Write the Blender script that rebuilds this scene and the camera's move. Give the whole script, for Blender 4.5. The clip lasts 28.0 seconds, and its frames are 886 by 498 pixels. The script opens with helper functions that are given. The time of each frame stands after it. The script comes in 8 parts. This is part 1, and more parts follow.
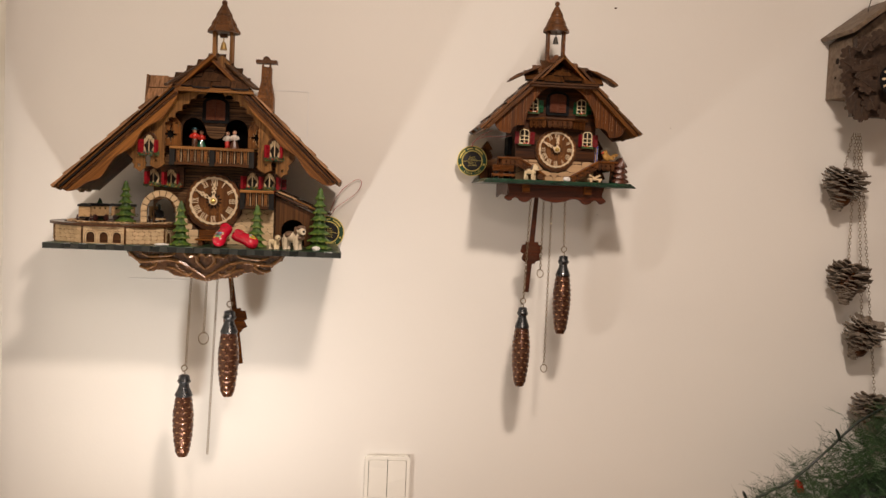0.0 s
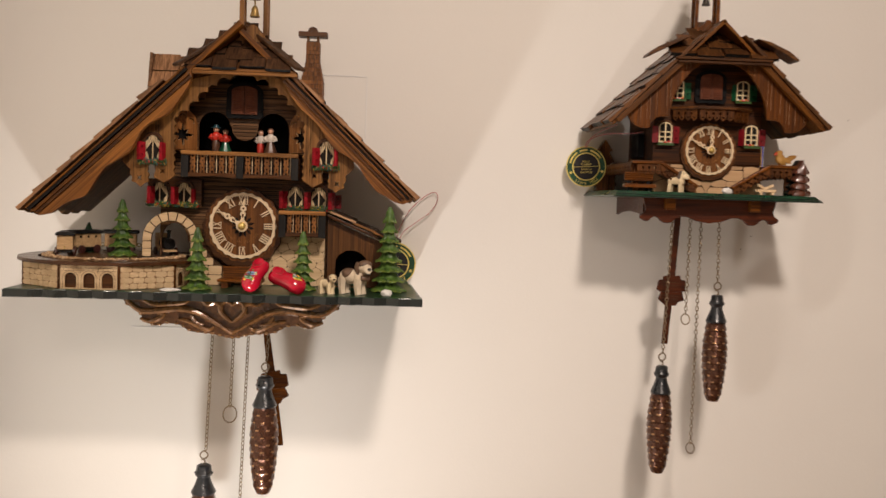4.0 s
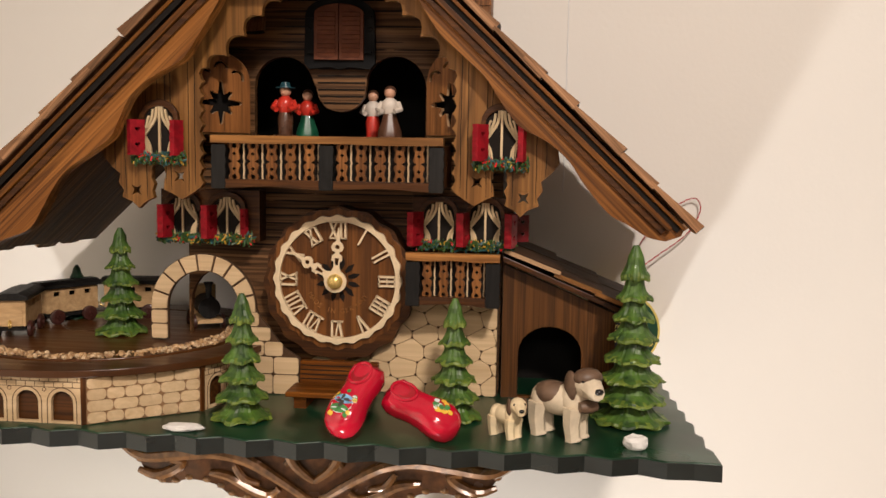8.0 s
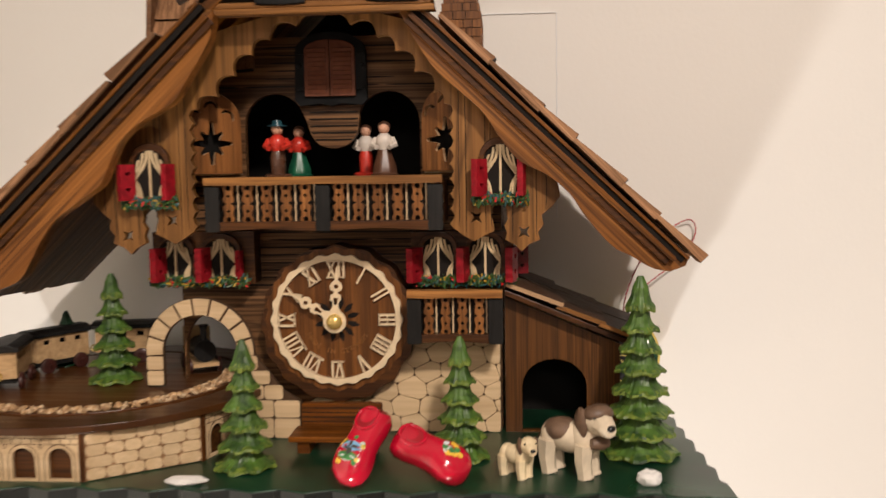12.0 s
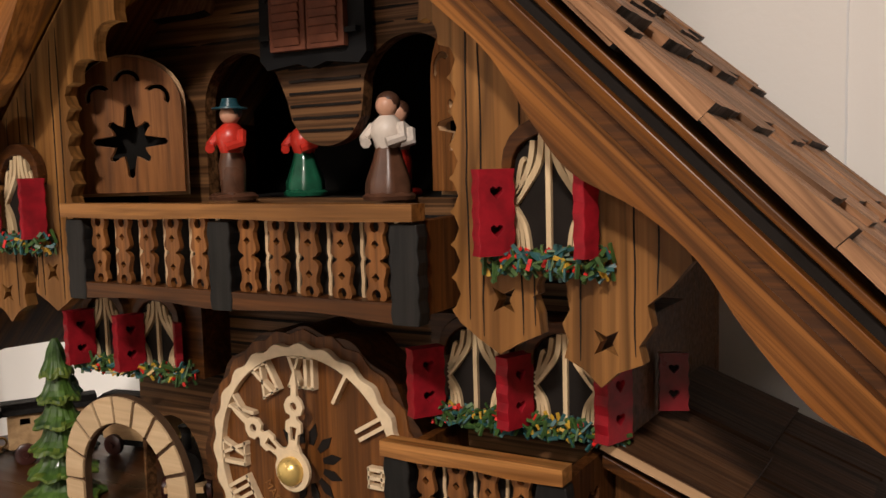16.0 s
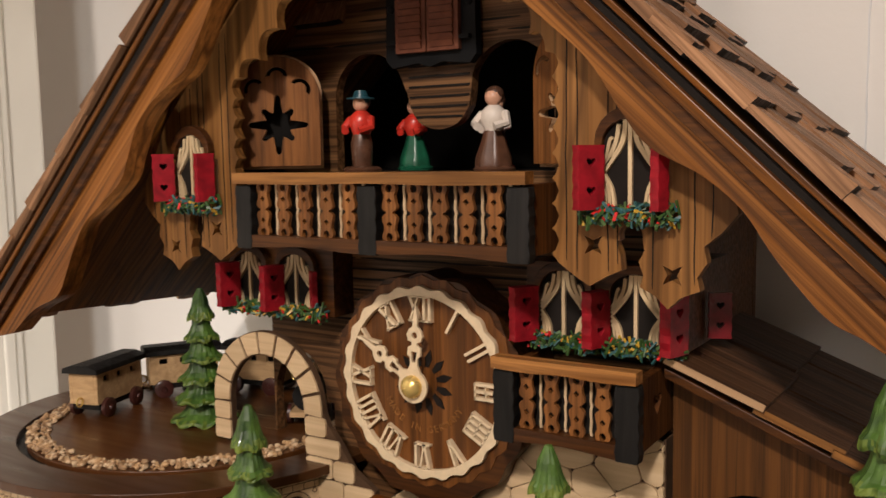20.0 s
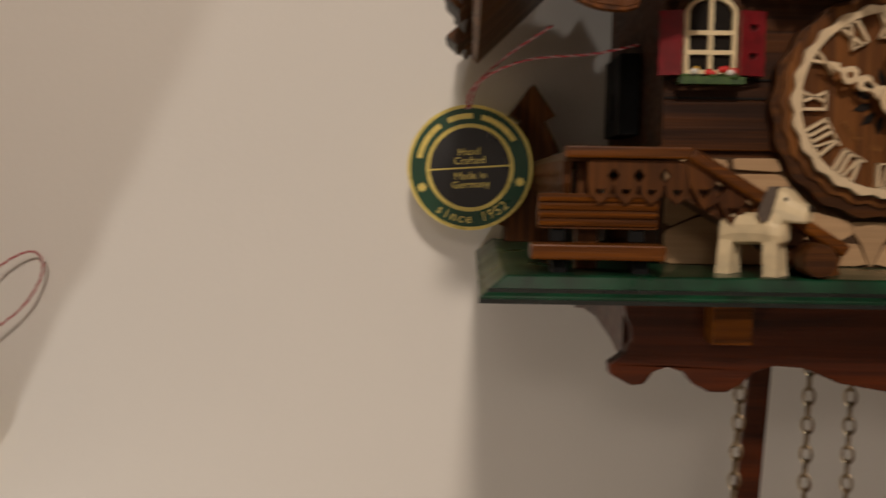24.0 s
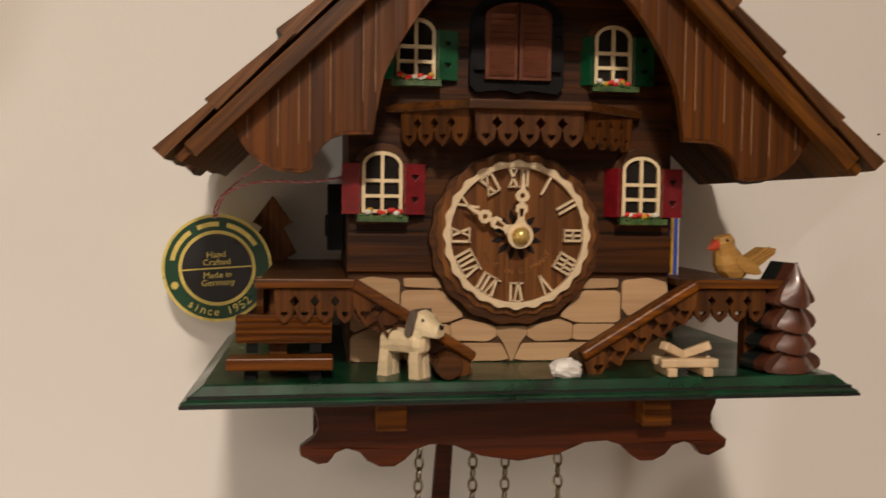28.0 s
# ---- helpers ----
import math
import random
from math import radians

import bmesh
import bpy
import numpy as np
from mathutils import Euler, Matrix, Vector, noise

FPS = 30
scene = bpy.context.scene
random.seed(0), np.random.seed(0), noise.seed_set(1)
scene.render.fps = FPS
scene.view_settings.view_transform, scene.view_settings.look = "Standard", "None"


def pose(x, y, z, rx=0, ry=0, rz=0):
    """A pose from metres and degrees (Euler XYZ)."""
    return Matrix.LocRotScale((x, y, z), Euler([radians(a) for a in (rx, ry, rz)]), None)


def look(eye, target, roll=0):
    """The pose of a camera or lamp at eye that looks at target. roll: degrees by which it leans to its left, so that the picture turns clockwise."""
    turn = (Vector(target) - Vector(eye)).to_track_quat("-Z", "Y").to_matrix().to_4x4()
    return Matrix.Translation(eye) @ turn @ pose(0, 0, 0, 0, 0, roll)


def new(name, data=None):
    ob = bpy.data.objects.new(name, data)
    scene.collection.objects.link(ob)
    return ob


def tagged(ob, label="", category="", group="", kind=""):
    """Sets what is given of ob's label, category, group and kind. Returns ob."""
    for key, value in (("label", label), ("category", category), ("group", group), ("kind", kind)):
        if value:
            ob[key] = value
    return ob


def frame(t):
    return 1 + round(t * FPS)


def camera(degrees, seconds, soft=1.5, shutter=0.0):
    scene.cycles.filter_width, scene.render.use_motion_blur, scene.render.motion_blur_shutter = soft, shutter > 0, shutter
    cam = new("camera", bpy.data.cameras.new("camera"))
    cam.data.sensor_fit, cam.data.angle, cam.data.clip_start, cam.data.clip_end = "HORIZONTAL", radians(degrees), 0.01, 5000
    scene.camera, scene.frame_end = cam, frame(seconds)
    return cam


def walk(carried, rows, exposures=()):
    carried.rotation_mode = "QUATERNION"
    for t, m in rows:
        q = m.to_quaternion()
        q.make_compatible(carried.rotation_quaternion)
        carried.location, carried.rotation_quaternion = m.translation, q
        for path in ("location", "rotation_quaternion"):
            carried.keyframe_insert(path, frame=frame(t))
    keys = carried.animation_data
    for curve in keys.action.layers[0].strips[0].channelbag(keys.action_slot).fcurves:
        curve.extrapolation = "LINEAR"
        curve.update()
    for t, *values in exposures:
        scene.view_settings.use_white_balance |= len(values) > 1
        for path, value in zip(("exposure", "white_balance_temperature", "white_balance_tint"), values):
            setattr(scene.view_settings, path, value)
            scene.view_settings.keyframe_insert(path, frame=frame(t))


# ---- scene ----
cam = camera(52.0, 28.0, shutter=0.4)
PATH = [
    (0, (0.24, -1.659, 1.494), (0.42, 0.329, 1.376), 2.4),
    (0.5, (0.232, -1.659, 1.49), (0.417, 0.33, 1.38), 2.3),
    (1, (0.242, -1.661, 1.496), (0.408, 0.329, 1.38), 2.3),
    (1.5, (0.243, -1.657, 1.489), (0.378, 0.335, 1.367), 2.3),
    (2, (0.258, -1.637, 1.495), (0.34, 0.356, 1.349), 2.7),
    (2.5, (0.257, -1.584, 1.495), (0.32, 0.408, 1.329), 3.0),
    (3, (0.206, -1.466, 1.504), (0.318, 0.527, 1.386), 2.1),
    (3.5, (0.166, -1.353, 1.506), (0.307, 0.639, 1.392), 1.7),
    (5.5, (0.182, -0.894, 1.532), (0.199, 1.099, 1.369), 2.2),
    (6, (0.14, -0.805, 1.526), (0.15, 1.185, 1.322), 1.2),
    (6.5, (0.14, -0.731, 1.522), (0.107, 1.257, 1.304), 1.3),
    (7, (0.136, -0.69, 1.531), (0.036, 1.298, 1.333), 1.7),
    (7.5, (0.124, -0.68, 1.541), (-0.04, 1.303, 1.336), 0.8),
    (8, (0.118, -0.688, 1.545), (-0.087, 1.291, 1.339), 1.0),
    (8.5, (0.119, -0.697, 1.547), (-0.054, 1.286, 1.347), 1.3),
    (9, (0.119, -0.699, 1.552), (-0.02, 1.287, 1.369), 1.0),
    (9.5, (0.114, -0.7, 1.555), (-0.025, 1.287, 1.37), 0.7),
    (10, (0.111, -0.704, 1.56), (-0.012, 1.282, 1.358), 0.9),
    (10.5, (0.105, -0.714, 1.555), (-0.016, 1.274, 1.366), 1.0),
    (11, (0.103, -0.736, 1.556), (-0.029, 1.253, 1.391), 0.8),
    (11.5, (0.082, -0.745, 1.555), (-0.004, 1.245, 1.368), -0.2),
    (12, (0.104, -0.68, 1.559), (-0.051, 1.305, 1.375), -0.9),
    (12.5, (0.158, -0.569, 1.555), (-0.173, 1.4, 1.432), 0.4),
    (13, (0.2, -0.475, 1.567), (-0.498, 1.392, 1.401), 0.0),
    (13.5, (0.187, -0.414, 1.566), (-0.715, 1.362, 1.385), -1.0),
    (15.5, (0.182, -0.376, 1.565), (-0.862, 1.318, 1.364), -1.7),
    (16, (0.184, -0.375, 1.564), (-0.846, 1.328, 1.372), -1.5),
    (16.5, (0.184, -0.372, 1.564), (-0.832, 1.339, 1.371), -1.5),
    (17, (0.186, -0.376, 1.564), (-0.846, 1.327, 1.374), -1.5),
    (17.5, (0.186, -0.377, 1.564), (-0.848, 1.325, 1.382), -1.5),
    (18, (0.187, -0.38, 1.565), (-0.845, 1.323, 1.385), -1.5),
    (18.5, (0.19, -0.384, 1.566), (-0.85, 1.315, 1.387), -1.6),
    (19, (0.193, -0.393, 1.566), (-0.852, 1.302, 1.38), -1.5),
    (19.5, (0.197, -0.421, 1.562), (-0.879, 1.253, 1.362), -1.3),
    (20, (0.202, -0.45, 1.56), (-0.887, 1.214, 1.352), -1.0),
    (20.5, (0.208, -0.474, 1.56), (-0.865, 1.202, 1.362), -0.5),
    (22.5, (0.299, -0.472, 1.541), (-0.128, 1.478, 1.425), 0.6),
    (23, (0.335, -0.447, 1.547), (0.076, 1.53, 1.396), 1.5),
    (23.5, (0.397, -0.429, 1.548), (0.174, 1.554, 1.423), 1.1),
    (24, (0.434, -0.42, 1.552), (0.378, 1.573, 1.403), 0.9),
    (24.5, (0.48, -0.421, 1.564), (0.545, 1.574, 1.44), 0.8),
    (25, (0.509, -0.445, 1.586), (0.655, 1.545, 1.458), 0.2),
    (25.5, (0.524, -0.462, 1.596), (0.737, 1.522, 1.456), 0.2),
    (26, (0.528, -0.481, 1.603), (0.765, 1.503, 1.524), 0.1),
    (26.5, (0.521, -0.49, 1.606), (0.781, 1.492, 1.537), 0.2),
    (27, (0.522, -0.502, 1.603), (0.776, 1.481, 1.565), 0.3),
    (27.5, (0.503, -0.496, 1.6), (0.828, 1.475, 1.517), 0.5),
    (28, (0.486, -0.492, 1.59), (0.751, 1.488, 1.499), 0.8),
]
walk(cam, [(t, look(eye, target, roll)) for t, eye, target, roll in PATH],
     exposures=[(0.0, -0.05, 6350, 9), (2.0, -0.08, 6300, 9), (3.5, -0.12, 6250, 9), (5.5, 0.15, 6000, 6), (7.0, 0.18, 6000, 6), (11.0, 0.2, 5950, 6), (13.0, 0.18, 5950, 6), (15.5, 0.05, 5850, 6), (20.5, 0.15, 5850, 6), (22.5, 0.12, 6050, 5), (23.0, 0.12, 6050, 5), (24.0, -0.72, 6300, 6), (25.5, -0.22, 6300, 6), (28.0, -0.3, 6350, 6)])

import mathutils

# ---- world and lamps ----
world = bpy.data.worlds.new("room_world")
scene.world = world
world.use_nodes = True
world.node_tree.nodes["Background"].inputs[0].default_value = (1.0, 0.86, 0.7, 1)
world.node_tree.nodes["Background"].inputs[1].default_value = 0.02


def lamp(name, place, target, size, watts, colour):
    data = bpy.data.lights.new(name, "AREA")
    data.shape, data.size, data.energy, data.color = "DISK", size, watts, colour
    ob = new(name, data)
    ob.matrix_world = look(place, target)
    return ob


lamp("ceiling_lamp_light", (0.46, -1.38, 2.40), (0.46, -1.1, 0.0), 0.16, 26.5, (1.0, 0.81, 0.67))
# unseen fill lamp, added to soften shadows and lift the dark woods
lamp("unseen_fill_light", (0.2, -2.75, 2.42), (0.2, -2.4, 0.0), 0.6, 18.0, (1.0, 0.81, 0.68))
lamp("table_lamp_light", (-0.02, -0.46, 0.90), (0.0, -0.24, 1.6), 0.045, 2.7, (1.0, 0.90, 0.81))

# ---- materials ----
MATS = {}


def nodes_of(name):
    mat = bpy.data.materials.new(name)
    mat.use_nodes = True
    nt = mat.node_tree
    return mat, nt, nt.nodes["Principled BSDF"]


def link(nt, a, b):
    nt.links.new(a, b)


def ramp(nt, source, stops):
    r = nt.nodes.new("ShaderNodeValToRGB")
    while len(r.color_ramp.elements) < len(stops):
        r.color_ramp.elements.new(0.5)
    for e, (p, c) in zip(r.color_ramp.elements, stops):
        e.position, e.color = p, (*c, 1) if len(c) == 3 else c
    link(nt, source, r.inputs[0])
    return r.outputs[0]


def coords(nt, turn=(0, 0, 0), scale=(1, 1, 1)):
    tc = nt.nodes.new("ShaderNodeTexCoord")
    info = nt.nodes.new("ShaderNodeObjectInfo")
    rot = nt.nodes.new("ShaderNodeMapping")
    rot.inputs["Rotation"].default_value = [radians(a) for a in turn]
    link(nt, tc.outputs["Object"], rot.inputs[0])
    sc = nt.nodes.new("ShaderNodeMapping")
    sc.inputs["Scale"].default_value = scale
    link(nt, rot.outputs[0], sc.inputs[0])
    mul = nt.nodes.new("ShaderNodeMath")
    mul.operation = "MULTIPLY"
    mul.inputs[1].default_value = 37.0
    link(nt, info.outputs["Random"], mul.inputs[0])
    add = nt.nodes.new("ShaderNodeVectorMath")
    link(nt, sc.outputs[0], add.inputs[0])
    link(nt, mul.outputs[0], add.inputs[1])
    return add.outputs[0], info.outputs["Random"]


def tex_noise(nt, vec, scale, detail=4.0, distortion=0.0, rough=0.55):
    n = nt.nodes.new("ShaderNodeTexNoise")
    n.inputs["Scale"].default_value, n.inputs["Detail"].default_value = scale, detail
    n.inputs["Distortion"].default_value, n.inputs["Roughness"].default_value = distortion, rough
    link(nt, vec, n.inputs["Vector"])
    return n.outputs[0]


def mixed(nt, fac, a, b, mode="MIX"):
    m = nt.nodes.new("ShaderNodeMix")
    m.data_type, m.blend_type = "RGBA", mode
    for sock, v in ((m.inputs[0], fac), (m.inputs[6], a), (m.inputs[7], b)):
        if isinstance(v, (int, float)):
            sock.default_value = v
        elif isinstance(v, tuple):
            sock.default_value = (*v, 1)
        else:
            link(nt, v, sock)
    return m.outputs[2]


def bumped(nt, bsdf, height, strength, distance=0.001):
    b = nt.nodes.new("ShaderNodeBump")
    b.inputs["Strength"].default_value, b.inputs["Distance"].default_value = strength, distance
    link(nt, height, b.inputs["Height"])
    link(nt, b.outputs[0], bsdf.inputs["Normal"])


def richer(c, k):
    m = 0.35 * c[0] + 0.5 * c[1] + 0.15 * c[2]
    return tuple(max(0.001, m + (a - m) * k) for a in c)


def wood(name, dark, light, turn=(0, 0, 0), along=14.0, across=260.0, rough=0.38, streak=0.55, vary=0.25, coat=0.15, pores=1.0, lines=0.5):
    """Stained wood; the grain runs along local x after the turn."""
    if light[0] < 0.5:
        dark, light = richer(dark, 1.3), richer(light, 1.3)
    mat, nt, bsdf = nodes_of(name)
    vec, rnd = coords(nt, turn, (along, across, across))
    base = tex_noise(nt, vec, 0.6, 5, 1.2)
    col = ramp(nt, base, [(0.28, dark), (0.5, tuple((a + b) / 2 for a, b in zip(dark, light))), (0.72, light)])
    vec2, _ = coords(nt, turn, (along * 1.6, across * 3.2, across * 3.2))
    fine = tex_noise(nt, vec2, 0.8, 3, 0.4)
    mask = ramp(nt, fine, [(0.40, (1, 1, 1)), (0.56, (0, 0, 0))])
    m = nt.nodes.new("ShaderNodeMath")
    m.operation = "MULTIPLY"
    m.inputs[1].default_value = streak
    link(nt, mask, m.inputs[0])
    col = mixed(nt, m.outputs[0], col, tuple(c * 0.35 for c in dark))
    vec3, _ = coords(nt, turn, (along * 0.45, across * 0.30, across * 0.30))
    rings = tex_noise(nt, vec3, 0.7, 2, 0.5)
    band = ramp(nt, rings, [(0.40, (0, 0, 0)), (0.43, (1, 1, 1)), (0.46, (0, 0, 0)), (0.55, (0, 0, 0)), (0.575, (1, 1, 1)), (0.61, (0, 0, 0))])
    m3 = nt.nodes.new("ShaderNodeMath")
    m3.operation = "MULTIPLY"
    m3.inputs[1].default_value = lines if light[0] < 0.5 else lines * 0.2
    link(nt, band, m3.inputs[0])
    col = mixed(nt, m3.outputs[0], col, tuple(c * 0.4 for c in dark))
    tone = ramp(nt, rnd, [(0.0, (1 - vary,) * 3), (1.0, (1 + vary * 0.6,) * 3)])
    col = mixed(nt, 1.0, col, tone, "MULTIPLY")
    link(nt, col, bsdf.inputs["Base Color"])
    link(nt, ramp(nt, fine, [(0.3, (rough + 0.2,) * 3), (0.7, (rough,) * 3)]), bsdf.inputs["Roughness"])
    bsdf.inputs["Coat Weight"].default_value, bsdf.inputs["Coat Roughness"].default_value = coat, 0.25
    bsdf.inputs["Specular IOR Level"].default_value = 0.2
    bumped(nt, bsdf, fine, 0.35 * pores, 0.0006)
    MATS[name] = mat
    return mat


def paint(name, colour, rough=0.4, vary=0.18, scale=120.0, metal=0.0, bump=0.15, coat=0.0, second=None):
    mat, nt, bsdf = nodes_of(name)
    vec, rnd = coords(nt)
    n = tex_noise(nt, vec, scale, 5, 0.3)
    lo = tuple(c * (1 - vary) for c in colour)
    hi = second or tuple(min(1.0, c * (1 + vary)) for c in colour)
    link(nt, ramp(nt, n, [(0.3, lo), (0.7, hi)]), bsdf.inputs["Base Color"])
    n2 = tex_noise(nt, vec, scale * 0.3, 3)
    link(nt, ramp(nt, n2, [(0.3, (max(0.05, rough - 0.1),) * 3), (0.7, (min(1, rough + 0.12),) * 3)]), bsdf.inputs["Roughness"])
    bsdf.inputs["Metallic"].default_value, bsdf.inputs["Coat Weight"].default_value = metal, coat
    bsdf.inputs["Specular IOR Level"].default_value = 0.2 if rough > 0.6 else 0.5
    bumped(nt, bsdf, n, bump, 0.0005)
    MATS[name] = mat
    return mat


def wall_paint(name, colour):
    mat, nt, bsdf = nodes_of(name)
    vec, _ = coords(nt)
    big = tex_noise(nt, vec, 2.2, 3, 0.5)
    fine = tex_noise(nt, vec, 260.0, 4)
    link(nt, ramp(nt, big, [(0.3, tuple(c * 0.965 for c in colour)), (0.7, colour)]), bsdf.inputs["Base Color"])
    bsdf.inputs["Roughness"].default_value = 0.62
    mid = tex_noise(nt, vec, 40.0, 4)
    bumped(nt, bsdf, mixed(nt, 0.5, fine, mid), 0.22, 0.0012)
    MATS[name] = mat


wall_paint("wall_plaster", (0.80, 0.775, 0.73))
wall_paint("ceiling_paint", (0.82, 0.80, 0.77))
wall_paint("side_plaster", (0.76, 0.76, 0.76))
paint("door_paint", (0.80, 0.77, 0.68), 0.35, 0.03, 6.0, bump=0.05)
wood("floor_wood", (0.16, 0.09, 0.05), (0.34, 0.21, 0.12), along=1.5, across=22)
SL = math.degrees(math.atan(0.95))
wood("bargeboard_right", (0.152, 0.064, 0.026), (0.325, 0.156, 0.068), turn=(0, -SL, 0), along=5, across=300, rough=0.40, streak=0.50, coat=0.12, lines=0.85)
# left board toned darker: wood variation plus some shade put into the colour
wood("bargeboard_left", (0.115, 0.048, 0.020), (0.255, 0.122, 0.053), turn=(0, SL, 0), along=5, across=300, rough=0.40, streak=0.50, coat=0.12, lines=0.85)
wood("roof_right", (0.06, 0.024, 0.009), (0.20, 0.085, 0.030), turn=(0, -SL, 0), along=14, across=200)
wood("roof_left", (0.06, 0.024, 0.009), (0.20, 0.085, 0.030), turn=(0, SL, 0), along=14, across=200)
wood("shingle_wood", (0.145, 0.080, 0.048), (0.355, 0.216, 0.136), along=16, across=330, rough=0.5, streak=0.4, vary=0.4, coat=0.0)
wood("shingle_hip", (0.030, 0.016, 0.010), (0.095, 0.052, 0.030), along=16, across=330, rough=0.5, streak=0.4, vary=0.3, coat=0.0)
wood("shingle_dark", (0.050, 0.023, 0.012), (0.165, 0.080, 0.039), along=16, across=330, rough=0.38, streak=0.4, vary=0.4, coat=0.15)
wood("facade_wood", (0.085, 0.044, 0.023), (0.225, 0.132, 0.075), along=7, across=260, rough=0.45, streak=0.75, coat=0.05, vary=0.05, lines=0.9)
wood("gable_wood", (0.135, 0.068, 0.031), (0.285, 0.158, 0.076), turn=(0, 90, 0), along=6, across=170, streak=0.42, coat=0.08, vary=0.08, lines=0.7)
wood("panel_wood", (0.125, 0.056, 0.026), (0.265, 0.130, 0.062), turn=(0, 90, 0), along=14, across=230, streak=0.5)
wood("rail_wood", (0.17, 0.080, 0.034), (0.38, 0.205, 0.098), along=14, across=230, streak=0.45, coat=0.2)
wood("walnut", (0.038, 0.016, 0.008), (0.115, 0.051, 0.022), along=12, across=200, streak=0.5, coat=0.12)
wood("walnut_up", (0.046, 0.018, 0.008), (0.14, 0.060, 0.025), turn=(0, 90, 0), along=12, across=200, streak=0.4, coat=0.03, rough=0.48)
wood("dial_wood", (0.085, 0.036, 0.016), (0.22, 0.104, 0.048), turn=(0, 90, 0), along=10, across=200, streak=0.45, coat=0.1)
wood("stained_ply", (0.050, 0.022, 0.011), (0.088, 0.040, 0.019), along=8, across=60, rough=0.26, streak=0.08, coat=0.35, lines=0.12, pores=0.3)
wood("post_wood", (0.006, 0.0055, 0.005), (0.017, 0.0155, 0.0145), turn=(0, 90, 0), along=20, across=200, streak=0.3, rough=0.5)
wood("plywood", (0.53, 0.37, 0.205), (0.68, 0.51, 0.31), along=10, across=240, rough=0.5, streak=0.08, vary=0.1, coat=0.0)
wood("wagon_wood", (0.42, 0.26, 0.12), (0.62, 0.42, 0.22), along=10, across=240, rough=0.5, streak=0.15, vary=0.1, coat=0.0)
wood("curtain_wood", (0.55, 0.40, 0.22), (0.72, 0.56, 0.34), turn=(0, 90, 0), along=10, across=240, rough=0.55, streak=0.1)
wood("shed_wood", (0.052, 0.024, 0.011), (0.138, 0.067, 0.031), turn=(0, 90, 0), along=9, across=300, streak=0.5, lines=0.4)
wood("mahogany", (0.032, 0.010, 0.006), (0.092, 0.027, 0.013), along=10, across=180, streak=0.35, rough=0.32, coat=0.3)
wood("small_gable", (0.058, 0.021, 0.007), (0.150, 0.057, 0.018), turn=(0, 90, 0), along=6, across=190, streak=0.5, coat=0.1, rough=0.40, lines=0.6)
wood("plywood_dark", (0.46, 0.285, 0.150), (0.56, 0.37, 0.205), along=10, across=240, rough=0.5, streak=0.08, vary=0.12, coat=0.05)
wood("small_facade", (0.021, 0.0080, 0.0035), (0.084, 0.032, 0.011), along=7, across=190, streak=0.6, coat=0.05, rough=0.45, lines=0.8)
wood("bench_wood", (0.060, 0.022, 0.009), (0.20, 0.080, 0.029), along=14, across=240, streak=0.5, coat=0.1, rough=0.36)
wood("carved_fruitwood", (0.36, 0.185, 0.045), (0.52, 0.30, 0.085), along=60, across=200, rough=0.4, streak=0.2, vary=0.05)
paint("gap_black", (0.012, 0.009, 0.007), 0.8, 0.2)
paint("joint_brown", (0.075, 0.042, 0.022), 0.8, 0.3)
# near-black for recesses, their shade put into the colour
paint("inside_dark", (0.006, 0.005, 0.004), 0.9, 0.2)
paint("black_lacquer", (0.010, 0.013, 0.012), 0.28, 0.3, 60, coat=0.3)
paint("shelf_green_dark", (0.006, 0.034, 0.015), 0.36, 0.5, 30, coat=0.12)
paint("shelf_green", (0.003, 0.024, 0.010), 0.33, 0.5, 90, coat=0.15, second=(0.006, 0.060, 0.026))
paint("red_paint", (0.235, 0.0045, 0.011), 0.62, 0.35, 200, coat=0.08)
paint("dark_red_paint", (0.17, 0.005, 0.010), 0.35, 0.3, 200, coat=0.2)
paint("shutter_green", (0.006, 0.075, 0.028), 0.35, 0.3, 200, coat=0.2)
paint("old_carving", (0.040, 0.022, 0.013), 0.5, 0.4, 160, second=(0.075, 0.045, 0.028))
paint("shutter_brown", (0.135, 0.046, 0.024), 0.62, 0.25, 200)
paint("black_frame", (0.004, 0.004, 0.0045), 0.68, 0.3, 150)
paint("cream_plastic", (0.72, 0.57, 0.37), 0.42, 0.08, 300)
paint("window_cream", (0.80, 0.66, 0.40), 0.45, 0.08, 300)
paint("brass", (0.82, 0.60, 0.20), 0.22, 0.1, 300, metal=0.6)
paint("bell_brass", (0.42, 0.28, 0.10), 0.35, 0.2, 300, metal=0.7)
paint("tag_gold", (0.78, 0.63, 0.17), 0.32, 0.12, 120, metal=0.25)
paint("tag_green", (0.003, 0.050, 0.020), 0.32, 0.1, 120, coat=0.1)
paint("tag_black", (0.006, 0.006, 0.008), 0.32, 0.1, 120, coat=0.1)
paint("chain_metal", (0.26, 0.20, 0.13), 0.36, 0.3, 400, metal=1.0)
paint("dark_metal", (0.07, 0.06, 0.05), 0.4, 0.3, 400, metal=0.9)
paint("cone_black", (0.012, 0.014, 0.017), 0.3, 0.3, 300, coat=0.4)
paint("cone_brown", (0.085, 0.034, 0.018), 0.28, 0.5, 400, metal=0.6, coat=0.25)
paint("cone_gold", (0.50, 0.29, 0.15), 0.24, 0.3, 400, metal=0.85)
paint("carving_brown", (0.085, 0.034, 0.012), 0.22, 0.5, 160, coat=0.6)
paint("carving_gold", (0.19, 0.088, 0.030), 0.20, 0.5, 160, metal=0.2, coat=0.8)
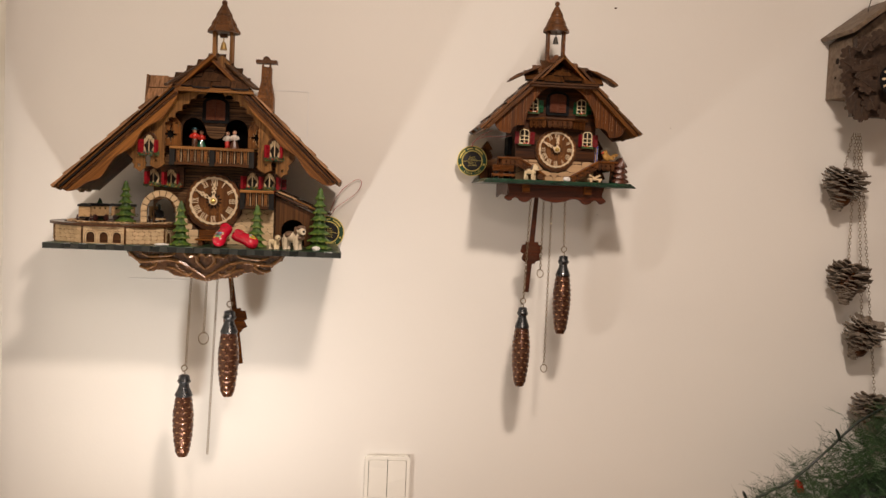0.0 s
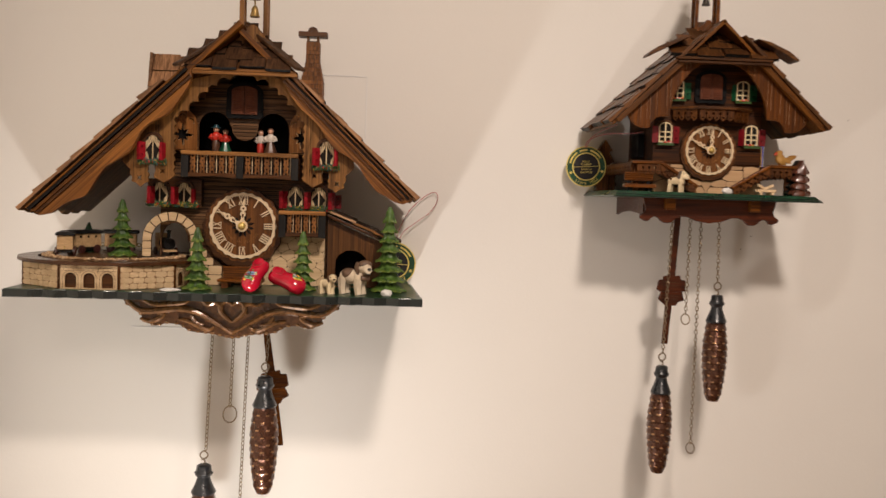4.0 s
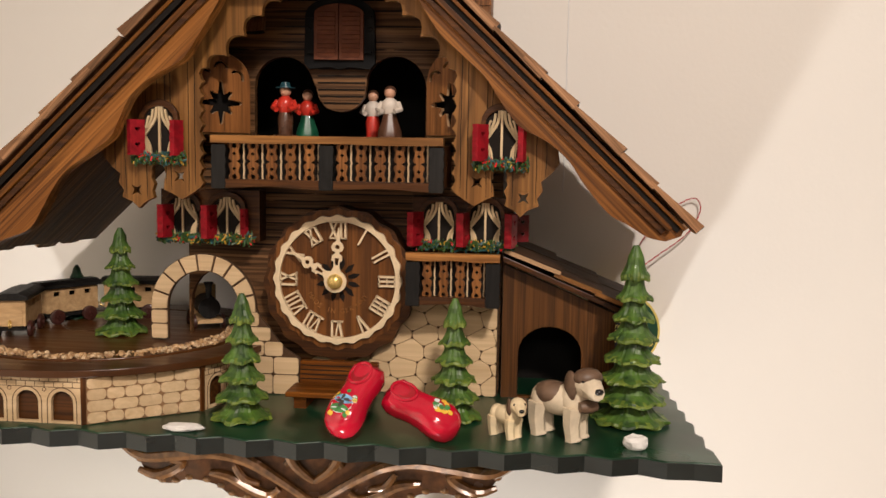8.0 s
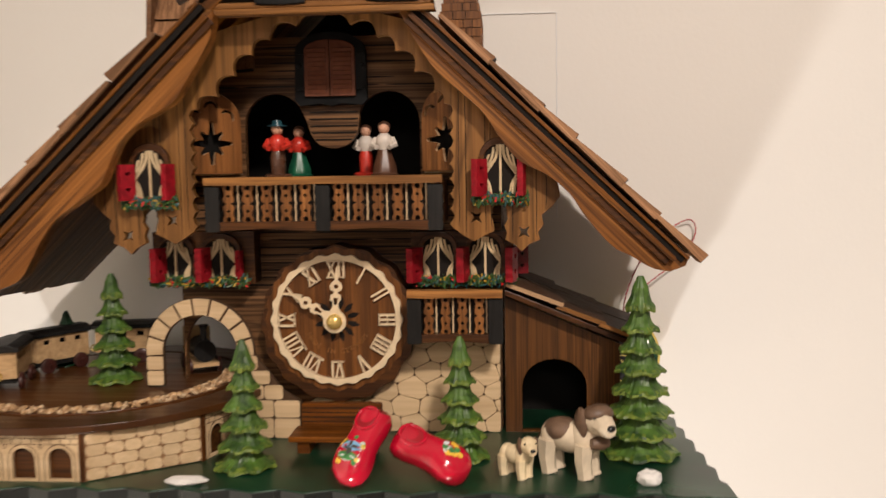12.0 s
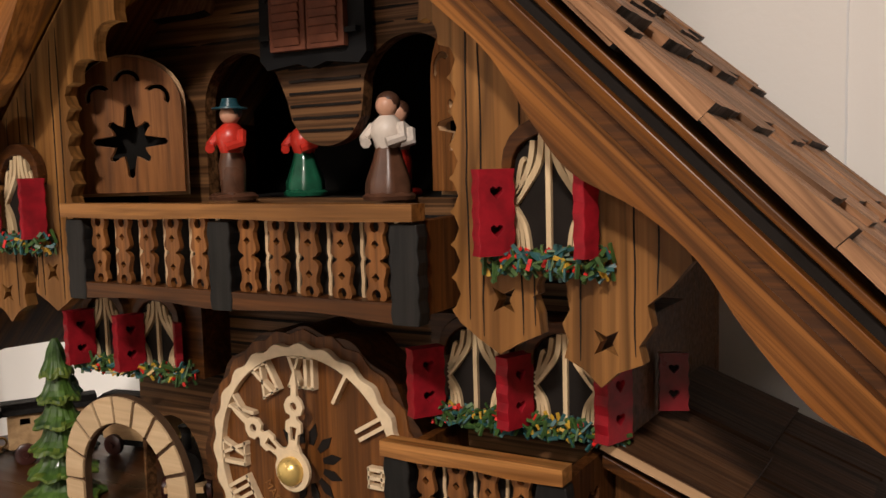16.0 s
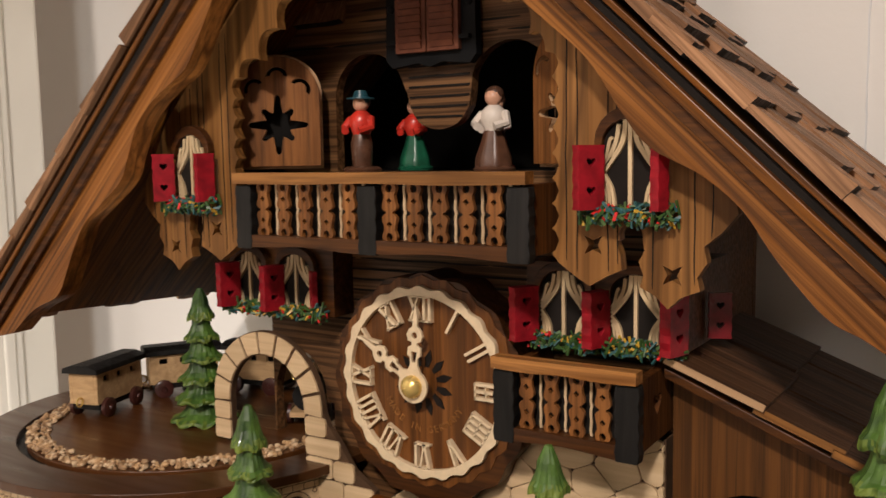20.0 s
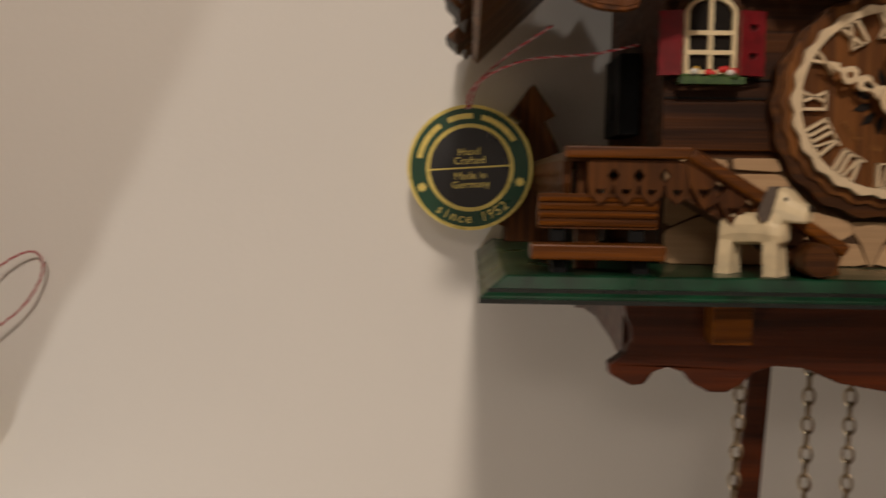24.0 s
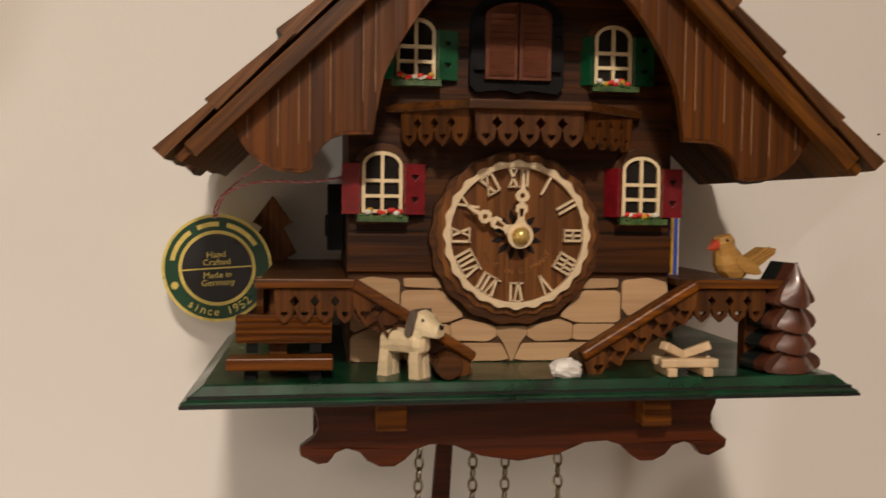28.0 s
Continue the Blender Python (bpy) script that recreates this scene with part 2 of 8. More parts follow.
# brighter, glossier brown for the beads that imitate glints
paint("carving_bead", (0.24, 0.125, 0.050), 0.10, 0.3, 160, metal=0.3, coat=1.0)
paint("tree_green", (0.018, 0.062, 0.014), 0.5, 0.5, 130, coat=0.05, bump=0.8, second=(0.095, 0.185, 0.024))
paint("tree_tip", (0.055, 0.125, 0.018), 0.5, 0.4, 160, coat=0.05, bump=0.8, second=(0.19, 0.25, 0.032))
paint("tree_dark", (0.010, 0.045, 0.016), 0.42, 0.5, 150, coat=0.15)
paint("clog_red", (0.47, 0.004, 0.026), 0.16, 0.12, 60, coat=0.8, bump=0.05)
paint("clog_inside", (0.30, 0.004, 0.012), 0.5, 0.2, 60)
paint("picture_white", (0.72, 0.74, 0.76), 0.3, 0.1, 100)
paint("picture_blue", (0.20, 0.42, 0.66), 0.3, 0.3, 300)
paint("picture_green", (0.06, 0.22, 0.06), 0.3, 0.3, 300)
paint("picture_yellow", (0.80, 0.48, 0.05), 0.3, 0.2, 300)
paint("picture_dark", (0.05, 0.045, 0.04), 0.4, 0.2, 300)
paint("dog_cream", (0.70, 0.57, 0.36), 0.5, 0.15, 150)
paint("dog_white", (0.62, 0.52, 0.38), 0.5, 0.12, 150)
paint("dog_brown", (0.13, 0.078, 0.048), 0.5, 0.3, 150)
paint("dog_grey", (0.095, 0.068, 0.052), 0.5, 0.3, 150)
paint("nose_black", (0.01, 0.009, 0.009), 0.25, 0.2, 150)
paint("rock_white", (0.74, 0.72, 0.69), 0.5, 0.1, 200, bump=0.6)
paint("gravel", (0.30, 0.15, 0.065), 0.45, 0.5, 200, second=(0.62, 0.40, 0.20))
paint("gravel_pale", (0.60, 0.44, 0.27), 0.5, 0.3, 200)
paint("line_tan", (0.26, 0.15, 0.075), 0.7, 0.3)
paint("wheel_red", (0.055, 0.017, 0.013), 0.35, 0.3, 200, coat=0.3)
paint("switch_plastic", (0.82, 0.80, 0.74), 0.28, 0.02, 20, bump=0.02)
paint("string_red", (0.42, 0.035, 0.05), 0.7, 0.3, 700)
paint("string_white", (0.58, 0.36, 0.34), 0.7, 0.2, 700)
paint("flower_red", (0.62, 0.02, 0.015), 0.4, 0.2, 300)
paint("flower_yellow", (0.55, 0.33, 0.03), 0.4, 0.2, 300)
paint("flower_white", (0.75, 0.72, 0.66), 0.4, 0.1, 300)
paint("leaf_green", (0.032, 0.105, 0.026), 0.45, 0.6, 300, second=(0.085, 0.16, 0.035))
paint("leaf_blue", (0.030, 0.10, 0.10), 0.45, 0.5, 300)
paint("doll_skin", (0.62, 0.34, 0.22), 0.35, 0.1, 200)
paint("doll_hair", (0.07, 0.032, 0.018), 0.35, 0.2, 200)
paint("doll_red", (0.55, 0.035, 0.02), 0.3, 0.2, 200, coat=0.3)
paint("doll_green", (0.015, 0.10, 0.05), 0.3, 0.3, 200, coat=0.3)
paint("doll_white", (0.68, 0.60, 0.52), 0.35, 0.1, 200)
paint("doll_brown", (0.10, 0.045, 0.025), 0.35, 0.3, 200)
paint("doll_blue", (0.02, 0.07, 0.09), 0.3, 0.2, 200)
paint("bird_beak", (0.40, 0.05, 0.02), 0.35, 0.2, 200)
paint("sign_blue", (0.03, 0.06, 0.36), 0.4, 0.2, 200)
paint("pinecone_scale", (0.17, 0.135, 0.105), 0.75, 0.4, 120, second=(0.30, 0.25, 0.20))
paint("needle_green", (0.020, 0.060, 0.018), 0.55, 0.5, 60, second=(0.045, 0.11, 0.035))
paint("cable_green", (0.008, 0.014, 0.010), 0.5, 0.2, 60)
paint("grey_wood", (0.13, 0.085, 0.055), 0.6, 0.3, 120, second=(0.21, 0.15, 0.10))
paint("pine_brown", (0.055, 0.015, 0.008), 0.34, 0.4, 120, coat=0.25, second=(0.12, 0.040, 0.020))
paint("plain_wood", (0.62, 0.46, 0.28), 0.55, 0.12, 200)
paint("bulb_red", (0.55, 0.02, 0.02), 0.2, 0.1, 60, coat=0.5)


# ---- shapes ----
class Geo:
    """Collects vertices and faces, each face with a slot of the part's materials."""

    def __init__(self):
        self.v, self.f, self.m = [], [], []

    def add(self, verts, faces, slot=0, m=None):
        n = len(self.v)
        self.v += [tuple(m @ Vector(p)) if m is not None else tuple(p) for p in verts]
        self.f += [tuple(n + i for i in f) for f in faces]
        self.m += [slot] * len(faces)
        return self

    def box(self, x0, x1, y0, y1, z0, z1, slot=0, m=None):
        v = [(x, y, z) for x in (x0, x1) for y in (y0, y1) for z in (z0, z1)]
        return self.add(v, [(0, 1, 3, 2), (4, 6, 7, 5), (0, 4, 5, 1), (2, 3, 7, 6), (0, 2, 6, 4), (1, 5, 7, 3)], slot, m)

    def prism(self, outer, y0, y1, holes=(), slot=0, m=None):
        """A polygon of (x, z) with holes, thick from y0 to y1."""
        loops = [list(outer)] + [list(h) for h in holes]
        flat = [p for loop in loops for p in loop]
        n = len(flat)
        tris = tessellate([[Vector((x, z, 0)) for x, z in loop] for loop in loops])
        v = [(x, y0, z) for x, z in flat] + [(x, y1, z) for x, z in flat]
        f = [tuple(t) for t in tris] + [tuple(n + i for i in reversed(t)) for t in tris]
        at = 0
        for loop in loops:
            k = len(loop)
            f += [(at + i, at + (i + 1) % k, n + at + (i + 1) % k, n + at + i) for i in range(k)]
            at += k
        return self.add(v, f, slot, m)

    def lathe(self, profile, centre=(0, 0, 0), n=20, slot=0, m=None, ripple=None):
        v, f = [], []
        for i, (r, z) in enumerate(profile):
            for k in range(n):
                a = 2 * math.pi * k / n
                q = r * (ripple(a, i) if ripple else 1)
                v.append((centre[0] + q * math.cos(a), centre[1] + q * math.sin(a), centre[2] + z))
        for i in range(len(profile) - 1):
            for k in range(n):
                f.append((i * n + k, i * n + (k + 1) % n, (i + 1) * n + (k + 1) % n, (i + 1) * n + k))
        f += [tuple(range(n)), tuple(reversed(range((len(profile) - 1) * n, len(profile) * n)))]
        return self.add(v, f, slot, m)

    def tube(self, path, r, n=6, slot=0, closed=False, m=None, flat=1.0):
        pts = [Vector(p) for p in path]
        k = len(pts)
        rad = r if isinstance(r, (list, tuple)) else [r] * k
        v, f, up = [], [], None
        for i, p in enumerate(pts):
            d = (pts[(i + 1) % k] - pts[i - 1]) if closed else pts[min(i + 1, k - 1)] - pts[max(i - 1, 0)]
            d.normalize()
            if up is None:
                up = d.orthogonal().normalized()
            up = (up - d * up.dot(d)).normalized()
            side = d.cross(up)
            for j in range(n):
                a = 2 * math.pi * j / n
                v.append(p + (up * math.cos(a) + side * math.sin(a) * flat) * rad[i])
        for i in range(k if closed else k - 1):
            b = (i + 1) % k
            f += [(i * n + j, i * n + (j + 1) % n, b * n + (j + 1) % n, b * n + j) for j in range(n)]
        if not closed:
            f += [tuple(range(n)), tuple(reversed(range((k - 1) * n, k * n)))]
        return self.add(v, f, slot, m)

    def blob(self, c, r, slot=0, n=12, rows=8, m=None, rough=0.0, seed=0.0):
        rx, ry, rz = r if isinstance(r, (tuple, list)) else (r, r, r)
        v = []
        for i in range(1, rows):
            b = math.pi * i / rows
            for k in range(n):
                a = 2 * math.pi * k / n
                d = Vector((math.sin(b) * math.cos(a), math.sin(b) * math.sin(a), math.cos(b)))
                s = 1 + rough * noise.noise(d * 2.1 + Vector((seed, seed * 1.7, 0)))
                v.append((c[0] + rx * d.x * s, c[1] + ry * d.y * s, c[2] + rz * d.z * s))
        v += [(c[0], c[1], c[2] + rz), (c[0], c[1], c[2] - rz)]
        f = [(i * n + k, i * n + (k + 1) % n, (i + 1) * n + (k + 1) % n, (i + 1) * n + k) for i in range(rows - 2) for k in range(n)]
        top, bot = len(v) - 2, len(v) - 1
        f += [(top, (k + 1) % n, k) for k in range(n)] + [(bot, (rows - 2) * n + k, (rows - 2) * n + (k + 1) % n) for k in range(n)]
        return self.add(v, f, slot, m)


def tessellate(loops):
    return mathutils.geometry.tessellate_polygon(loops)


def smooth_line(pts, per=5, closed=False):
    """A curve through the points."""
    out, k = [], len(pts)
    for i in range(k if closed else k - 1):
        g = (lambda j: pts[j % k]) if closed else (lambda j: pts[max(0, min(k - 1, j))])
        p0, p1, p2, p3 = g(i - 1), g(i), g(i + 1), g(i + 2)
        for s in range(per):
            t = s / per
            out.append(tuple(0.5 * (2 * b + (c - a) * t + (2 * a - 5 * b + 4 * c - d) * t * t + (3 * b - a - 3 * c + d) * t ** 3) for a, b, c, d in zip(p0, p1, p2, p3)))
    return out if closed else out + [tuple(pts[-1])]


def arc(cx, cz, r, a0, a1, n=10, rz=None):
    rz = r if rz is None else rz
    return [(cx + r * math.cos(radians(a0 + (a1 - a0) * i / n)), cz + rz * math.sin(radians(a0 + (a1 - a0) * i / n))) for i in range(n + 1)]


def star(cx, cz, r0, r1, n, turn=90):
    return [(cx + (r0 if k % 2 == 0 else r1) * math.cos(radians(turn + 180 * k / n)), cz + (r0 if k % 2 == 0 else r1) * math.sin(radians(turn + 180 * k / n))) for k in range(2 * n)]


def heart(cx, cz, s):
    return [(cx + s * 0.058 * 16 * math.sin(t) ** 3 / 1.0, cz + s * 0.058 * (13 * math.cos(t) - 5 * math.cos(2 * t) - 2 * math.cos(3 * t) - math.cos(4 * t))) for t in [2 * math.pi * i / 14 for i in range(14)]]


BASE = {}


def mesh_of(name, geo, mats, smooth=False):
    me = bpy.data.meshes.new(name)
    me.from_pydata([tuple(p) for p in geo.v], [], geo.f)
    mats = mats if isinstance(mats, (list, tuple)) else [mats]
    for m in mats:
        me.materials.append(MATS[m])
    me.polygons.foreach_set("material_index", geo.m)
    bm = bmesh.new()
    bm.from_mesh(me)
    bmesh.ops.recalc_face_normals(bm, faces=bm.faces)
    if smooth:
        for f in bm.faces:
            f.smooth = True
        for e in bm.edges:
            if len(e.link_faces) == 2 and e.calc_face_angle(0) > 0.75:
                e.smooth = False
    bm.to_mesh(me)
    bm.free()
    return me


def thing(name, place, label, category, group="", kind=""):
    ob = new(name)
    ob.empty_display_size = 0.01
    ob.location = place
    BASE[ob] = Vector(place)
    return tagged(ob, label, category, group, kind)


def part(name, geo, mats, parent, label="", bevel=0.0, smooth=False, category="", kind=""):
    """One mesh under a thing or a part; the shape is given in the world's places."""
    at = BASE[parent]
    geo.v = [(x - at.x, y - at.y, z - at.z) for x, y, z in geo.v]
    ob = new(name, mesh_of(name, geo, mats, smooth))
    ob.parent = parent
    BASE[ob] = at
    if bevel:
        mod = ob.modifiers.new("bevel", "BEVEL")
        mod.width, mod.segments, mod.limit_method, mod.angle_limit = bevel, 2, "ANGLE", radians(40)
    return tagged(ob, label, kind=kind)


def solo(name, geo, mats, label="", category="", kind="", group="", bevel=0.0, smooth=False, at=(0, 0, 0)):
    """A thing that is one mesh."""
    at = Vector(at)
    geo.v = [(x - at.x, y - at.y, z - at.z) for x, y, z in geo.v]
    ob = new(name, mesh_of(name, geo, mats, smooth))
    ob.location = at
    BASE[ob] = at
    if bevel:
        mod = ob.modifiers.new("bevel", "BEVEL")
        mod.width, mod.segments, mod.limit_method, mod.angle_limit = bevel, 2, "ANGLE", radians(40)
    return tagged(ob, label, category, group, kind)


def piece(name, mesh, parent, m):
    """A repeated piece that shares its mesh, posed in the world."""
    ob = new(name, mesh)
    ob.parent = parent
    ob.matrix_basis = Matrix.Translation(-BASE[parent]) @ m
    return ob

# ---- the room ----
tagged(solo("wall_north", Geo().box(-1.45, 3.4, 0.0, 0.15, 0.0, 2.5), "wall_plaster"), "cream painted plaster wall with hairline marks behind the clocks", "wall", kind="structure")
tagged(solo("wall_west", Geo().box(-1.6, -1.45, -3.6, 0.15, 0.0, 2.5), "wall_plaster"), "plain cream painted side wall", "wall", kind="structure")
tagged(solo("wall_east", Geo().box(3.4, 3.55, -3.6, 0.15, 0.0, 2.5), "wall_plaster"), "plain cream painted side wall", "wall", kind="structure")
tagged(solo("wall_south", Geo().box(-1.6, 3.55, -3.75, -3.6, 0.0, 2.5), "wall_plaster"), "plain cream painted wall", "wall", kind="structure")
tagged(solo("floor", Geo().box(-1.6, 3.55, -3.75, 0.15, -0.05, 0.0), "floor_wood"), "brown wooden floor", "floor", kind="structure")
tagged(solo("ceiling", Geo().box(-1.6, 3.55, -3.75, 0.15, 2.5, 2.55), "ceiling_paint"), "plain white ceiling", "ceiling", kind="structure")

door = thing("door_1", (-0.376, -0.50, 0.0), "open cream painted panel door standing square to the wall", "door", kind="structure")
part("door_leaf", Geo().box(-0.396, -0.356, -0.950, -0.082, 0.01, 2.03), "door_paint", door, bevel=0.003)
g = Geo()
for y0, y1, x1 in ((-0.128, -0.108, -0.3535), (-0.122, -0.114, -0.3520)):
    g.box(-0.3565, x1, y0, y1, 0.01, 2.03)
part("edge_moulding", g, "door_paint", door, bevel=0.0015)
g = Geo()
for z0, z1 in ((0.16, 1.055),):
    for d, x1 in ((0.0, -0.3525), (0.012, -0.3545)):
        ya, yb = -0.820 + d, -0.205 - d
        for b in ((ya, yb, z1 - d - 0.010, z1 - d), (ya, yb, z0 + d, z0 + d + 0.010), (ya, ya + 0.010, z0 + d + 0.010, z1 - d - 0.010), (yb - 0.010, yb, z0 + d + 0.010, z1 - d - 0.010)):
            g.box(-0.3562, x1, b[0], b[1], b[2], b[3])
part("panel_moulding", g, "door_paint", door, bevel=0.001)

# small marks of old cuts and nail holes on the wall
for name, x0, x1, z in (("wall_mark", 0.070, 0.136, 1.6685), ("wall_mark", -0.170, -0.060, 1.3235)):
    g = Geo()
    n = 24
    pts = [(x0 + (x1 - x0) * i / n, -0.0003 - 0.0002 * random.random(), z + 0.0006 * noise.noise((i * 0.7, z * 9, 0))) for i in range(n + 1)]
    g.tube(pts, 0.00055, 5)
    solo(name, g, "side_plaster", "thin raised hairline mark in the wall paint", "wall mark", kind="structure")
g = Geo()
g.tube([(0.1365 + 0.0008 * noise.noise((i * 0.6, 4, 0)), -0.0003, 1.6685 - 0.150 * i / 30) for i in range(31)], 0.0005, 5)
solo("wall_mark", g, "side_plaster", "thin raised hairline mark in the wall paint", "wall mark", kind="structure")
g = Geo()
for x, z, r in ((0.690, 1.850, 0.0026), (0.662, 1.452, 0.0009), (0.676, 1.470, 0.0009), (0.806, 1.636, 0.0009)):
    g.blob((x, -0.0002, z), (r, 0.0006, r * 0.7), n=8, rows=5)
solo("wall_spot", g, "joint_brown", "small dark specks and nail holes in the wall", "wall mark", kind="structure")

# ---- double light switch ----
sw = thing("light_switch", (0.303, -0.001, 0.97), "cream plastic double rocker light switch on the wall", "light switch")


def rounded(x0, x1, z0, z1, r, n=5):
    out = []
    for cx, cz, a in ((x1 - r, z1 - r, 0), (x0 + r, z1 - r, 90), (x0 + r, z0 + r, 180), (x1 - r, z0 + r, 270)):
        out += arc(cx, cz, r, a, a + 90, n)
    return out


part("switch_frame", Geo().prism(rounded(0.262, 0.345, 0.926, 1.010, 0.006), -0.011, -0.001, [rounded(0.2685, 0.3385, 0.9325, 1.0035, 0.003)]), "switch_plastic", sw, bevel=0.0015)
# brown plate puts the shadow gap round the rockers into colour
part("gap_shade_plate", Geo().box(0.2672, 0.3398, -0.0030, -0.0012, 0.9312, 1.0048), "joint_brown", sw, "dark plate standing in for the shadow gap round the rockers")
for x0, x1 in ((0.2694, 0.3030), (0.3042, 0.3376)):
    part("rocker", Geo().prism(rounded(x0, x1, 0.933, 1.003, 0.002), -0.0125, -0.001), "switch_plastic", sw, bevel=0.0012)


# ---- shared pieces of the clocks ----
def shingle_mesh(name, w, length, thick, mat, seed):
    """A wedge-shaped shingle: x down the slope, y across, z up from the roof; thin at the top."""
    rnd = random.Random(seed)
    g = Geo()
    nx, ny = 4, 5
    v, f = [], []
    slant = 0.03 * (rnd.random() - 0.5)
    low = [length * (1 + slant * (j / ny - 0.5) + 0.012 * (rnd.random() - 0.5)) for j in range(ny + 1)]
    cut = 0.0006
    for side in (0, 1):
        for i in range(nx + 1):
            for j in range(ny + 1):
                u, y = i / nx, -w / 2 + w * j / ny
                x = u * low[j]
                if i == nx and j in (0, ny):
                    x -= cut
                t = thick * (0.35 + 0.65 * u)
                z = 0.0002 + (t if side else 0.0) + 0.00012 * u * math.sin(j * 2.1 + seed) + 0.0012 * u
                v.append((x, y, z))
    k = (nx + 1) * (ny + 1)
    q = lambda i, j, s: s * k + i * (ny + 1) + j
    for i in range(nx):
        for j in range(ny):
            f += [(q(i, j, 1), q(i + 1, j, 1), q(i + 1, j + 1, 1), q(i, j + 1, 1)), (q(i, j, 0), q(i, j + 1, 0), q(i + 1, j + 1, 0), q(i + 1, j, 0))]
    for j in range(ny):
        f += [(q(nx, j, 0), q(nx, j + 1, 0), q(nx, j + 1, 1), q(nx, j, 1)), (q(0, j, 1), q(0, j + 1, 1), q(0, j + 1, 0), q(0, j, 0))]
    for i in range(nx):
        f += [(q(i, 0, 0), q(i + 1, 0, 0), q(i + 1, 0, 1), q(i, 0, 1)), (q(i, ny, 1), q(i + 1, ny, 1), q(i + 1, ny, 0), q(i, ny, 0))]
    g.add(v, f)
    for i in range(nx * ny * 2, nx * ny * 2 + 2 * ny, 2):
        g.m[i] = 1
    return mesh_of(name, g, [mat, "post_wood"])


def shingled(parent, origin, down, across, rows, pitch, y_from, y_to, width, length, thick, mat, seed, trims=None):
    """Rows of shingles from the top of a slope down; across runs along the eaves."""
    rnd = random.Random(seed)
    down, across = Vector(down).normalized(), Vector(across).normalized()
    up = down.cross(across)
    if up.z < 0:
        up = -up
    m0 = Matrix((down, across if up.dot(down.cross(across)) > 0 else -across, up)).transposed().to_4x4()
    count = max(1, round((y_to - y_from) / width))
    w = (y_to - y_from) / count
    meshes = [shingle_mesh("shingle", w * (0.99 - 0.05 * i), length * (1 - 0.04 * i), thick * (0.9 + 0.1 * i), mat, seed * 7 + i) for i in range(3)]
    halves = [shingle_mesh("shingle", w * 0.49, length * (1 - 0.03 * i), thick, mat, seed * 7 + 5 + i) for i in range(2)]
    for r in range(rows):
        odd = r % 2
        for c in range(count + odd):
            s = y_from + (c + 0.5 - 0.5 * odd) * w
            half = odd and c in (0, count)
            if half:
                s += w * (0.25 if c == 0 else -0.25)
            mesh = halves[rnd.randrange(2)] if half else meshes[rnd.randrange(3)]
            place = Vector(origin) + down * (r * pitch + (rnd.random() - 0.5) * 0.003 + (0.0022 if (c + r) % 2 else -0.0022)) + across * s + up * (0.0002 + 0.0006 * rnd.random())
            piece("shingle", mesh, parent, Matrix.Translation(place) @ m0 @ pose(0, 0, 0, 0, 2.5 + rnd.random() * 1.5, (rnd.random() - 0.5) * 2))


ROMAN = {1: "I", 2: "II", 3: "III", 4: "IIII", 5: "V", 6: "VI", 7: "VII", 8: "VIII", 9: "IX", 10: "X", 11: "XI", 12: "XII"}


def numeral(text, s):
    """Bars for a Roman numeral, centred, height s, in (x, z)."""
    bars, x, t = [], 0.0, s * 0.115
    for c in text:
        if c == "I":
            bars.append(((x, -s / 2), (x, s / 2), t))
            x += s * 0.26
        elif c == "V":
            bars.append(((x, s / 2), (x + s * 0.20, -s / 2), t))
            bars.append(((x + s * 0.40, s / 2), (x + s * 0.22, -s / 2), t * 0.7))
            x += s * 0.60
        else:
            bars.append(((x, s / 2), (x + s * 0.42, -s / 2), t))
            bars.append(((x + s * 0.42, s / 2), (x, -s / 2), t * 0.7))
            x += s * 0.66
    xs = [p[0] for b in bars for p in b[:2]]
    mid, wide = (min(xs) + max(xs)) / 2, max(xs) - min(xs)
    if wide > s * 0.4 and len(text) > 1:
        for e in (-s / 2 + t * 0.4, s / 2 - t * 0.4):
            bars.append(((min(xs) - t * 0.4, e), (max(xs) + t * 0.4, e), t * 0.55))
        if text in ("III", "IIII"):
            bars.append(((min(xs), 0), (max(xs), 0), t * 0.5))
    return [((a[0] - mid, a[1]), (b[0] - mid, b[1]), w) for a, b, w in bars]


def bar(g, a, b, w, y0, y1, slot=0):
    d = Vector((b[0] - a[0], b[1] - a[1]))
    n = Vector((-d.y, d.x)).normalized() * w / 2
    g.prism([(a[0] - n.x, a[1] - n.y), (b[0] - n.x, b[1] - n.y), (b[0] + n.x, b[1] + n.y), (a[0] + n.x, a[1] + n.y)], y0, y1, slot=slot)
    return g


def curved_text(parent, text, cx, cz, r, a_mid, step, size, y, mat, inward=False):
    """Letters one by one along an arc, joined to one mesh of writing."""
    g = Geo()
    for i, ch in enumerate(text):
        if ch == " ":
            continue
        a = a_mid + (i - (len(text) - 1) / 2) * step * (1 if inward else -1)
        spin = a + 90 if inward else a - 90
        m = pose(cx + r * math.cos(radians(a)), y, cz + r * math.sin(radians(a))) @ pose(0, 0, 0, 0, -spin, 0)
        letters(g, ch, size, m)
    return part("lettering", g, mat, parent)


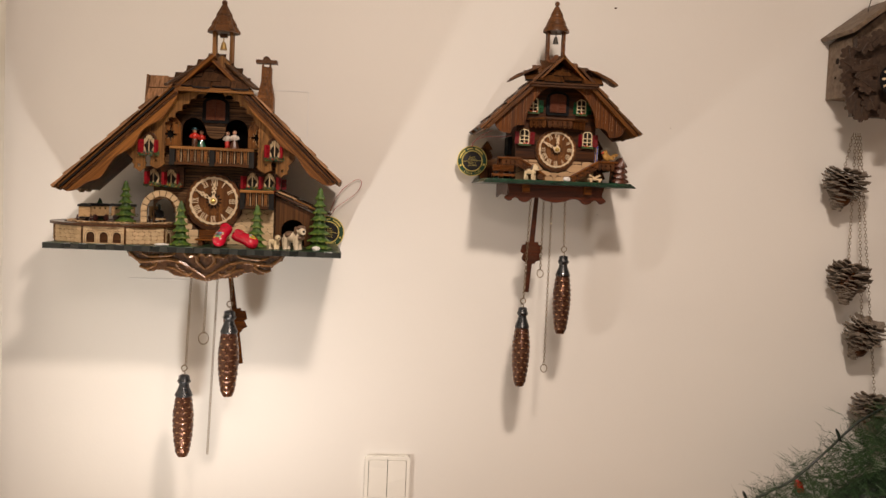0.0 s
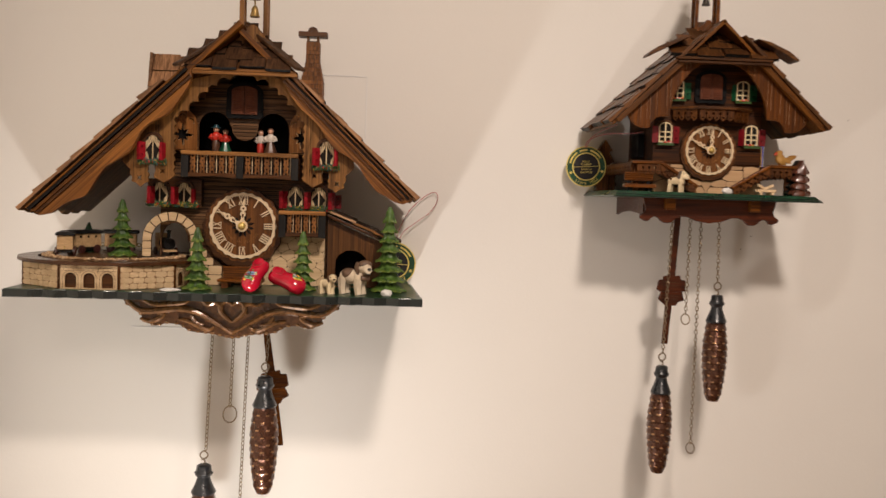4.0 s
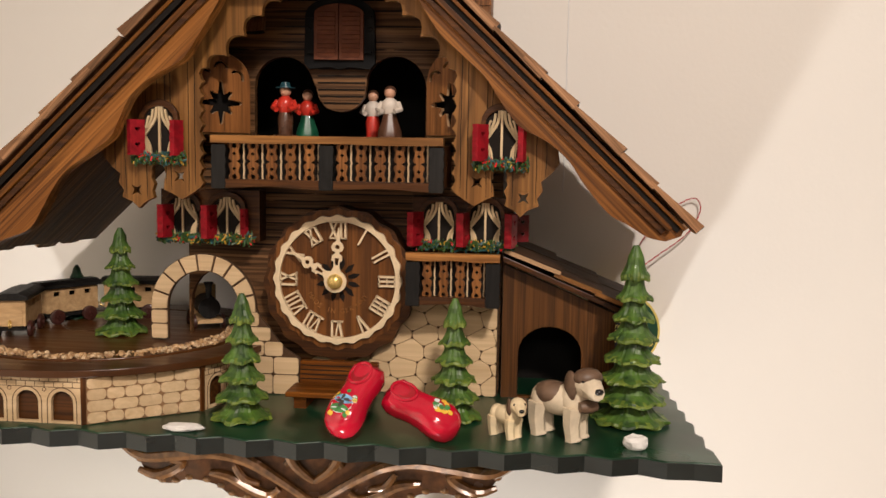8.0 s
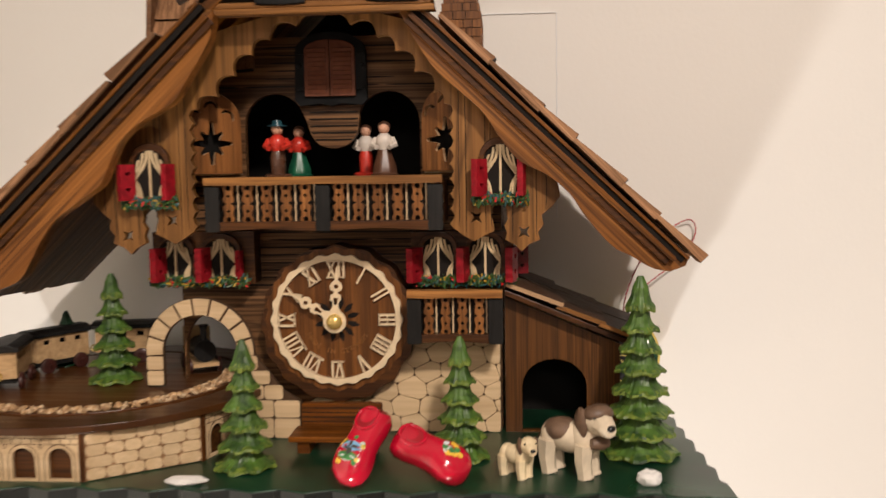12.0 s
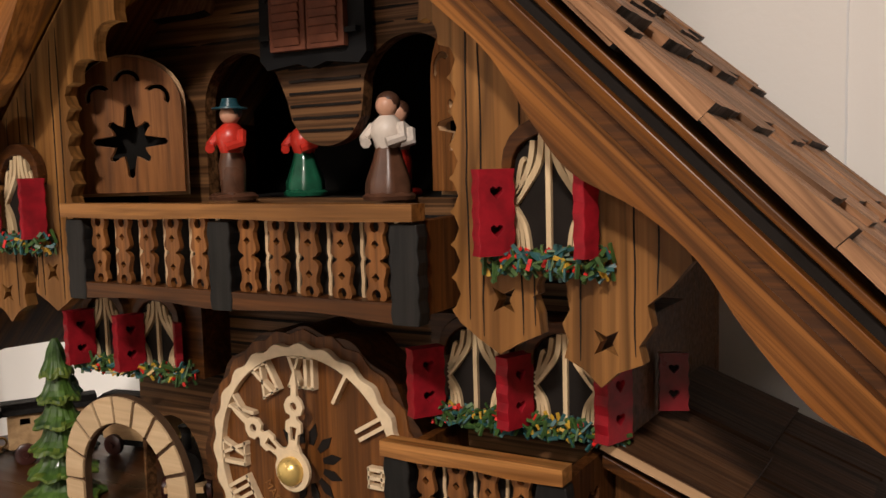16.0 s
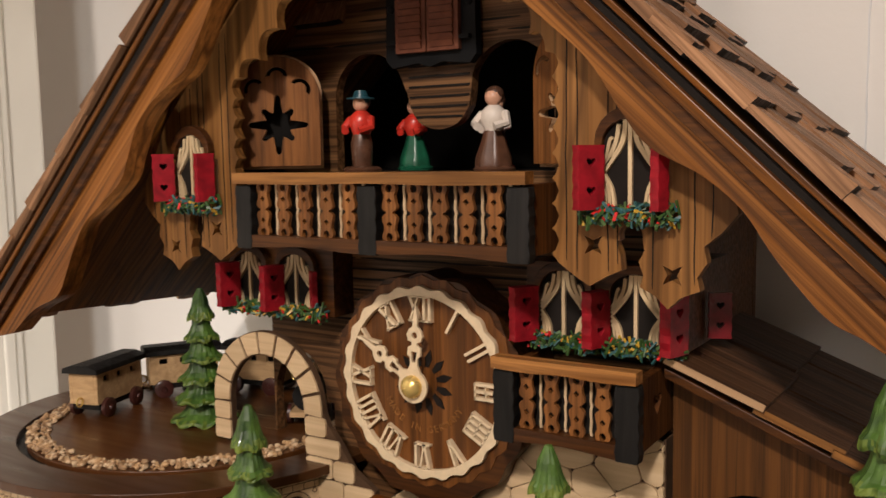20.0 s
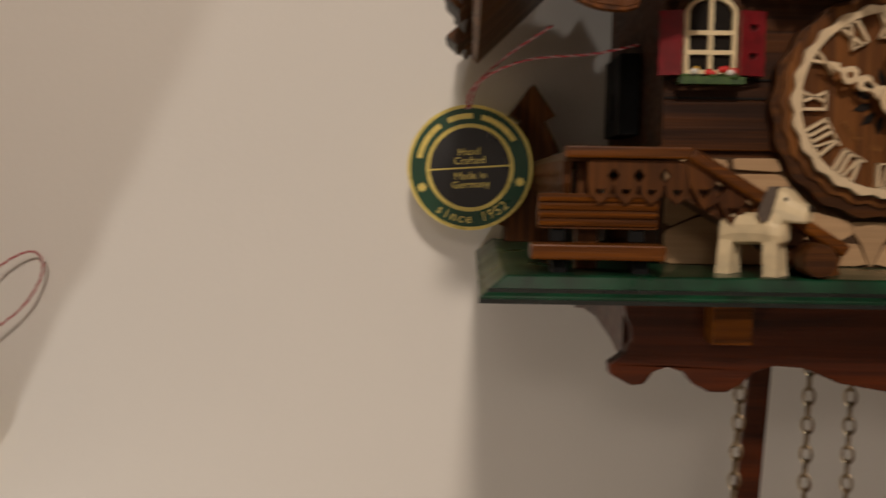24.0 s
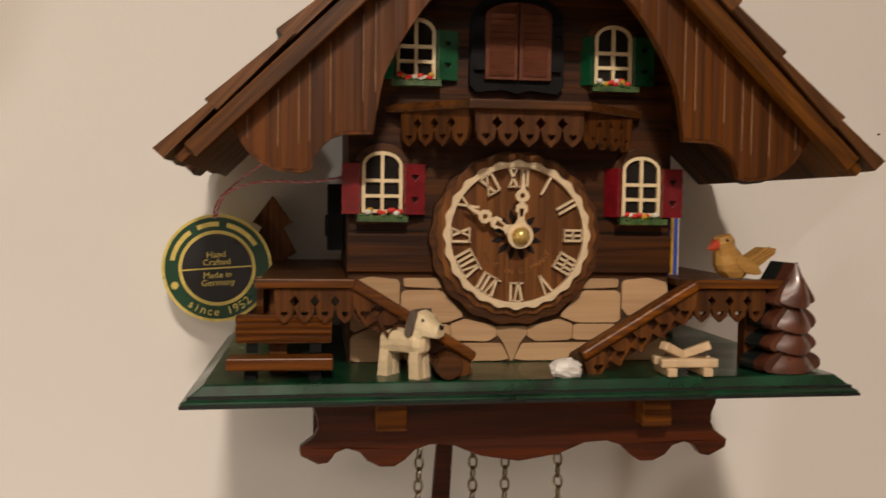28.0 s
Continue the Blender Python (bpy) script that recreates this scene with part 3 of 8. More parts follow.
def letters(g, text, size, m):
    cu = bpy.data.curves.new("letters", "FONT")
    cu.body, cu.size, cu.align_x, cu.align_y, cu.extrude = text, size, "CENTER", "CENTER", size * 0.04
    cu.resolution_u = 2
    ob = bpy.data.objects.new("letters", cu)
    me = ob.to_mesh()
    g.add([v.co[:] for v in me.vertices], [tuple(p.vertices) for p in me.polygons], 0, m @ pose(0, 0, 0, 90, 0, 0))
    ob.to_mesh_clear()
    bpy.data.objects.remove(ob)
    bpy.data.curves.remove(cu)


def dial(clock, cx, cz, r, y, hand_a, hand_b, ring_w):
    """Carved wooden dial with ring, numerals and hands, facing -y."""
    g = Geo()
    n = 24
    outline = [(cx + r * (1.10 + 0.022 * math.cos(k * math.pi / 2 * 1.0)) * math.cos(2 * math.pi * k / (n * 4)), cz + r * (1.10 + 0.022 * math.cos(k * math.pi / 2)) * math.sin(2 * math.pi * k / (n * 4))) for k in range(n * 4)]
    g.prism(outline, y + 0.001, y + 0.009)
    plate = part("dial_plate", g, "dial_wood", clock, "walnut dial disc with a scalloped rim", bevel=0.0006)
    ring = []
    for k in range(n * 6):
        a = 2 * math.pi * k / (n * 6)
        q = r * (1.0 + 0.018 * math.cos(a * n))
        ring.append((cx + q * math.cos(a), cz + q * math.sin(a)))
    inner = [(cx + (r - ring_w) * math.cos(2 * math.pi * k / 72), cz + (r - ring_w) * math.sin(2 * math.pi * k / 72)) for k in range(72)]
    part("chapter_ring", Geo().prism(ring, y - 0.0016, y + 0.001, [inner]), "cream_plastic", plate, "cream scalloped ring", bevel=0.0003)
    for h in range(1, 13):
        g = Geo()
        a = radians(90 - 30 * h)
        rad = r * 0.775
        px, pz = cx + rad * math.cos(a), cz + rad * math.sin(a)
        turn = a - math.pi / 2
        for p, q, w in numeral(ROMAN[h], r * 0.27):
            rot = lambda s: (px + s[0] * math.cos(turn) - s[1] * math.sin(turn), pz + s[0] * math.sin(turn) + s[1] * math.cos(turn))
            bar(g, rot(p), rot(q), w, y - 0.0014, y + 0.001)
        part("numeral", g, "cream_plastic", plate)
    for k in range(12):
        g = Geo()
        a = radians(30 * k + 15)
        c, s = math.cos(a), math.sin(a)
        tip = lambda u, w: (cx + r * (u * c - w * s), cz + r * (u * s + w * c))
        g.prism([tip(0.17, -0.022), tip(0.27, -0.042), tip(0.36, 0.0), tip(0.27, 0.042), tip(0.17, 0.022)], y + 0.0006, y + 0.0016)
        part("petal", g, "gap_black", plate)
    curved_text(plate, "MADE IN GERMANY", cx, cz, r * 0.50, 270, 8.6, r * 0.105, y + 0.0007, "rail_wood", True)
    for name, ang, yy in (("hour_hand", hand_a, y - 0.0045), ("minute_hand", hand_b, y - 0.0062)):
        g = Geo()
        a = radians(90 - ang)
        c, s = math.cos(a), math.sin(a)
        at = lambda u, w: (cx + r * (u * c - w * s), cz + r * (u * s + w * c))
        shape = [(0.0, 0.085), (0.16, 0.095), (0.22, 0.055), (0.30, 0.060), (0.32, 0.100), (0.40, 0.095), (0.43, 0.04), (0.455, 0.04), (0.47, 0.095), (0.53, 0.12), (0.59, 0.085), (0.62, 0.035), (0.72, 0.030), (0.84, 0.004)]
        shape = [(u, w * 0.82) for u, w in shape]
        loop = [at(u, -w) for u, w in shape] + [at(u, w) for u, w in reversed(shape)]
        holes = [[at(0.53 + 0.035 * math.cos(q), 0.035 * math.sin(q)) for q in [2 * math.pi * i / 8 for i in range(8)]], [at(0.25, -0.02), at(0.25, 0.02), at(0.36, 0.035), at(0.36, -0.035)]]
        g.prism(loop, yy - 0.0006, yy + 0.0006, holes)
        part(name, g, "cream_plastic", plate, "cream pierced hand", bevel=0.0002)
    m = pose(cx, y - 0.0058, cz, 90, 0, 0)
    g = Geo().lathe([(r * 0.175, 0.0), (r * 0.175, 0.0012), (r * 0.10, 0.0012)], n=24, slot=0, m=m)
    part("hand_hub", g, "cream_plastic", plate)
    g = Geo().lathe([(r * 0.118, 0.0), (r * 0.118, 0.0018), (r * 0.100, 0.0030), (r * 0.062, 0.0040), (r * 0.02, 0.0044)], n=24, m=pose(cx, y - 0.0068, cz, 90, 0, 0))
    part("brass_nut", g, "brass", plate, "polished brass hand nut", smooth=True)
    return plate


def louvre_door(clock, cx, z0, w, h, y):
    """Closed double shutter of the cuckoo in a dark carved surround."""
    out = [(cx - w * 0.72, z0 - h * 0.06), (cx - w * 0.62, z0 - h * 0.16), (cx - w * 0.2, z0 - h * 0.12), (cx, z0 - h * 0.17), (cx + w * 0.2, z0 - h * 0.12), (cx + w * 0.62, z0 - h * 0.16), (cx + w * 0.72, z0 - h * 0.06), (cx + w * 0.70, z0 + h * 0.80)]
    out += arc(cx, z0 + h * 0.80, w * 0.70, 0, 180, 12, h * 0.34)
    body = part("cuckoo_shutter", Geo().prism(out, y - 0.001, y + 0.003), "black_frame", clock, "closed louvred cuckoo door in a black carved frame", bevel=0.0005)
    for s in (-1, 1):
        e = cx + s * 0.0003
        top = arc(cx, z0 + h * 0.82, w / 2, 0 if s > 0 else 180, 90, 8, h * 0.18)
        top = [(max(p[0], e) if s > 0 else min(p[0], e), p[1]) for p in top]
        part("leaf", Geo().prism([(e, z0), (cx + s * w / 2, z0)] + top, y - 0.0035, y - 0.001), "shutter_brown", body, "red-brown louvred leaf", bevel=0.0003)
        g = Geo()
        n = 10
        for i in range(n):
            z = z0 + h * (0.09 + 0.80 * i / n)
            x0, x1 = sorted((e + s * w * 0.06, cx + s * w * 0.43))
            m = pose((x0 + x1) / 2, y - 0.0040, z, 24, 0, 0)
            g.box(-(x1 - x0) / 2, (x1 - x0) / 2, -0.0005, 0.0005, -h * 0.036, h * 0.036, m=m)
        part("louvre", g, "shutter_brown", body)
        g = Geo().lathe([(0.0016, 0), (0.0016, 0.001), (0.0008, 0.0015)], n=10, m=pose(cx + s * w * 0.62, y - 0.0008, z0 + h * 0.55, 90, 0, 0))
        g.box(cx + s * w * 0.58 - 0.0022, cx + s * w * 0.58 + 0.0022, y - 0.0035, y - 0.001, z0 + h * 0.12, z0 + h * 0.17)
        g.box(cx + s * w * 0.58 - 0.0022, cx + s * w * 0.58 + 0.0022, y - 0.0035, y - 0.001, z0 + h * 0.75, z0 + h * 0.80)
        part("hinge", g, "black_frame", body)
    return body


def flowers(parent, x0, x1, z, y, depth, h, n, seed, mats=("leaf_green", "leaf_blue", "flower_red", "flower_yellow")):
    rnd = random.Random(seed)
    g = Geo()
    for i in range(n):
        x, yy, zz = x0 + (x1 - x0) * rnd.random(), y - depth * rnd.random(), z + h * rnd.random()
        a, b, q = rnd.random() * 6.3, (rnd.random() - 0.2) * 1.6, rnd.random()
        slot = 0 if q < 0.55 else 1 if q < 0.78 else 2 if q < 0.87 else 3
        ln = (0.0009 + 0.0016 * rnd.random()) * (0.6 if slot > 1 else 1)
        m = Matrix.Translation((x, yy, zz)) @ pose(0, 0, 0, math.degrees(b), math.degrees(a), rnd.random() * 90)
        g.box(-ln, ln, -0.00028, 0.00028, -0.00046, 0.00046, slot, m)
    return part("flower_box", g, list(mats), parent, "planted box of green leaves and red and yellow flowers")


def shutter(parent, x0, x1, z0, z1, y, mat, hearts=True, turn=0.0, hinge=None, thick=0.0024):
    n = 4
    left = smooth_line([(x0 + (0.0004 if i % 2 else 0), z0 + (z1 - z0) * i / (2 * n)) for i in range(2 * n + 1)], 2)
    right = smooth_line([(x1 - (0.0004 if i % 2 else 0), z1 - (z1 - z0) * i / (2 * n)) for i in range(2 * n + 1)], 2)
    cx, w = (x0 + x1) / 2, x1 - x0
    holes = [heart(cx, z0 + (z1 - z0) * u, w * 0.19) for u in (0.3, 0.74)] if hearts else []
    h = hinge if hinge is not None else x0
    m = Matrix.Translation((h, y, 0)) @ pose(0, 0, 0, 0, 0, turn) @ Matrix.Translation((-h, -y, 0))
    g = Geo().prism(left + right, y - thick, y, holes, m=m)
    for hole in holes:
        g.prism(hole, y - 0.0012, y - 0.0002, slot=1, m=m)
    return part("shutter", g, [mat, "gap_black"], parent, "painted shutter with cut hearts", bevel=0.0003)


def strip(pts, w):
    """The outline of a band of width w along a line."""
    a, b = [], []
    for i, p in enumerate(pts):
        q, r = pts[max(0, i - 1)], pts[min(len(pts) - 1, i + 1)]
        d = Vector((r[0] - q[0], r[1] - q[1])).normalized()
        a.append((p[0] - d.y * w / 2, p[1] + d.x * w / 2))
        b.append((p[0] + d.y * w / 2, p[1] - d.x * w / 2))
    return a + list(reversed(b))


def curtain_window(parent, cx, z0, w, h, y, board=True):
    """A dark pane with a cream mullion and tied curtains, under an arched board."""
    out = [(cx - w * 0.5, z0), (cx + w * 0.5, z0)] + arc(cx, z0 + h * 0.7, w * 0.5, 0, 180, 10, h * 0.3)
    win = part("window", Geo().prism(out, y - 0.0008, y + 0.0006), "gap_black", parent, "dark window with cream tied curtains")
    if board:
        b = [(cx - w * 0.62, z0 + h * 0.62), (cx - w * 0.5, z0 + h * 0.62)] + list(reversed(arc(cx, z0 + h * 0.7, w * 0.5, 0, 180, 10, h * 0.3))) + [(cx + w * 0.5, z0 + h * 0.62), (cx + w * 0.62, z0 + h * 0.62)] + arc(cx, z0 + h * 0.74, w * 0.64, 0, 180, 10, h * 0.40)
        part("head_board", Geo().prism(b, y - 0.0030, y + 0.0006), "walnut", win, bevel=0.0003)
    part("mullion", Geo().box(cx - w * 0.035, cx + w * 0.035, y - 0.0020, y, z0, z0 + h * 0.99), "curtain_wood", win)
    for s in (-1, 1):
        for i in range(3):
            top = (cx + s * w * (0.08 + 0.12 * i), z0 + h * (0.985 - 0.05 * i * i))
            pts = smooth_line([top, (top[0] + s * w * 0.05, z0 + h * 0.74), (cx + s * w * (0.36 + 0.035 * i), z0 + h * (0.50 + 0.03 * i)), (cx + s * w * 0.48, z0 + h * (0.40 + 0.05 * i))], 4)
            part("curtain_fold", Geo().prism(strip(pts, w * (0.085 - 0.012 * i)), y - 0.0022, y), "curtain_wood", win)
        for i in range(3):
            pts = smooth_line([(cx + s * w * (0.28 + 0.075 * i), z0), (cx + s * w * (0.33 + 0.055 * i), z0 + h * 0.20), (cx + s * w * 0.49, z0 + h * (0.38 - 0.07 * i))], 4)
            part("curtain_fold", Geo().prism(strip(pts, w * 0.055), y - 0.0022, y), "curtain_wood", win)
    return win


def baluster(parent, cx, z0, z1, y, w, thick=0.0016):
    h = z1 - z0
    prof = [(0.22, 0), (0.42, 0.025), (0.5, 0.075), (0.47, 0.13), (0.36, 0.19), (0.38, 0.27), (0.48, 0.36), (0.50, 0.42), (0.38, 0.465), (0.22, 0.485)]
    prof += [(a, 1 - b) for a, b in reversed(prof)]
    loop = [(cx + w * a, z0 + h * b) for a, b in prof] + [(cx - w * a, z0 + h * b) for a, b in reversed(prof)]
    holes = [[(cx + w * 0.22 * math.cos(q), z0 + h * u + w * 0.24 * math.sin(q)) for q in [2 * math.pi * i / 8 for i in range(8)]] for u in (0.085, 0.915)]
    holes += [[(cx, z0 + h * (u - 0.055)), (cx + w * 0.19, z0 + h * u), (cx, z0 + h * (u + 0.055)), (cx - w * 0.19, z0 + h * u)] for u in (0.30, 0.70)]
    g = Geo().prism(loop, y, y + thick, holes)
    wave = [(cx + w * (0.80 - 0.22 * a), z0 + h * (0.02 + 0.96 * b)) for a, b in prof]
    g.prism(strip(wave, w * 0.15), y + thick + 0.0014, y + thick + 0.0020, slot=1)
    return part("baluster", g, ["panel_wood", "plywood"], parent)


def stones(parent, cells, y0, y1, mat="plywood", name="stone"):
    for c in cells:
        part(name, Geo().prism(c, y0, y1), mat, parent, bevel=0.0004)


def clipped(poly, p, n):
    """The part of a convex polygon on the side of the line through p away from n."""
    out = []
    for i, a in enumerate(poly):
        b = poly[(i + 1) % len(poly)]
        da, db = (a[0] - p[0]) * n[0] + (a[1] - p[1]) * n[1], (b[0] - p[0]) * n[0] + (b[1] - p[1]) * n[1]
        if da <= 0:
            out.append(a)
        if da * db < 0:
            s = da / (da - db)
            out.append((a[0] + (b[0] - a[0]) * s, a[1] + (b[1] - a[1]) * s))
    return out


def cells_in(poly, seeds, joint, keep=None, wide=1.0, ease_by=0.0018):
    """Irregular stones that fill a convex polygon, with open joints and eased corners."""
    made = []
    for i, s in enumerate(seeds):
        c = list(poly)
        for j, o in enumerate(seeds):
            if i != j and c:
                d = ((o[0] - s[0]) / wide ** 2, o[1] - s[1])
                k = math.hypot(*d)
                n = (d[0] / k, d[1] / k)
                c = clipped(c, ((s[0] + o[0]) / 2 - n[0] * joint / 2, (s[1] + o[1]) / 2 - n[1] * joint / 2), n)
        if len(c) >= 3 and (keep is None or keep(s)):
            ease = []
            for k, p in enumerate(c):
                a, b = c[k - 1], c[(k + 1) % len(c)]
                for q in (a, b):
                    d = math.hypot(q[0] - p[0], q[1] - p[1]) or 1
                    t = min(ease_by, d * 0.32) / d
                    ease.append((p[0] + (q[0] - p[0]) * t, p[1] + (q[1] - p[1]) * t))
            made.append(ease)
    return made


def carved_tree(name, place, h, r, tiers, seed, label, mats=("tree_green", "tree_tip"), spin=0.0):
    """A carved wooden fir: stacked lobed skirts with paler painted tips."""
    rnd = random.Random(seed)
    tree = thing(name, place, label, "miniature tree", group="carved fir trees")
    x, y, z = place
    n = 54
    for t in range(tiers):
        u = t / tiers
        z0, z1 = z + h * (0.01 + 0.83 * u), z + h * min(1.0, 0.01 + 0.83 * u + 0.83 / tiers * 1.08 + (0.06 if t == tiers - 1 else 0))
        ro = r * (1 - 0.70 * u)
        lobes = 8 if u < 0.5 else 6
        ph = rnd.random() * 6.3
        g = Geo()
        prof = [(0.30, 0.14), (0.80, 0.05), (0.98, 0.0), (1.0, 0.07), (0.97, 0.17), (0.80, 0.27), (0.64, 0.45), (0.54, 0.68), (0.47 if t < tiers - 1 else 0.20, 1.0)]
        v, f, slots = [], [], []
        for i, (pr, pz) in enumerate(prof):
            for k in range(n):
                a = 2 * math.pi * k / n + spin
                lob = 1 + (0.055 * math.cos(lobes * a + ph) + 0.025 * math.cos(lobes * 3 * a + t)) * min(1, pr * 1.1)
                drop = -0.045 * h / tiers * math.cos(lobes * a + ph) * (1 if 1 <= i <= 4 else 0.3)
                jag = 0.11 * noise.noise((math.cos(a) * 3 + seed, math.sin(a) * 3, i * 0.7 + t))
                q = ro * pr * (lob + jag)
                v.append((x + q * math.cos(a), y + q * math.sin(a), z0 + (z1 - z0) * pz + drop))
        for i in range(len(prof) - 1):
            for k in range(n):
                f.append((i * n + k, i * n + (k + 1) % n, (i + 1) * n + (k + 1) % n, (i + 1) * n + k))
                a = 2 * math.pi * (k + 0.5) / n + spin
                slots.append(1 if (1 <= i <= 3 and rnd.random() < 0.86) or (i == 4 and rnd.random() < 0.35) else 0)
        f += [tuple(range(n)), tuple(reversed(range((len(prof) - 1) * n, len(prof) * n)))]
        slots += [0, 0]
        g.v, g.f, g.m = v, f, slots
        part("tier", g, list(mats), tree)
    return tree


def chain(name, top, bottom, label, ring=0.0, link_len=0.0062, wire=0.00055, sag=0.0):
    """A hanging chain of round-wire links, each turned a quarter to the last."""
    ch = thing(name, top, label, "chain", group="clock chains")
    top, bottom = Vector(top), Vector(bottom)
    d = bottom - top
    n = max(2, int(d.length / (link_len * 0.80)))
    g = Geo()
    axis = d.normalized()
    base = axis.orthogonal().normalized()
    base = Vector((1, 0, 0)) - axis * axis.x
    base.normalize()
    other = axis.cross(base)
    for i in range(n):
        c = top + d * ((i + 0.5) / n)
        w = base * 0.85 + other * 0.52 if i % 2 else other * 0.85 - base * 0.52
        pts = [c + axis * (link_len / 2 * math.cos(a)) + w * (link_len * 0.30 * math.sin(a)) for a in [2 * math.pi * k / 12 for k in range(12)]]
        g.tube(pts, wire, 5, closed=True)
    part("chain_strand", g, "chain_metal", ch, smooth=True)
    if ring:
        pts = [bottom + Vector((ring * math.cos(a), 0.3 * ring * math.sin(a), -ring * 1.1 + ring * 1.2 * math.sin(a))) for a in [2 * math.pi * k / 22 for k in range(22)]]
        part("end_ring", Geo().tube(pts, 0.0008, 6, closed=True), "chain_metal", ch, smooth=True)
    return ch


def cone_weight(name, x, y, top, bottom, r, label, scaled, turn=0.0):
    """A cast fir-cone weight with a dark stem cap and a wire hook."""
    w = thing(name, (x, y, bottom), label, "clock weight", group="fir cone weights")
    h = top - bottom
    cap0 = top - h * 0.26
    n, rows = 48, 60
    v, f, slots = [], [], []
    per, lev = 8, 12
    for i in range(rows + 1):
        u = i / rows
        rad = r * (0.50 + 0.50 * math.sin(min(1.0, u * 1.45 + 0.12) * math.pi / 2)) * (1 - 0.22 * max(0, u - 0.72) / 0.28)
        if u < 0.06:
            rad *= 0.75 + 0.25 * u / 0.06
        for k in range(n):
            a = 2 * math.pi * k / n + turn
            lv = u * lev
            row = int(lv)
            ph = per * a + math.pi * row
            tooth = (lv - row)
            edge = 0.5 + 0.5 * math.cos(ph)
            if scaled:
                bump = 0.10 * max(0.0, (1 - tooth) * (0.45 + 0.55 * edge))
            else:
                bump = 0.12 * (1 - tooth) + 0.02 * edge
            q = rad * (0.93 + bump)
            v.append((x + q * math.cos(a), y + q * math.sin(a), bottom + (cap0 - bottom) * u))
    for i in range(rows):
        lv = (i + 0.5) / rows * lev
        row = int(lv)
        for k in range(n):
            f.append((i * n + k, i * n + (k + 1) % n, (i + 1) * n + (k + 1) % n, (i + 1) * n + k))
            a = 2 * math.pi * (k + 0.5) / n + turn
            slots.append(1 if (lv - row) < 0.24 and math.cos(per * a + math.pi * row) > (0.1 if scaled else 0.72) else 0)
    f += [tuple(range(n)), tuple(reversed(range(rows * n, (rows + 1) * n)))]
    slots += [0, 0]
    g = Geo()
    g.v, g.f, g.m = v, f, slots
    part("cone", g, ["cone_brown", "cone_gold"], w, "brown cone with gold-toned scale tips", smooth=True)
    g = Geo().lathe([(r * 0.80, 0.0), (r * 0.86, h * 0.015), (r * 0.66, h * 0.07), (r * 0.50, h * 0.12), (r * 0.45, h * 0.15), (r * 0.58, h * 0.165), (r * 0.64, h * 0.185), (r * 0.52, h * 0.205), (r * 0.48, h * 0.25), (r * 0.34, h * 0.26), (r * 0.2, h * 0.262)], (x, y, cap0), 20, ripple=lambda a, i: 1 + 0.05 * math.cos(6 * a) * (i > 5))
    part("stem_cap", g, "cone_black", w, "black stem cap", smooth=True)
    pts = [(x, y, top - 0.002), (x + 0.001, y, top + 0.004), (x - 0.0035, y, top + 0.008), (x - 0.0045, y, top + 0.0125), (x, y, top + 0.016), (x + 0.0042, y, top + 0.0125), (x + 0.003, y, top + 0.008), (x - 0.003, y, top + 0.0055)]
    part("hook", Geo().tube(smooth_line(pts, 5), 0.0009, 6), "chain_metal", w, smooth=True)
    return w

# ==== the large chalet clock ====
CX = -0.002
SHELF = 1.399
big = thing("cuckoo_clock", (CX, 0.0, SHELF - 0.009), "large stained wood chalet cuckoo clock with shingled roof on the wall", "cuckoo clock", group="cuckoo clocks")

# shelf with a scalloped rim
pts = [(-0.236, -0.002)]
for k in range(17):
    x0, x1 = -0.236 + 0.446 * k / 17, -0.236 + 0.446 * (k + 1) / 17
    pts += [(x0, -0.2515), ((x0 + x1) / 2, -0.2465 if 0 < k < 16 else -0.2505)]
pts += [(0.210, -0.2515)]
for k in range(7):
    y0, y1 = -0.2515 + 0.165 * k / 7, -0.2515 + 0.165 * (k + 1) / 7
    pts += [(0.2095 - 0.0012 * k, y1 - 0.006), (0.2062 - 0.0012 * k, y1)]
pts += [(0.196, -0.002)]
flip = Matrix(((1, 0, 0, 0), (0, 0, 1, 0), (0, 1, 0, 0), (0, 0, 0, 1)))
part("base_shelf", Geo().prism(pts, SHELF - 0.009, SHELF, m=flip), "shelf_green_dark", big, "dark green lacquered shelf with scalloped rim", bevel=0.0008)
g = Geo().prism([(p[0] * 1.0, p[1] - 0.0008) for p in pts[1:-1]] + [(p[0], p[1] + 0.004) for p in reversed(pts[1:-1])], SHELF - 0.0088, SHELF - 0.0006, m=flip)
part("shelf_rim", g, "black_lacquer", big, "black painted rim")

# house body: walls with the dancers' opening and the tunnel arch
HX0, HX1, WY = -0.100, 0.097, -0.138
front = [(HX0, SHELF), (HX1, SHELF), (HX1, 1.598), (0.058, 1.636), (-0.058, 1.636), (HX0, 1.598)]
opening = [(-0.057, 1.553)] + list(reversed(arc(-0.0385, 1.5845, 0.0185, 20, 180, 12, 0.0185))) + [(-0.0185, 1.5850)] + smooth_line([(-0.0170, 1.579), (-0.012, 1.5725), (-0.003, 1.5700), (0.006, 1.5725), (0.0115, 1.579)], 4) + [(0.0125, 1.585)] + list(reversed(arc(0.0305, 1.5850, 0.0185, 0, 160, 12, 0.0185))) + [(0.049, 1.553)]
tunnel = [(-0.0990, SHELF + 0.001), (-0.0990, 1.4475)] + list(reversed(arc(-0.0830, 1.4475, 0.0160, 0, 180, 10, 0.0225))) + [(-0.0630, 1.4475), (-0.0630, SHELF + 0.001)]
part("house_front", Geo().prism(front, WY, WY + 0.005, [opening, tunnel]), "facade_wood", big, "dark walnut plank front", bevel=0.0004)
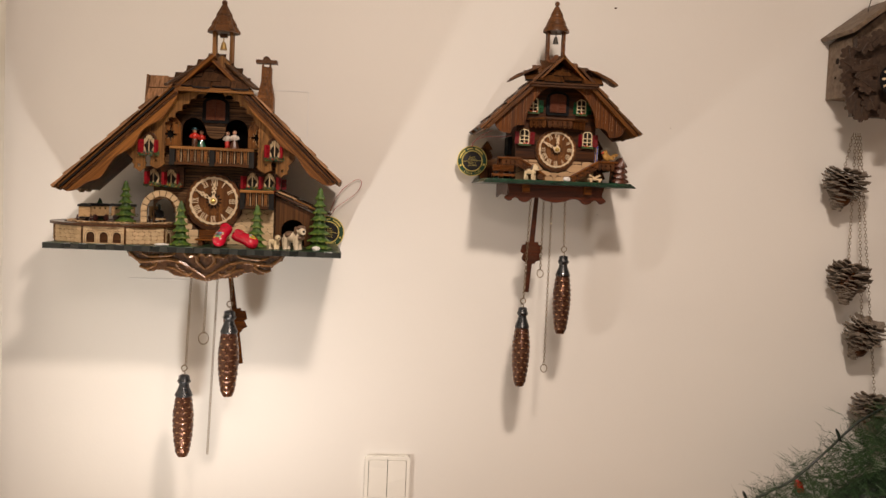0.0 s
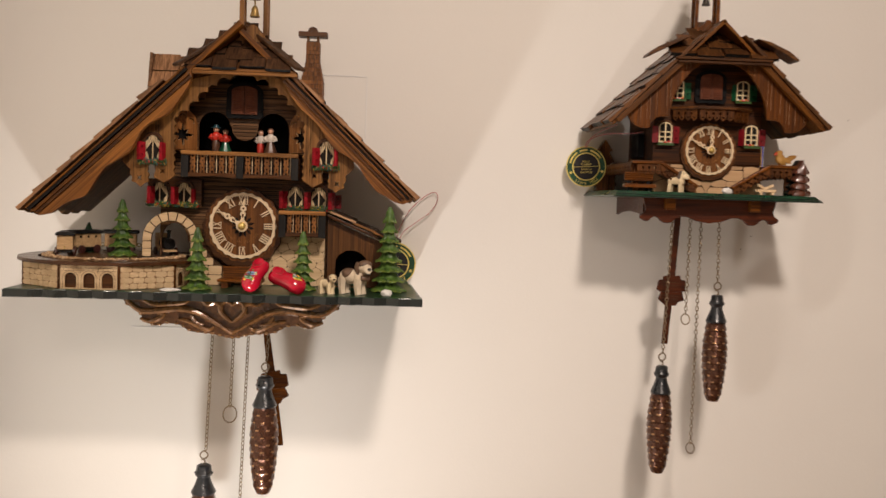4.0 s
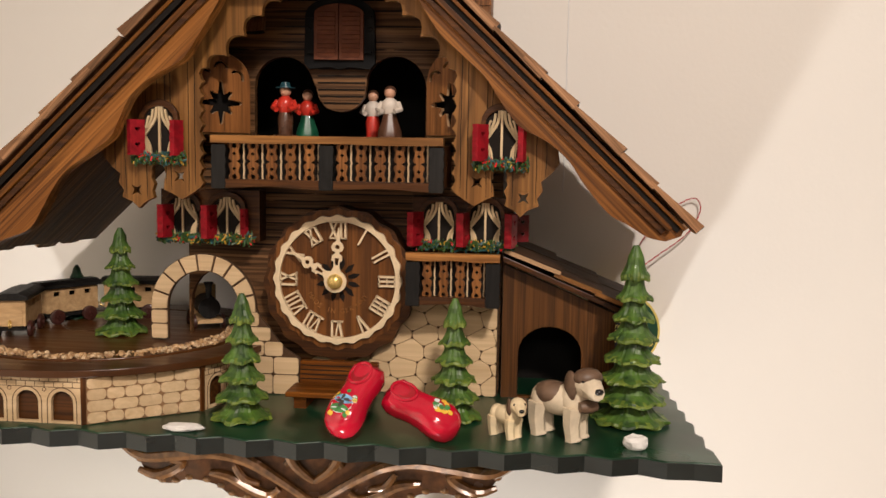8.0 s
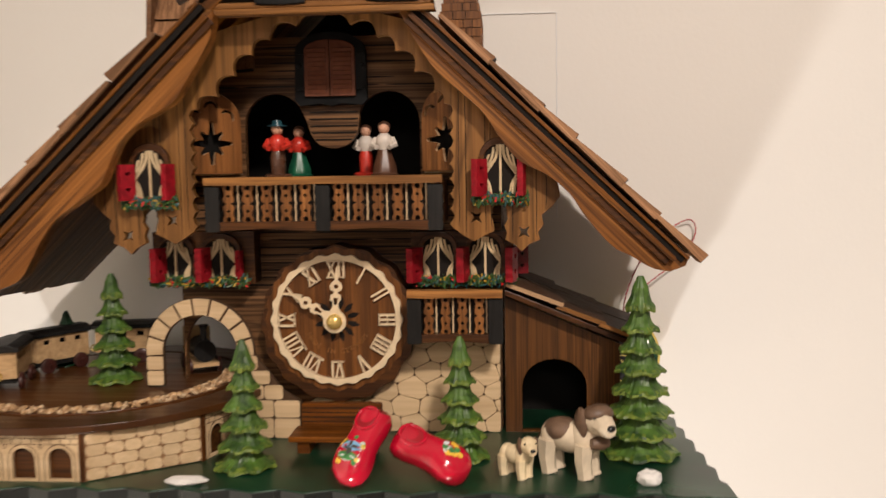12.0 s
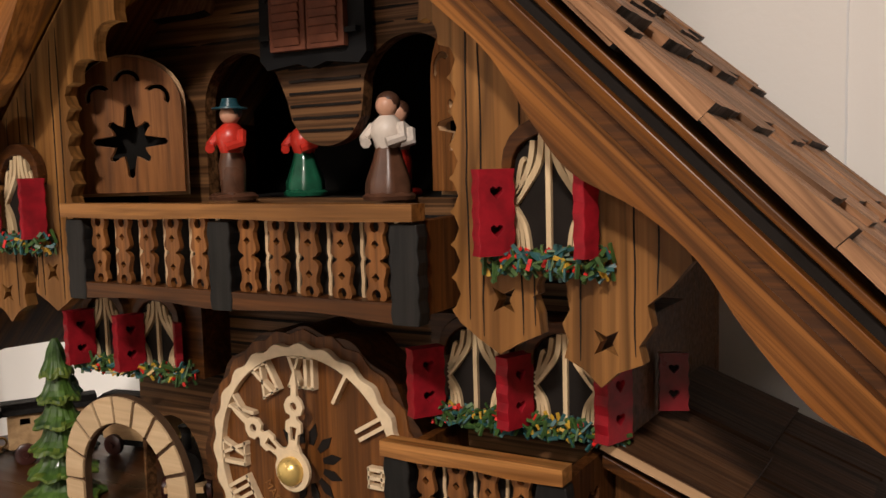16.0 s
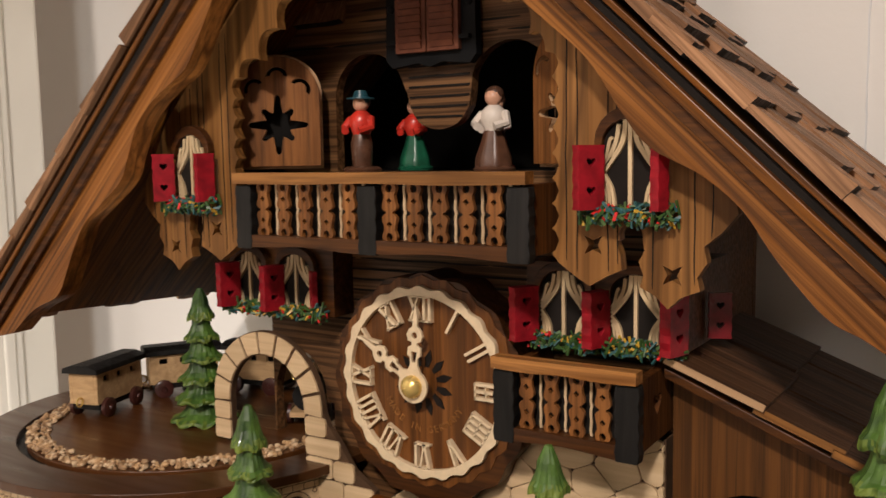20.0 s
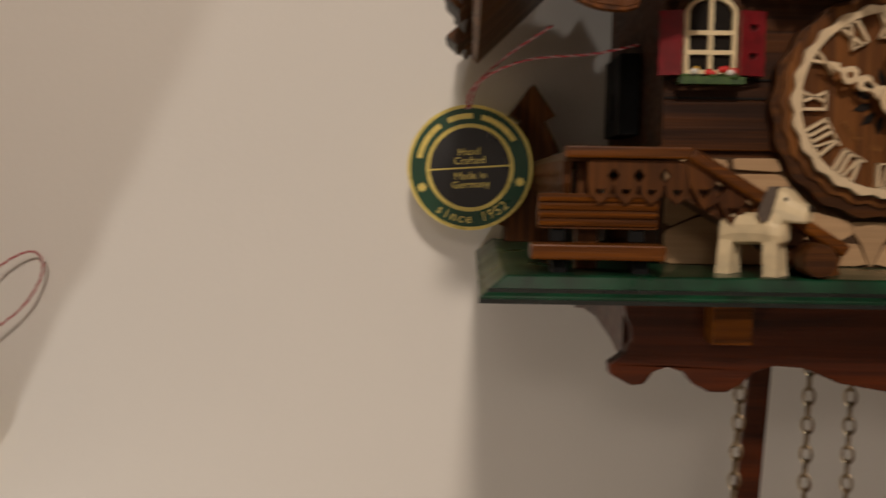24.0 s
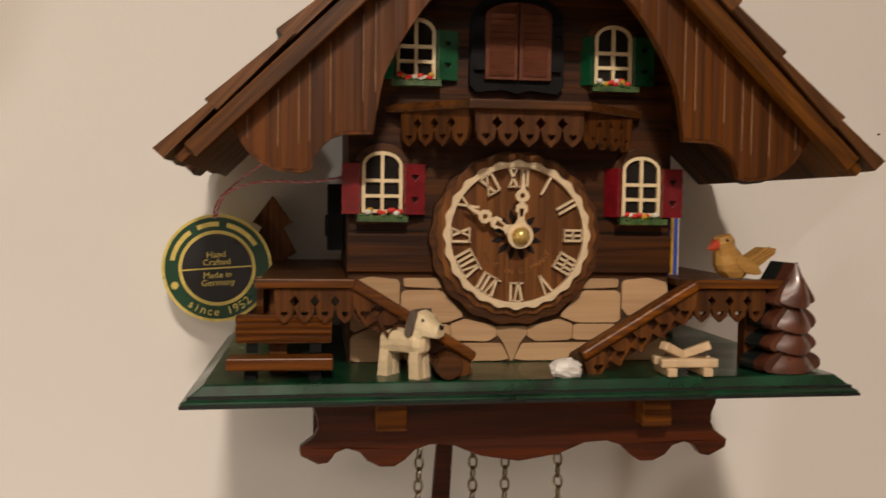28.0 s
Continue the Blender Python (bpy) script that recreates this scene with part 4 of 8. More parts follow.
part("house_side", Geo().box(HX1 - 0.005, HX1, WY + 0.005, -0.0360, SHELF, 1.582), "walnut", big)
part("house_side", Geo().box(HX0, HX0 + 0.005, WY + 0.005, -0.0360, 1.475, 1.582), "walnut", big)
part("house_back", Geo().prism([(HX0, 1.475), (HX1, 1.475), (HX1, 1.582), (0.058, 1.616), (0.0, 1.668), (-0.058, 1.616), (HX0, 1.582)], -0.0355, -0.0305).box(-0.050, HX1, -0.0355, -0.0305, SHELF, 1.4748), "walnut", big)
part("movement_case", Geo().box(-0.080, 0.078, -0.0300, -0.001, 1.4752, 1.560), "walnut", big)
# stage floor and an added back sheet, both coloured as dark as shade
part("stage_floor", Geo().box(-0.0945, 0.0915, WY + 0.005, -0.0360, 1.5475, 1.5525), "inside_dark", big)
part("stage_shade_sheet", Geo().prism([(-0.0945, 1.553), (0.0915, 1.553), (0.0915, 1.590), (0.058, 1.622), (0.0, 1.677), (-0.058, 1.622), (-0.0945, 1.588)], -0.0720, -0.0680), "inside_dark", big)
# carved wavy plank grooves on the front
rnd = random.Random(5)
g = Geo()
for zz in [1.483 + 0.0046 * i for i in range(36)]:
    for x0, x1 in ((-0.099, 0.096),):
        segs = []
        x = x0 + rnd.random() * 0.01
        while x < x1 - 0.008:
            e = min(x1, x + 0.03 + 0.05 * rnd.random())
            segs.append((x, e))
            x = e + 0.001 + 0.004 * rnd.random()
        for a, b in segs:
            mid = (a + b) / 2
            lim = 1.643 - 0.95 * (max(abs(a), abs(b)) - 0.062)
            if zz > min(1.634, lim - 0.006):
                continue
            def free(q, z):
                if 1.550 < z < 1.606 and -0.060 < q < 0.052 and not (-0.0165 < q < 0.0110 and z > 1.573):
                    return False
                return not (z < 1.486 and -0.112 < q < -0.048)
            pts = [(q, WY - 0.00012, zz + 0.0004 * noise.noise((q * 60, zz * 400, 0))) for q in [a + (b - a) * i / 8 for i in range(9)]]
            run = [p for p in pts if free(p[0], p[2])]
            if len(run) == 9:
                g.tube(run, [0.0002] + [0.00062] * 7 + [0.0002], 4, flat=1.0)
for i in range(7):
    zz = 1.5752 + 0.0041 * i
    half = 0.0146 * math.sqrt(max(0.0, 1 - max(0.0, (1.5860 - zz) / 0.0165) ** 2))
    g.tube([(-0.0027 + half * u, WY - 0.00015, zz + 0.0003 * noise.noise((u * 2, zz * 400, 3))) for u in (-1, -0.6, -0.2, 0.2, 0.6, 1)], 0.00062, 4)
part("plank_groove", g, "gap_black", big, "burnt wavy plank lines", kind="stuff")

louvre_door(big, CX - 0.0008, 1.6004, 0.030, 0.033, WY - 0.0052)
dial(big, 0.0, 1.4694, 0.0386, -0.1580, -58, 3.5, 0.0034)
g = Geo()
out = [(0.0002 + 0.0455 * math.cos(a) * (1 + 0.02 * math.cos(16 * a)), 1.4665 + 0.0462 * math.sin(a) * (1 + 0.02 * math.cos(16 * a))) for a in [2 * math.pi * i / 128 for i in range(128)]]
part("dial_back", g.prism(out, -0.1565, WY), "walnut", big, "scalloped walnut backing disc", bevel=0.0005)

# pierced star panels, set at a slant between the gable board and the stage
for s in (-1, 1):
    a, b = Vector((CX - 0.0820, -0.1720, 0)), Vector((CX - 0.0540, -0.1500, 0))
    if s > 0:
        a, b = Vector((CX + 0.0545, -0.1620, 0)), Vector((CX + 0.0820, -0.1765, 0))
    d = (b - a).normalized()
    m = Matrix((d, Vector((-d.y, d.x, 0)), Vector((0, 0, 1)))).transposed().to_4x4()
    m.translation = a
    w = (b - a).length
    c = w / 2
    out = [(0, 1.5560), (w, 1.5560), (w, 1.5860)] + arc(c, 1.5860, c, 0, 180, 14, 0.0165)[1:-1] + [(0, 1.5860)]
    sz = 1.5735
    hole = []
    for k in range(8):
        e, ln = radians(45 * k), (0.0128, 0.0092)[k % 2]
        for u, v in ((0.0050, -0.0021), (ln * 0.72, -0.0014), (ln * 0.93, -0.0011), (ln, 0.0), (ln * 0.93, 0.0011), (ln * 0.72, 0.0014)):
            hole.append((c + u * math.cos(e) - v * math.sin(e), sz + u * math.sin(e) + v * math.cos(e)))
    holes = [hole]
    for e, px, pz in ((35, c - 0.0095, 1.5885), (0, c, 1.5935), (-35, c + 0.0095, 1.5885)):
        holes.append(arc(px, pz, 0.0046, e + 5, e + 175, 8) + list(reversed(arc(px, pz + 0.0002, 0.0028, e + 12, e + 168, 8))))
    pan = part("star_panel", Geo().prism(out, 0.0, 0.0005, holes, m=m).prism(out, 0.0005, 0.0030, holes, slot=1, m=m), ["panel_wood", "plywood_dark"], big, "brown panel pierced with an eight-pointed star", bevel=0.0003)
    rim = [(x + (x - c) * 0.05, z + (0.0010 if z > 1.58 else -0.0012)) for x, z in out]
    part("panel_edge", Geo().prism(rim, 0.0032, 0.0046, [[(x - (x - c) * 0.16, z - (0.0012 if z > 1.58 else -0.0010)) for x, z in out]], m=m), "plywood_dark", pan)
    # dark sheet behind the cut star paints in the shade of its holes
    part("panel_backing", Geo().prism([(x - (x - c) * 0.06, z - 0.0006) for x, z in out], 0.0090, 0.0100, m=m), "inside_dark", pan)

# front gable board with scalloped arch and pierced crosses
right = smooth_line([(0.000, 1.6432), (0.0075, 1.6427), (0.0125, 1.6402), (0.0150, 1.6362)], 4)
cusps = [(0.0150, 1.6362), (0.0298, 1.6290), (0.0397, 1.6212), (0.0500, 1.6100), (0.0602, 1.5985), (0.0690, 1.5925)]
for (ax, az), (bx, bz) in zip(cusps, cusps[1:]):
    ux, uz = bx - ax, bz - az
    for i in range(9):
        u = i / 8
        lift = 0.36 * math.sin(math.pi * u) ** 0.8
        right.append((ax + ux * u - uz * lift, az + uz * u + ux * lift))
z = 1.5915
side = []
while z > 1.530:
    side += [(0.0725, z), (0.0738, z - 0.003), (0.0725, z - 0.006), (0.0712, z - 0.0072)]
    z -= 0.0082
right += side
right += [(0.0735, 1.524), (0.0790, 1.5200), (0.0845, 1.5168), (0.0900, 1.5200), (0.0955, 1.5225), (0.0950, 1.5275), (0.0935, 1.5315)] + arc(0.0985, 1.5335, 0.0040, 200, -20, 8) + [(0.1030, 1.5290), (0.1010, 1.5255), (0.1025, 1.5215), (0.1015, 1.5175), (0.1065, 1.5150), (0.1105, 1.5112), (0.1145, 1.5150), (0.1205, 1.5175), (0.1195, 1.5215), (0.1225, 1.5260), (0.1215, 1.5310), (0.1270, 1.5355), (0.1315, 1.5410), (0.1305, 1.548), (0.1150, 1.5755), (0.0600, 1.6340), (0.0, 1.6500)]
for s in (-1, 1):
    loop = [(CX + s * x + (0.0030 if z > 1.5930 and x < 0.064 else 0.0), z) for x, z in right]
    holes = [star(CX + s * 0.0858, 1.5302, 0.0042, 0.0015, 4, 45), star(CX + s * 0.1118, 1.5218, 0.0042, 0.0015, 4, 45)]
    part("gable_board", Geo().prism(loop, -0.1815, -0.1770, holes), "gable_wood", big, "brown board with scalloped edge and pierced crosses", bevel=0.0006)
    g = Geo()
    for k, (x, z0) in enumerate(((0.0765, 1.5248), (0.0803, 1.5210), (0.0908, 1.5220), (0.0940, 1.5245), (0.0985, 1.5388), (0.1055, 1.5172), (0.1185, 1.5192), (0.1240, 1.5335))):
        b = 1.5350 + 0.95 * (0.1560 - x)
        rows = [z0 + (b - z0) * i / 10 for i in range(11)]
        g.tube([(CX + s * (x + 0.0006 * noise.noise((k * 3.1, z * 60, s))), -0.18152, z) for z in rows], [0.00012] + [0.00026] * 9 + [0.00012], 4)
    part("plank_groove", g, "gap_black", big, "thin dark board lines", kind="stuff")
    # filler block behind the board, in the same painted shade colour
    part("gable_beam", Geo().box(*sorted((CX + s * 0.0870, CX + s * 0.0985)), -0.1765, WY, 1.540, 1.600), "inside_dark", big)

# roof: two slopes, hip, belfry
RX, RZ, K = 0.0605, 1.6445, 0.95


SINK = 0.049


def sunk(s):
    """The roof sinks a little towards the wall."""
    n = Vector((s * K, 0, 1)).normalized()
    return Matrix(((1, -n.x * SINK, 0, -n.x * SINK * 0.1985), (0, 1, 0, 0), (0, -n.z * SINK, 1, -n.z * SINK * 0.1985), (0, 0, 0, 1)))


def slope_slab(s, x_in, x_out, y0, y1, off0, off1, m=None):
    n = Vector((K, 0, 1)).normalized()
    pts = []
    for x, o in ((x_in, off0), (x_out, off0), (x_out, off1), (x_in, off1)):
        zz = RZ - K * (x - RX)
        pts.append((CX + s * (x + n.x * o), zz + n.z * o))
    return Geo().prism(pts, y0, y1, m=m)


EAVE = {1: 0.2010, -1: 0.2290}
LIFT = {1: 0.0, -1: 0.0032}
FORE = {1: 0.0, -1: -0.0112}
for s, mat in ((1, "roof_right"), (-1, "roof_left")):
    e, fy = EAVE[s], FORE[s]
    roof = part("roof_slope", slope_slab(s, 0.001, e - 0.004, -0.1895 + FORE[s], -0.030, -0.0105 + LIFT[s], -0.0045 + LIFT[s], sunk(s)), mat, big, "dark stained roof slope with rows of wooden shingles", bevel=0.0004)
    # black strip painted in for the shaded gap under the shingles
    part("roof_gap_shade", slope_slab(s, RX - 0.002, e - 0.001, -0.1955 + fy, -0.1900 + fy, -0.0086 + LIFT[s], -0.0052 + LIFT[s]), "gap_black", roof)
    part("edge_strip", slope_slab(s, RX - 0.002, e, -0.1970 + fy, -0.1900 + fy, -0.0055 + LIFT[s], -0.0036 + LIFT[s]), mat, roof, "brown edge strip", bevel=0.0003)
    n = Vector((s * K, 0, 1)).normalized()
    lean = Vector((0, 1, 0)) - n * SINK
    drop = n * (-SINK * 0.1985)
    down = (s * 1.0, 0, -K)
    ln = (e - RX) * math.hypot(1, K)
    rows = 6 if s > 0 else 7
    start = e - rows * 0.0212 - (0.0045 if s > 0 else 0.0005)
    org = Vector((CX + s * start, 0, RZ - K * (start - RX) - 0.0018)) + drop + n * LIFT[s]
    shingled(roof, org, down, lean, rows, 0.0212 * math.hypot(1, K), -0.1985 + fy, -0.028, 0.0243, 0.0385, 0.0054, "shingle_wood", 11 + s)
    # upper rows behind the hip
    shingled(roof, Vector((CX + s * 0.002, 0, RZ + K * (RX - 0.002) - 0.001)) + drop, down, lean, 3, 0.0285, -0.150, -0.036, 0.0228, 0.0375, 0.0042, "shingle_wood", 21 + s)
    # bargeboard
    if s > 0:
        inner = [(0.0470, 1.6400), (0.0550, 1.6250), (0.0650, 1.6100), (0.0770, 1.5990), (0.0900, 1.5870), (0.1000, 1.5720), (0.1090, 1.5610), (0.1240, 1.5530), (0.1360, 1.5430), (0.1450, 1.5300), (0.1580, 1.5150), (0.1680, 1.5095), (0.1790, 1.5030), (0.1885, 1.5010)]
        tip = [(0.1965, 1.5040), (0.1985, 1.5090)]
    else:
        inner = [(0.0500, 1.6390), (0.0520, 1.6280), (0.0570, 1.6190), (0.0660, 1.6050), (0.0735, 1.5945), (0.0850, 1.5880), (0.0950, 1.5820), (0.1040, 1.5735), (0.1110, 1.5600), (0.1160, 1.5510), (0.1300, 1.5410), (0.1420, 1.5325), (0.1500, 1.5220), (0.1570, 1.5100), (0.1650, 1.4990), (0.1830, 1.4915), (0.2010, 1.4790)]
        tip = [(0.2140, 1.4760), (0.2225, 1.4830)]
    outer = [(e - 0.007, RZ - K * (e - 0.007 - RX) - 0.0115), (RX - 0.010, RZ + K * 0.010 - 0.0120)]
    loop = smooth_line(inner, 5) + tip + outer
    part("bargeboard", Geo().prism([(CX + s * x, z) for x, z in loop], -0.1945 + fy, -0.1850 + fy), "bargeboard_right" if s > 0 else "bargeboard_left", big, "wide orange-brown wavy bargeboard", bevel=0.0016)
    # first strip is dark wood in place of a shadow gap
    part("cover_strip", slope_slab(s, RX - 0.001, e - 0.005, -0.1970 + fy, -0.1948 + fy, -0.0150, -0.0118), "walnut", roof, "dark strip standing in for a shadow gap", bevel=0.0003)
    part("cover_strip", slope_slab(s, RX - 0.001, e - 0.004, -0.1990 + fy, -0.1948 + fy, -0.0115, -0.0084), mat, roof, "brown cover strip", bevel=0.0003)

# hip at the front of the ridge
HZ = 1.7005
hip = part("hip_roof", Geo().add([(CX - 0.066, -0.200, 1.6440), (CX + 0.066, -0.200, 1.6440), (CX, -0.150, HZ), (CX - 0.066, -0.19, 1.6400), (CX + 0.066, -0.19, 1.6400), (CX, -0.140, HZ - 0.008)], [(0, 1, 2), (5, 4, 3), (0, 3, 4, 1), (1, 4, 5, 2), (2, 5, 3, 0)]), "shingle_dark", big, "small hip of dark shingles over the gable")
part("hip_edge", Geo().box(CX - 0.066, CX + 0.066, -0.2025, -0.1985, 1.6395, 1.6425).box(CX - 0.064, CX + 0.064, -0.2000, -0.1960, 1.6430, 1.6460), "rail_wood", hip, "light edge strip", bevel=0.0004)
dn = Vector((0, -0.050, -0.0565)).normalized()
for r in range(4):
    half = 0.0150 + 0.0148 * r
    o = Vector((CX, -0.1500, HZ + 0.0005)) + dn * (0.0165 * r - 0.004)
    shingled(hip, o, dn, (1, 0, 0), 1, 0.02, -half, half, 0.030, 0.030, 0.0042, "shingle_hip", 40 + r)
for s in (-1, 1):
    d = Vector((s * 0.069, -0.0490, -0.0575)).normalized()
    side = d.cross(Vector((0, 0, 1))).normalized()
    m = Matrix((d, side, side.cross(d))).transposed().to_4x4()
    m.translation = Vector((CX + s * 0.001, -0.1515, HZ + 0.0012))
    part("hip_tile", Geo().box(-0.003, 0.099, -0.0085, 0.0085, 0.0005, 0.0042, m=m), "shingle_hip", hip, bevel=0.0008)
part("ridge_board", Geo().box(CX - 0.010, CX + 0.010, -0.148, -0.090, HZ - 0.003, HZ + 0.0035), "shingle_dark", big, bevel=0.001)

# belfry
BX, BY = 0.009, -0.158
g = Geo()
out = [(BX - 0.0195, 1.679), (BX + 0.0195, 1.679), (BX + 0.0185, 1.684), (BX + 0.0145, 1.6855), (BX + 0.0135, 1.690), (BX + 0.0085, 1.6925), (BX + 0.0070, 1.6975), (BX + 0.002, 1.7005), (BX - 0.002, 1.7005), (BX - 0.0070, 1.6975), (BX - 0.0085, 1.6925), (BX - 0.0135, 1.690), (BX - 0.0145, 1.6855), (BX - 0.0185, 1.684)]
bel = part("belfry", g.prism(out, BY - 0.014, BY - 0.010).prism(out, BY + 0.010, BY + 0.014), "gable_wood", big, "small bell tower with a shingled spire", bevel=0.0006)
part("belfry_base", Geo().box(BX - 0.013, BX + 0.013, BY - 0.0095, BY + 0.0095, 1.680, 1.692), "walnut", bel)
for sx in (-1, 1):
    for sy in (-1, 1):
        part("belfry_post", Geo().box(BX + sx * 0.0135 - 0.0026, BX + sx * 0.0135 + 0.0026, BY + sy * 0.0075 - 0.0022, BY + sy * 0.0075 + 0.0022, 1.690, 1.7395), "gable_wood", bel)
for r0, r1, z0, z1 in ((0.0255, 0.0185, 1.7385, 1.7520), (0.0195, 0.0115, 1.7505, 1.7660), (0.0125, 0.0040, 1.7645, 1.7830)):
    part("spire_tier", Geo().lathe([(r0 * 0.6, z0 + 0.001), (r0, z0), (r0 * 0.99, z0 + 0.0028), (r1, z1), (r1 * 0.5, z1)], (BX, BY, 0), 32, ripple=lambda a, i: 1 + (0.035 if i in (1, 2) else 0.02) * math.cos(16 * a)), "shingle_dark", bel, "brown carved spire tier")
part("finial", Geo().blob((BX, BY, 1.7865), 0.0045, n=14, rows=10), "shingle_dark", bel, smooth=True)
part("bell", Geo().lathe([(0.0060, 0.0), (0.0056, 0.001), (0.0042, 0.006), (0.0036, 0.010), (0.0020, 0.0125), (0.0009, 0.0128), (0.0009, 0.020)], (BX, BY, 1.7120), 18), "bell_brass", bel, "small brass bell", smooth=True)
part("bell_bar", Geo().box(BX - 0.006, BX + 0.006, BY - 0.003, BY + 0.003, 1.7315, 1.7380), "shingle_dark", bel)

# chimney
chx, chy = 0.0720, -0.0985

chim = part("chimney", Geo().lathe([(0.0185, 1.605), (0.0185, 1.6300), (0.0178, 1.6460), (0.0115, 1.6700), (0.0105, 1.6950), (0.0085, 1.6960)], (chx, chy, 0), 4, m=Matrix.Translation((chx, chy, 0)) @ pose(0, 0, 0, 0, 0, 45) @ Matrix.Translation((-chx, -chy, 0))), "joint_brown", big, "brick-patterned wooden chimney")
rnd = random.Random(8)
for r in range(15):
    z0 = 1.617 + 0.0052 * r
    half = 0.0131 if z0 < 1.645 else max(0.0080, 0.0131 - (z0 - 1.645) * 0.205)
    for face in range(2):
        cut = [-half, -half * 0.33 + (r % 2) * half * 0.5, half * 0.45 + (r % 2 - 0.5) * half * 0.3, half]
        for a, b in zip(cut, cut[1:]):
            g = Geo()
            if face == 0:
                g.box(chx + a + 0.0003, chx + b - 0.0003, chy - half - 0.0007, chy - half + 0.001, z0, z0 + 0.0047)
            else:
                g.box(chx + half - 0.001, chx + half + 0.0007, chy + a + 0.0003, chy + b - 0.0003, z0, z0 + 0.0047)
            part("brick", g, "panel_wood", chim)
g = Geo()
for dx in (-0.006, 0.006):
    g.box(chx + dx - 0.0013, chx + dx + 0.0013, chy - 0.006, chy + 0.006, 1.6945, 1.7015)
part("cap_post", g, "panel_wood", chim)
g = Geo().box(chx - 0.0175, chx + 0.0175, chy - 0.009, chy + 0.009, 1.7012, 1.7070).prism(arc(chx, 1.7068, 0.0062, 0, 180, 10), chy - 0.0085, chy + 0.0085)
part("chimney_cap", g, "shingle_dark", chim, "dark chimney cap", bevel=0.0005)

# side dormer on the other slope
dg = Geo().prism([(-0.122, 1.612), (-0.050, 1.615), (-0.050, 1.672), (-0.1155, 1.666)], -0.118, -0.087)
dorm = part("dormer", dg, "shingle_dark", big, "shingled dormer roof")
shingled(dorm, (-0.082, -0.1165, 1.668), (0, -0.42, -1), (1, 0, 0), 3, 0.0165, -0.036, 0.034, 0.030, 0.024, 0.0035, "shingle_wood", 63)
part("dormer_edge", Geo().prism([(-0.1195, 1.610), (-0.1165, 1.610), (-0.1130, 1.6700), (-0.1160, 1.6705)], -0.1335, -0.087), "shingle_wood", dorm)


# balconies
def balcony(name, x0, x1, z0, z1, yf, yb, bays, per, label):
    b = part(name, Geo().box(x0 + 0.006, x1 - 0.006, yf + 0.0065, yf + 0.0085, z0 + 0.003, z1 - 0.004), "gap_black", big, label)
    part("top_rail", Geo().prism(smooth_line([(x0 - 0.001, z1 - 0.0042), (x0 + (x1 - x0) * 0.25, z1 - 0.0046), ((x0 + x1) / 2, z1 - 0.0040), (x0 + (x1 - x0) * 0.75, z1 - 0.0046), (x1 + 0.001, z1 - 0.0042)], 4) + [(x1 + 0.001, z1), (x0 - 0.001, z1)], yf - 0.003, yf + 0.0030), "rail_wood", b, "light brown rail", bevel=0.0006)
    low = []
    for k in range(bays):
        a, c = x0 + (x1 - x0) * k / bays, x0 + (x1 - x0) * (k + 1) / bays
        low += [(a, z0), (a + (c - a) * 0.1, z0 - 0.0005), ((a + c) / 2, z0 + 0.0006), (c - (c - a) * 0.1, z0 - 0.0008)]
    low.append((x1, z0))
    part("bottom_rail", Geo().prism(smooth_line(low, 3) + [(x1, z0 + 0.0045), (x0, z0 + 0.0045)], yf - 0.001, yf + 0.006), "walnut", b, bevel=0.0005)
    pw = 0.0078
    posts = [x0 - 0.001 + (x1 - x0 - pw + 0.002) * k / bays for k in range(bays + 1)]
    for p in posts:
        notch = []
        for i in range(9):
            notch.append((p + pw + (0.0005 if i % 2 else 0), z0 - 0.001 + (z1 - z0 - 0.004) * i / 8))
        loop = [(p + pw - (q[0] - p), q[1]) for q in reversed(notch)]
        part("post", Geo().prism(notch + loop, yf - 0.0012, yf + 0.0035), "post_wood", b, "blackened post", bevel=0.0004)
    for k in range(bays):
        a, c = posts[k] + pw, posts[k + 1]
        for i in range(per):
            baluster(b, a + (c - a) * (i + 0.44) / per, z0 + 0.0040, z1 - 0.0040, yf + 0.001, (c - a) / per * 0.60)
    for x in (x0 + 0.0015, x1 - 0.0015):
        g = Geo().prism([(yf + 0.0037, z0 + 0.001), (yb, z0 + 0.002), (yb, z1 - 0.0035), (yf + 0.0037, z1 - 0.0045)], -0.0016, 0.0016, [heart((yf + yb) / 2, (z0 + z1) / 2, 0.0045)], m=Matrix.Translation((x, 0, 0)) @ Matrix(((0, 1, 0, 0), (1, 0, 0, 0), (0, 0, 1, 0), (0, 0, 0, 1))))
        part("side_board", g, "walnut_up", b)
    part("balcony_floor", Geo().box(x0 + 0.003, x1 - 0.003, yf + 0.0088, yb, z0 + 0.0005, z0 + 0.0035), "walnut", b)
    return b


balcony("balcony", -0.0640, 0.0650, 1.5250, 1.5540, -0.1910, WY, 2, 5, "long wooden balcony with cut-out balusters")
balcony("small_balcony", 0.0450, 0.0966, 1.4595, 1.4893, -0.1765, WY, 1, 4, "small wooden balcony with cut-out balusters")

# windows
WL = -0.1515
box_l = part("window_bay", Geo().box(-0.112, -0.0500, WL, WY, 1.4905, 1.5215), "walnut", big, "projecting bay with two curtained windows")
for cx in (-0.0975, -0.0695):
    curtain_window(box_l, cx, 1.4935, 0.0185, 0.0240, WL - 0.0006)
for x0 in (-0.1100, -0.0828):
    shutter(box_l, x0, x0 + 0.0105, 1.4925, 1.5125, -0.1632, "red_paint", turn=72, hinge=x0, thick=0.0045)
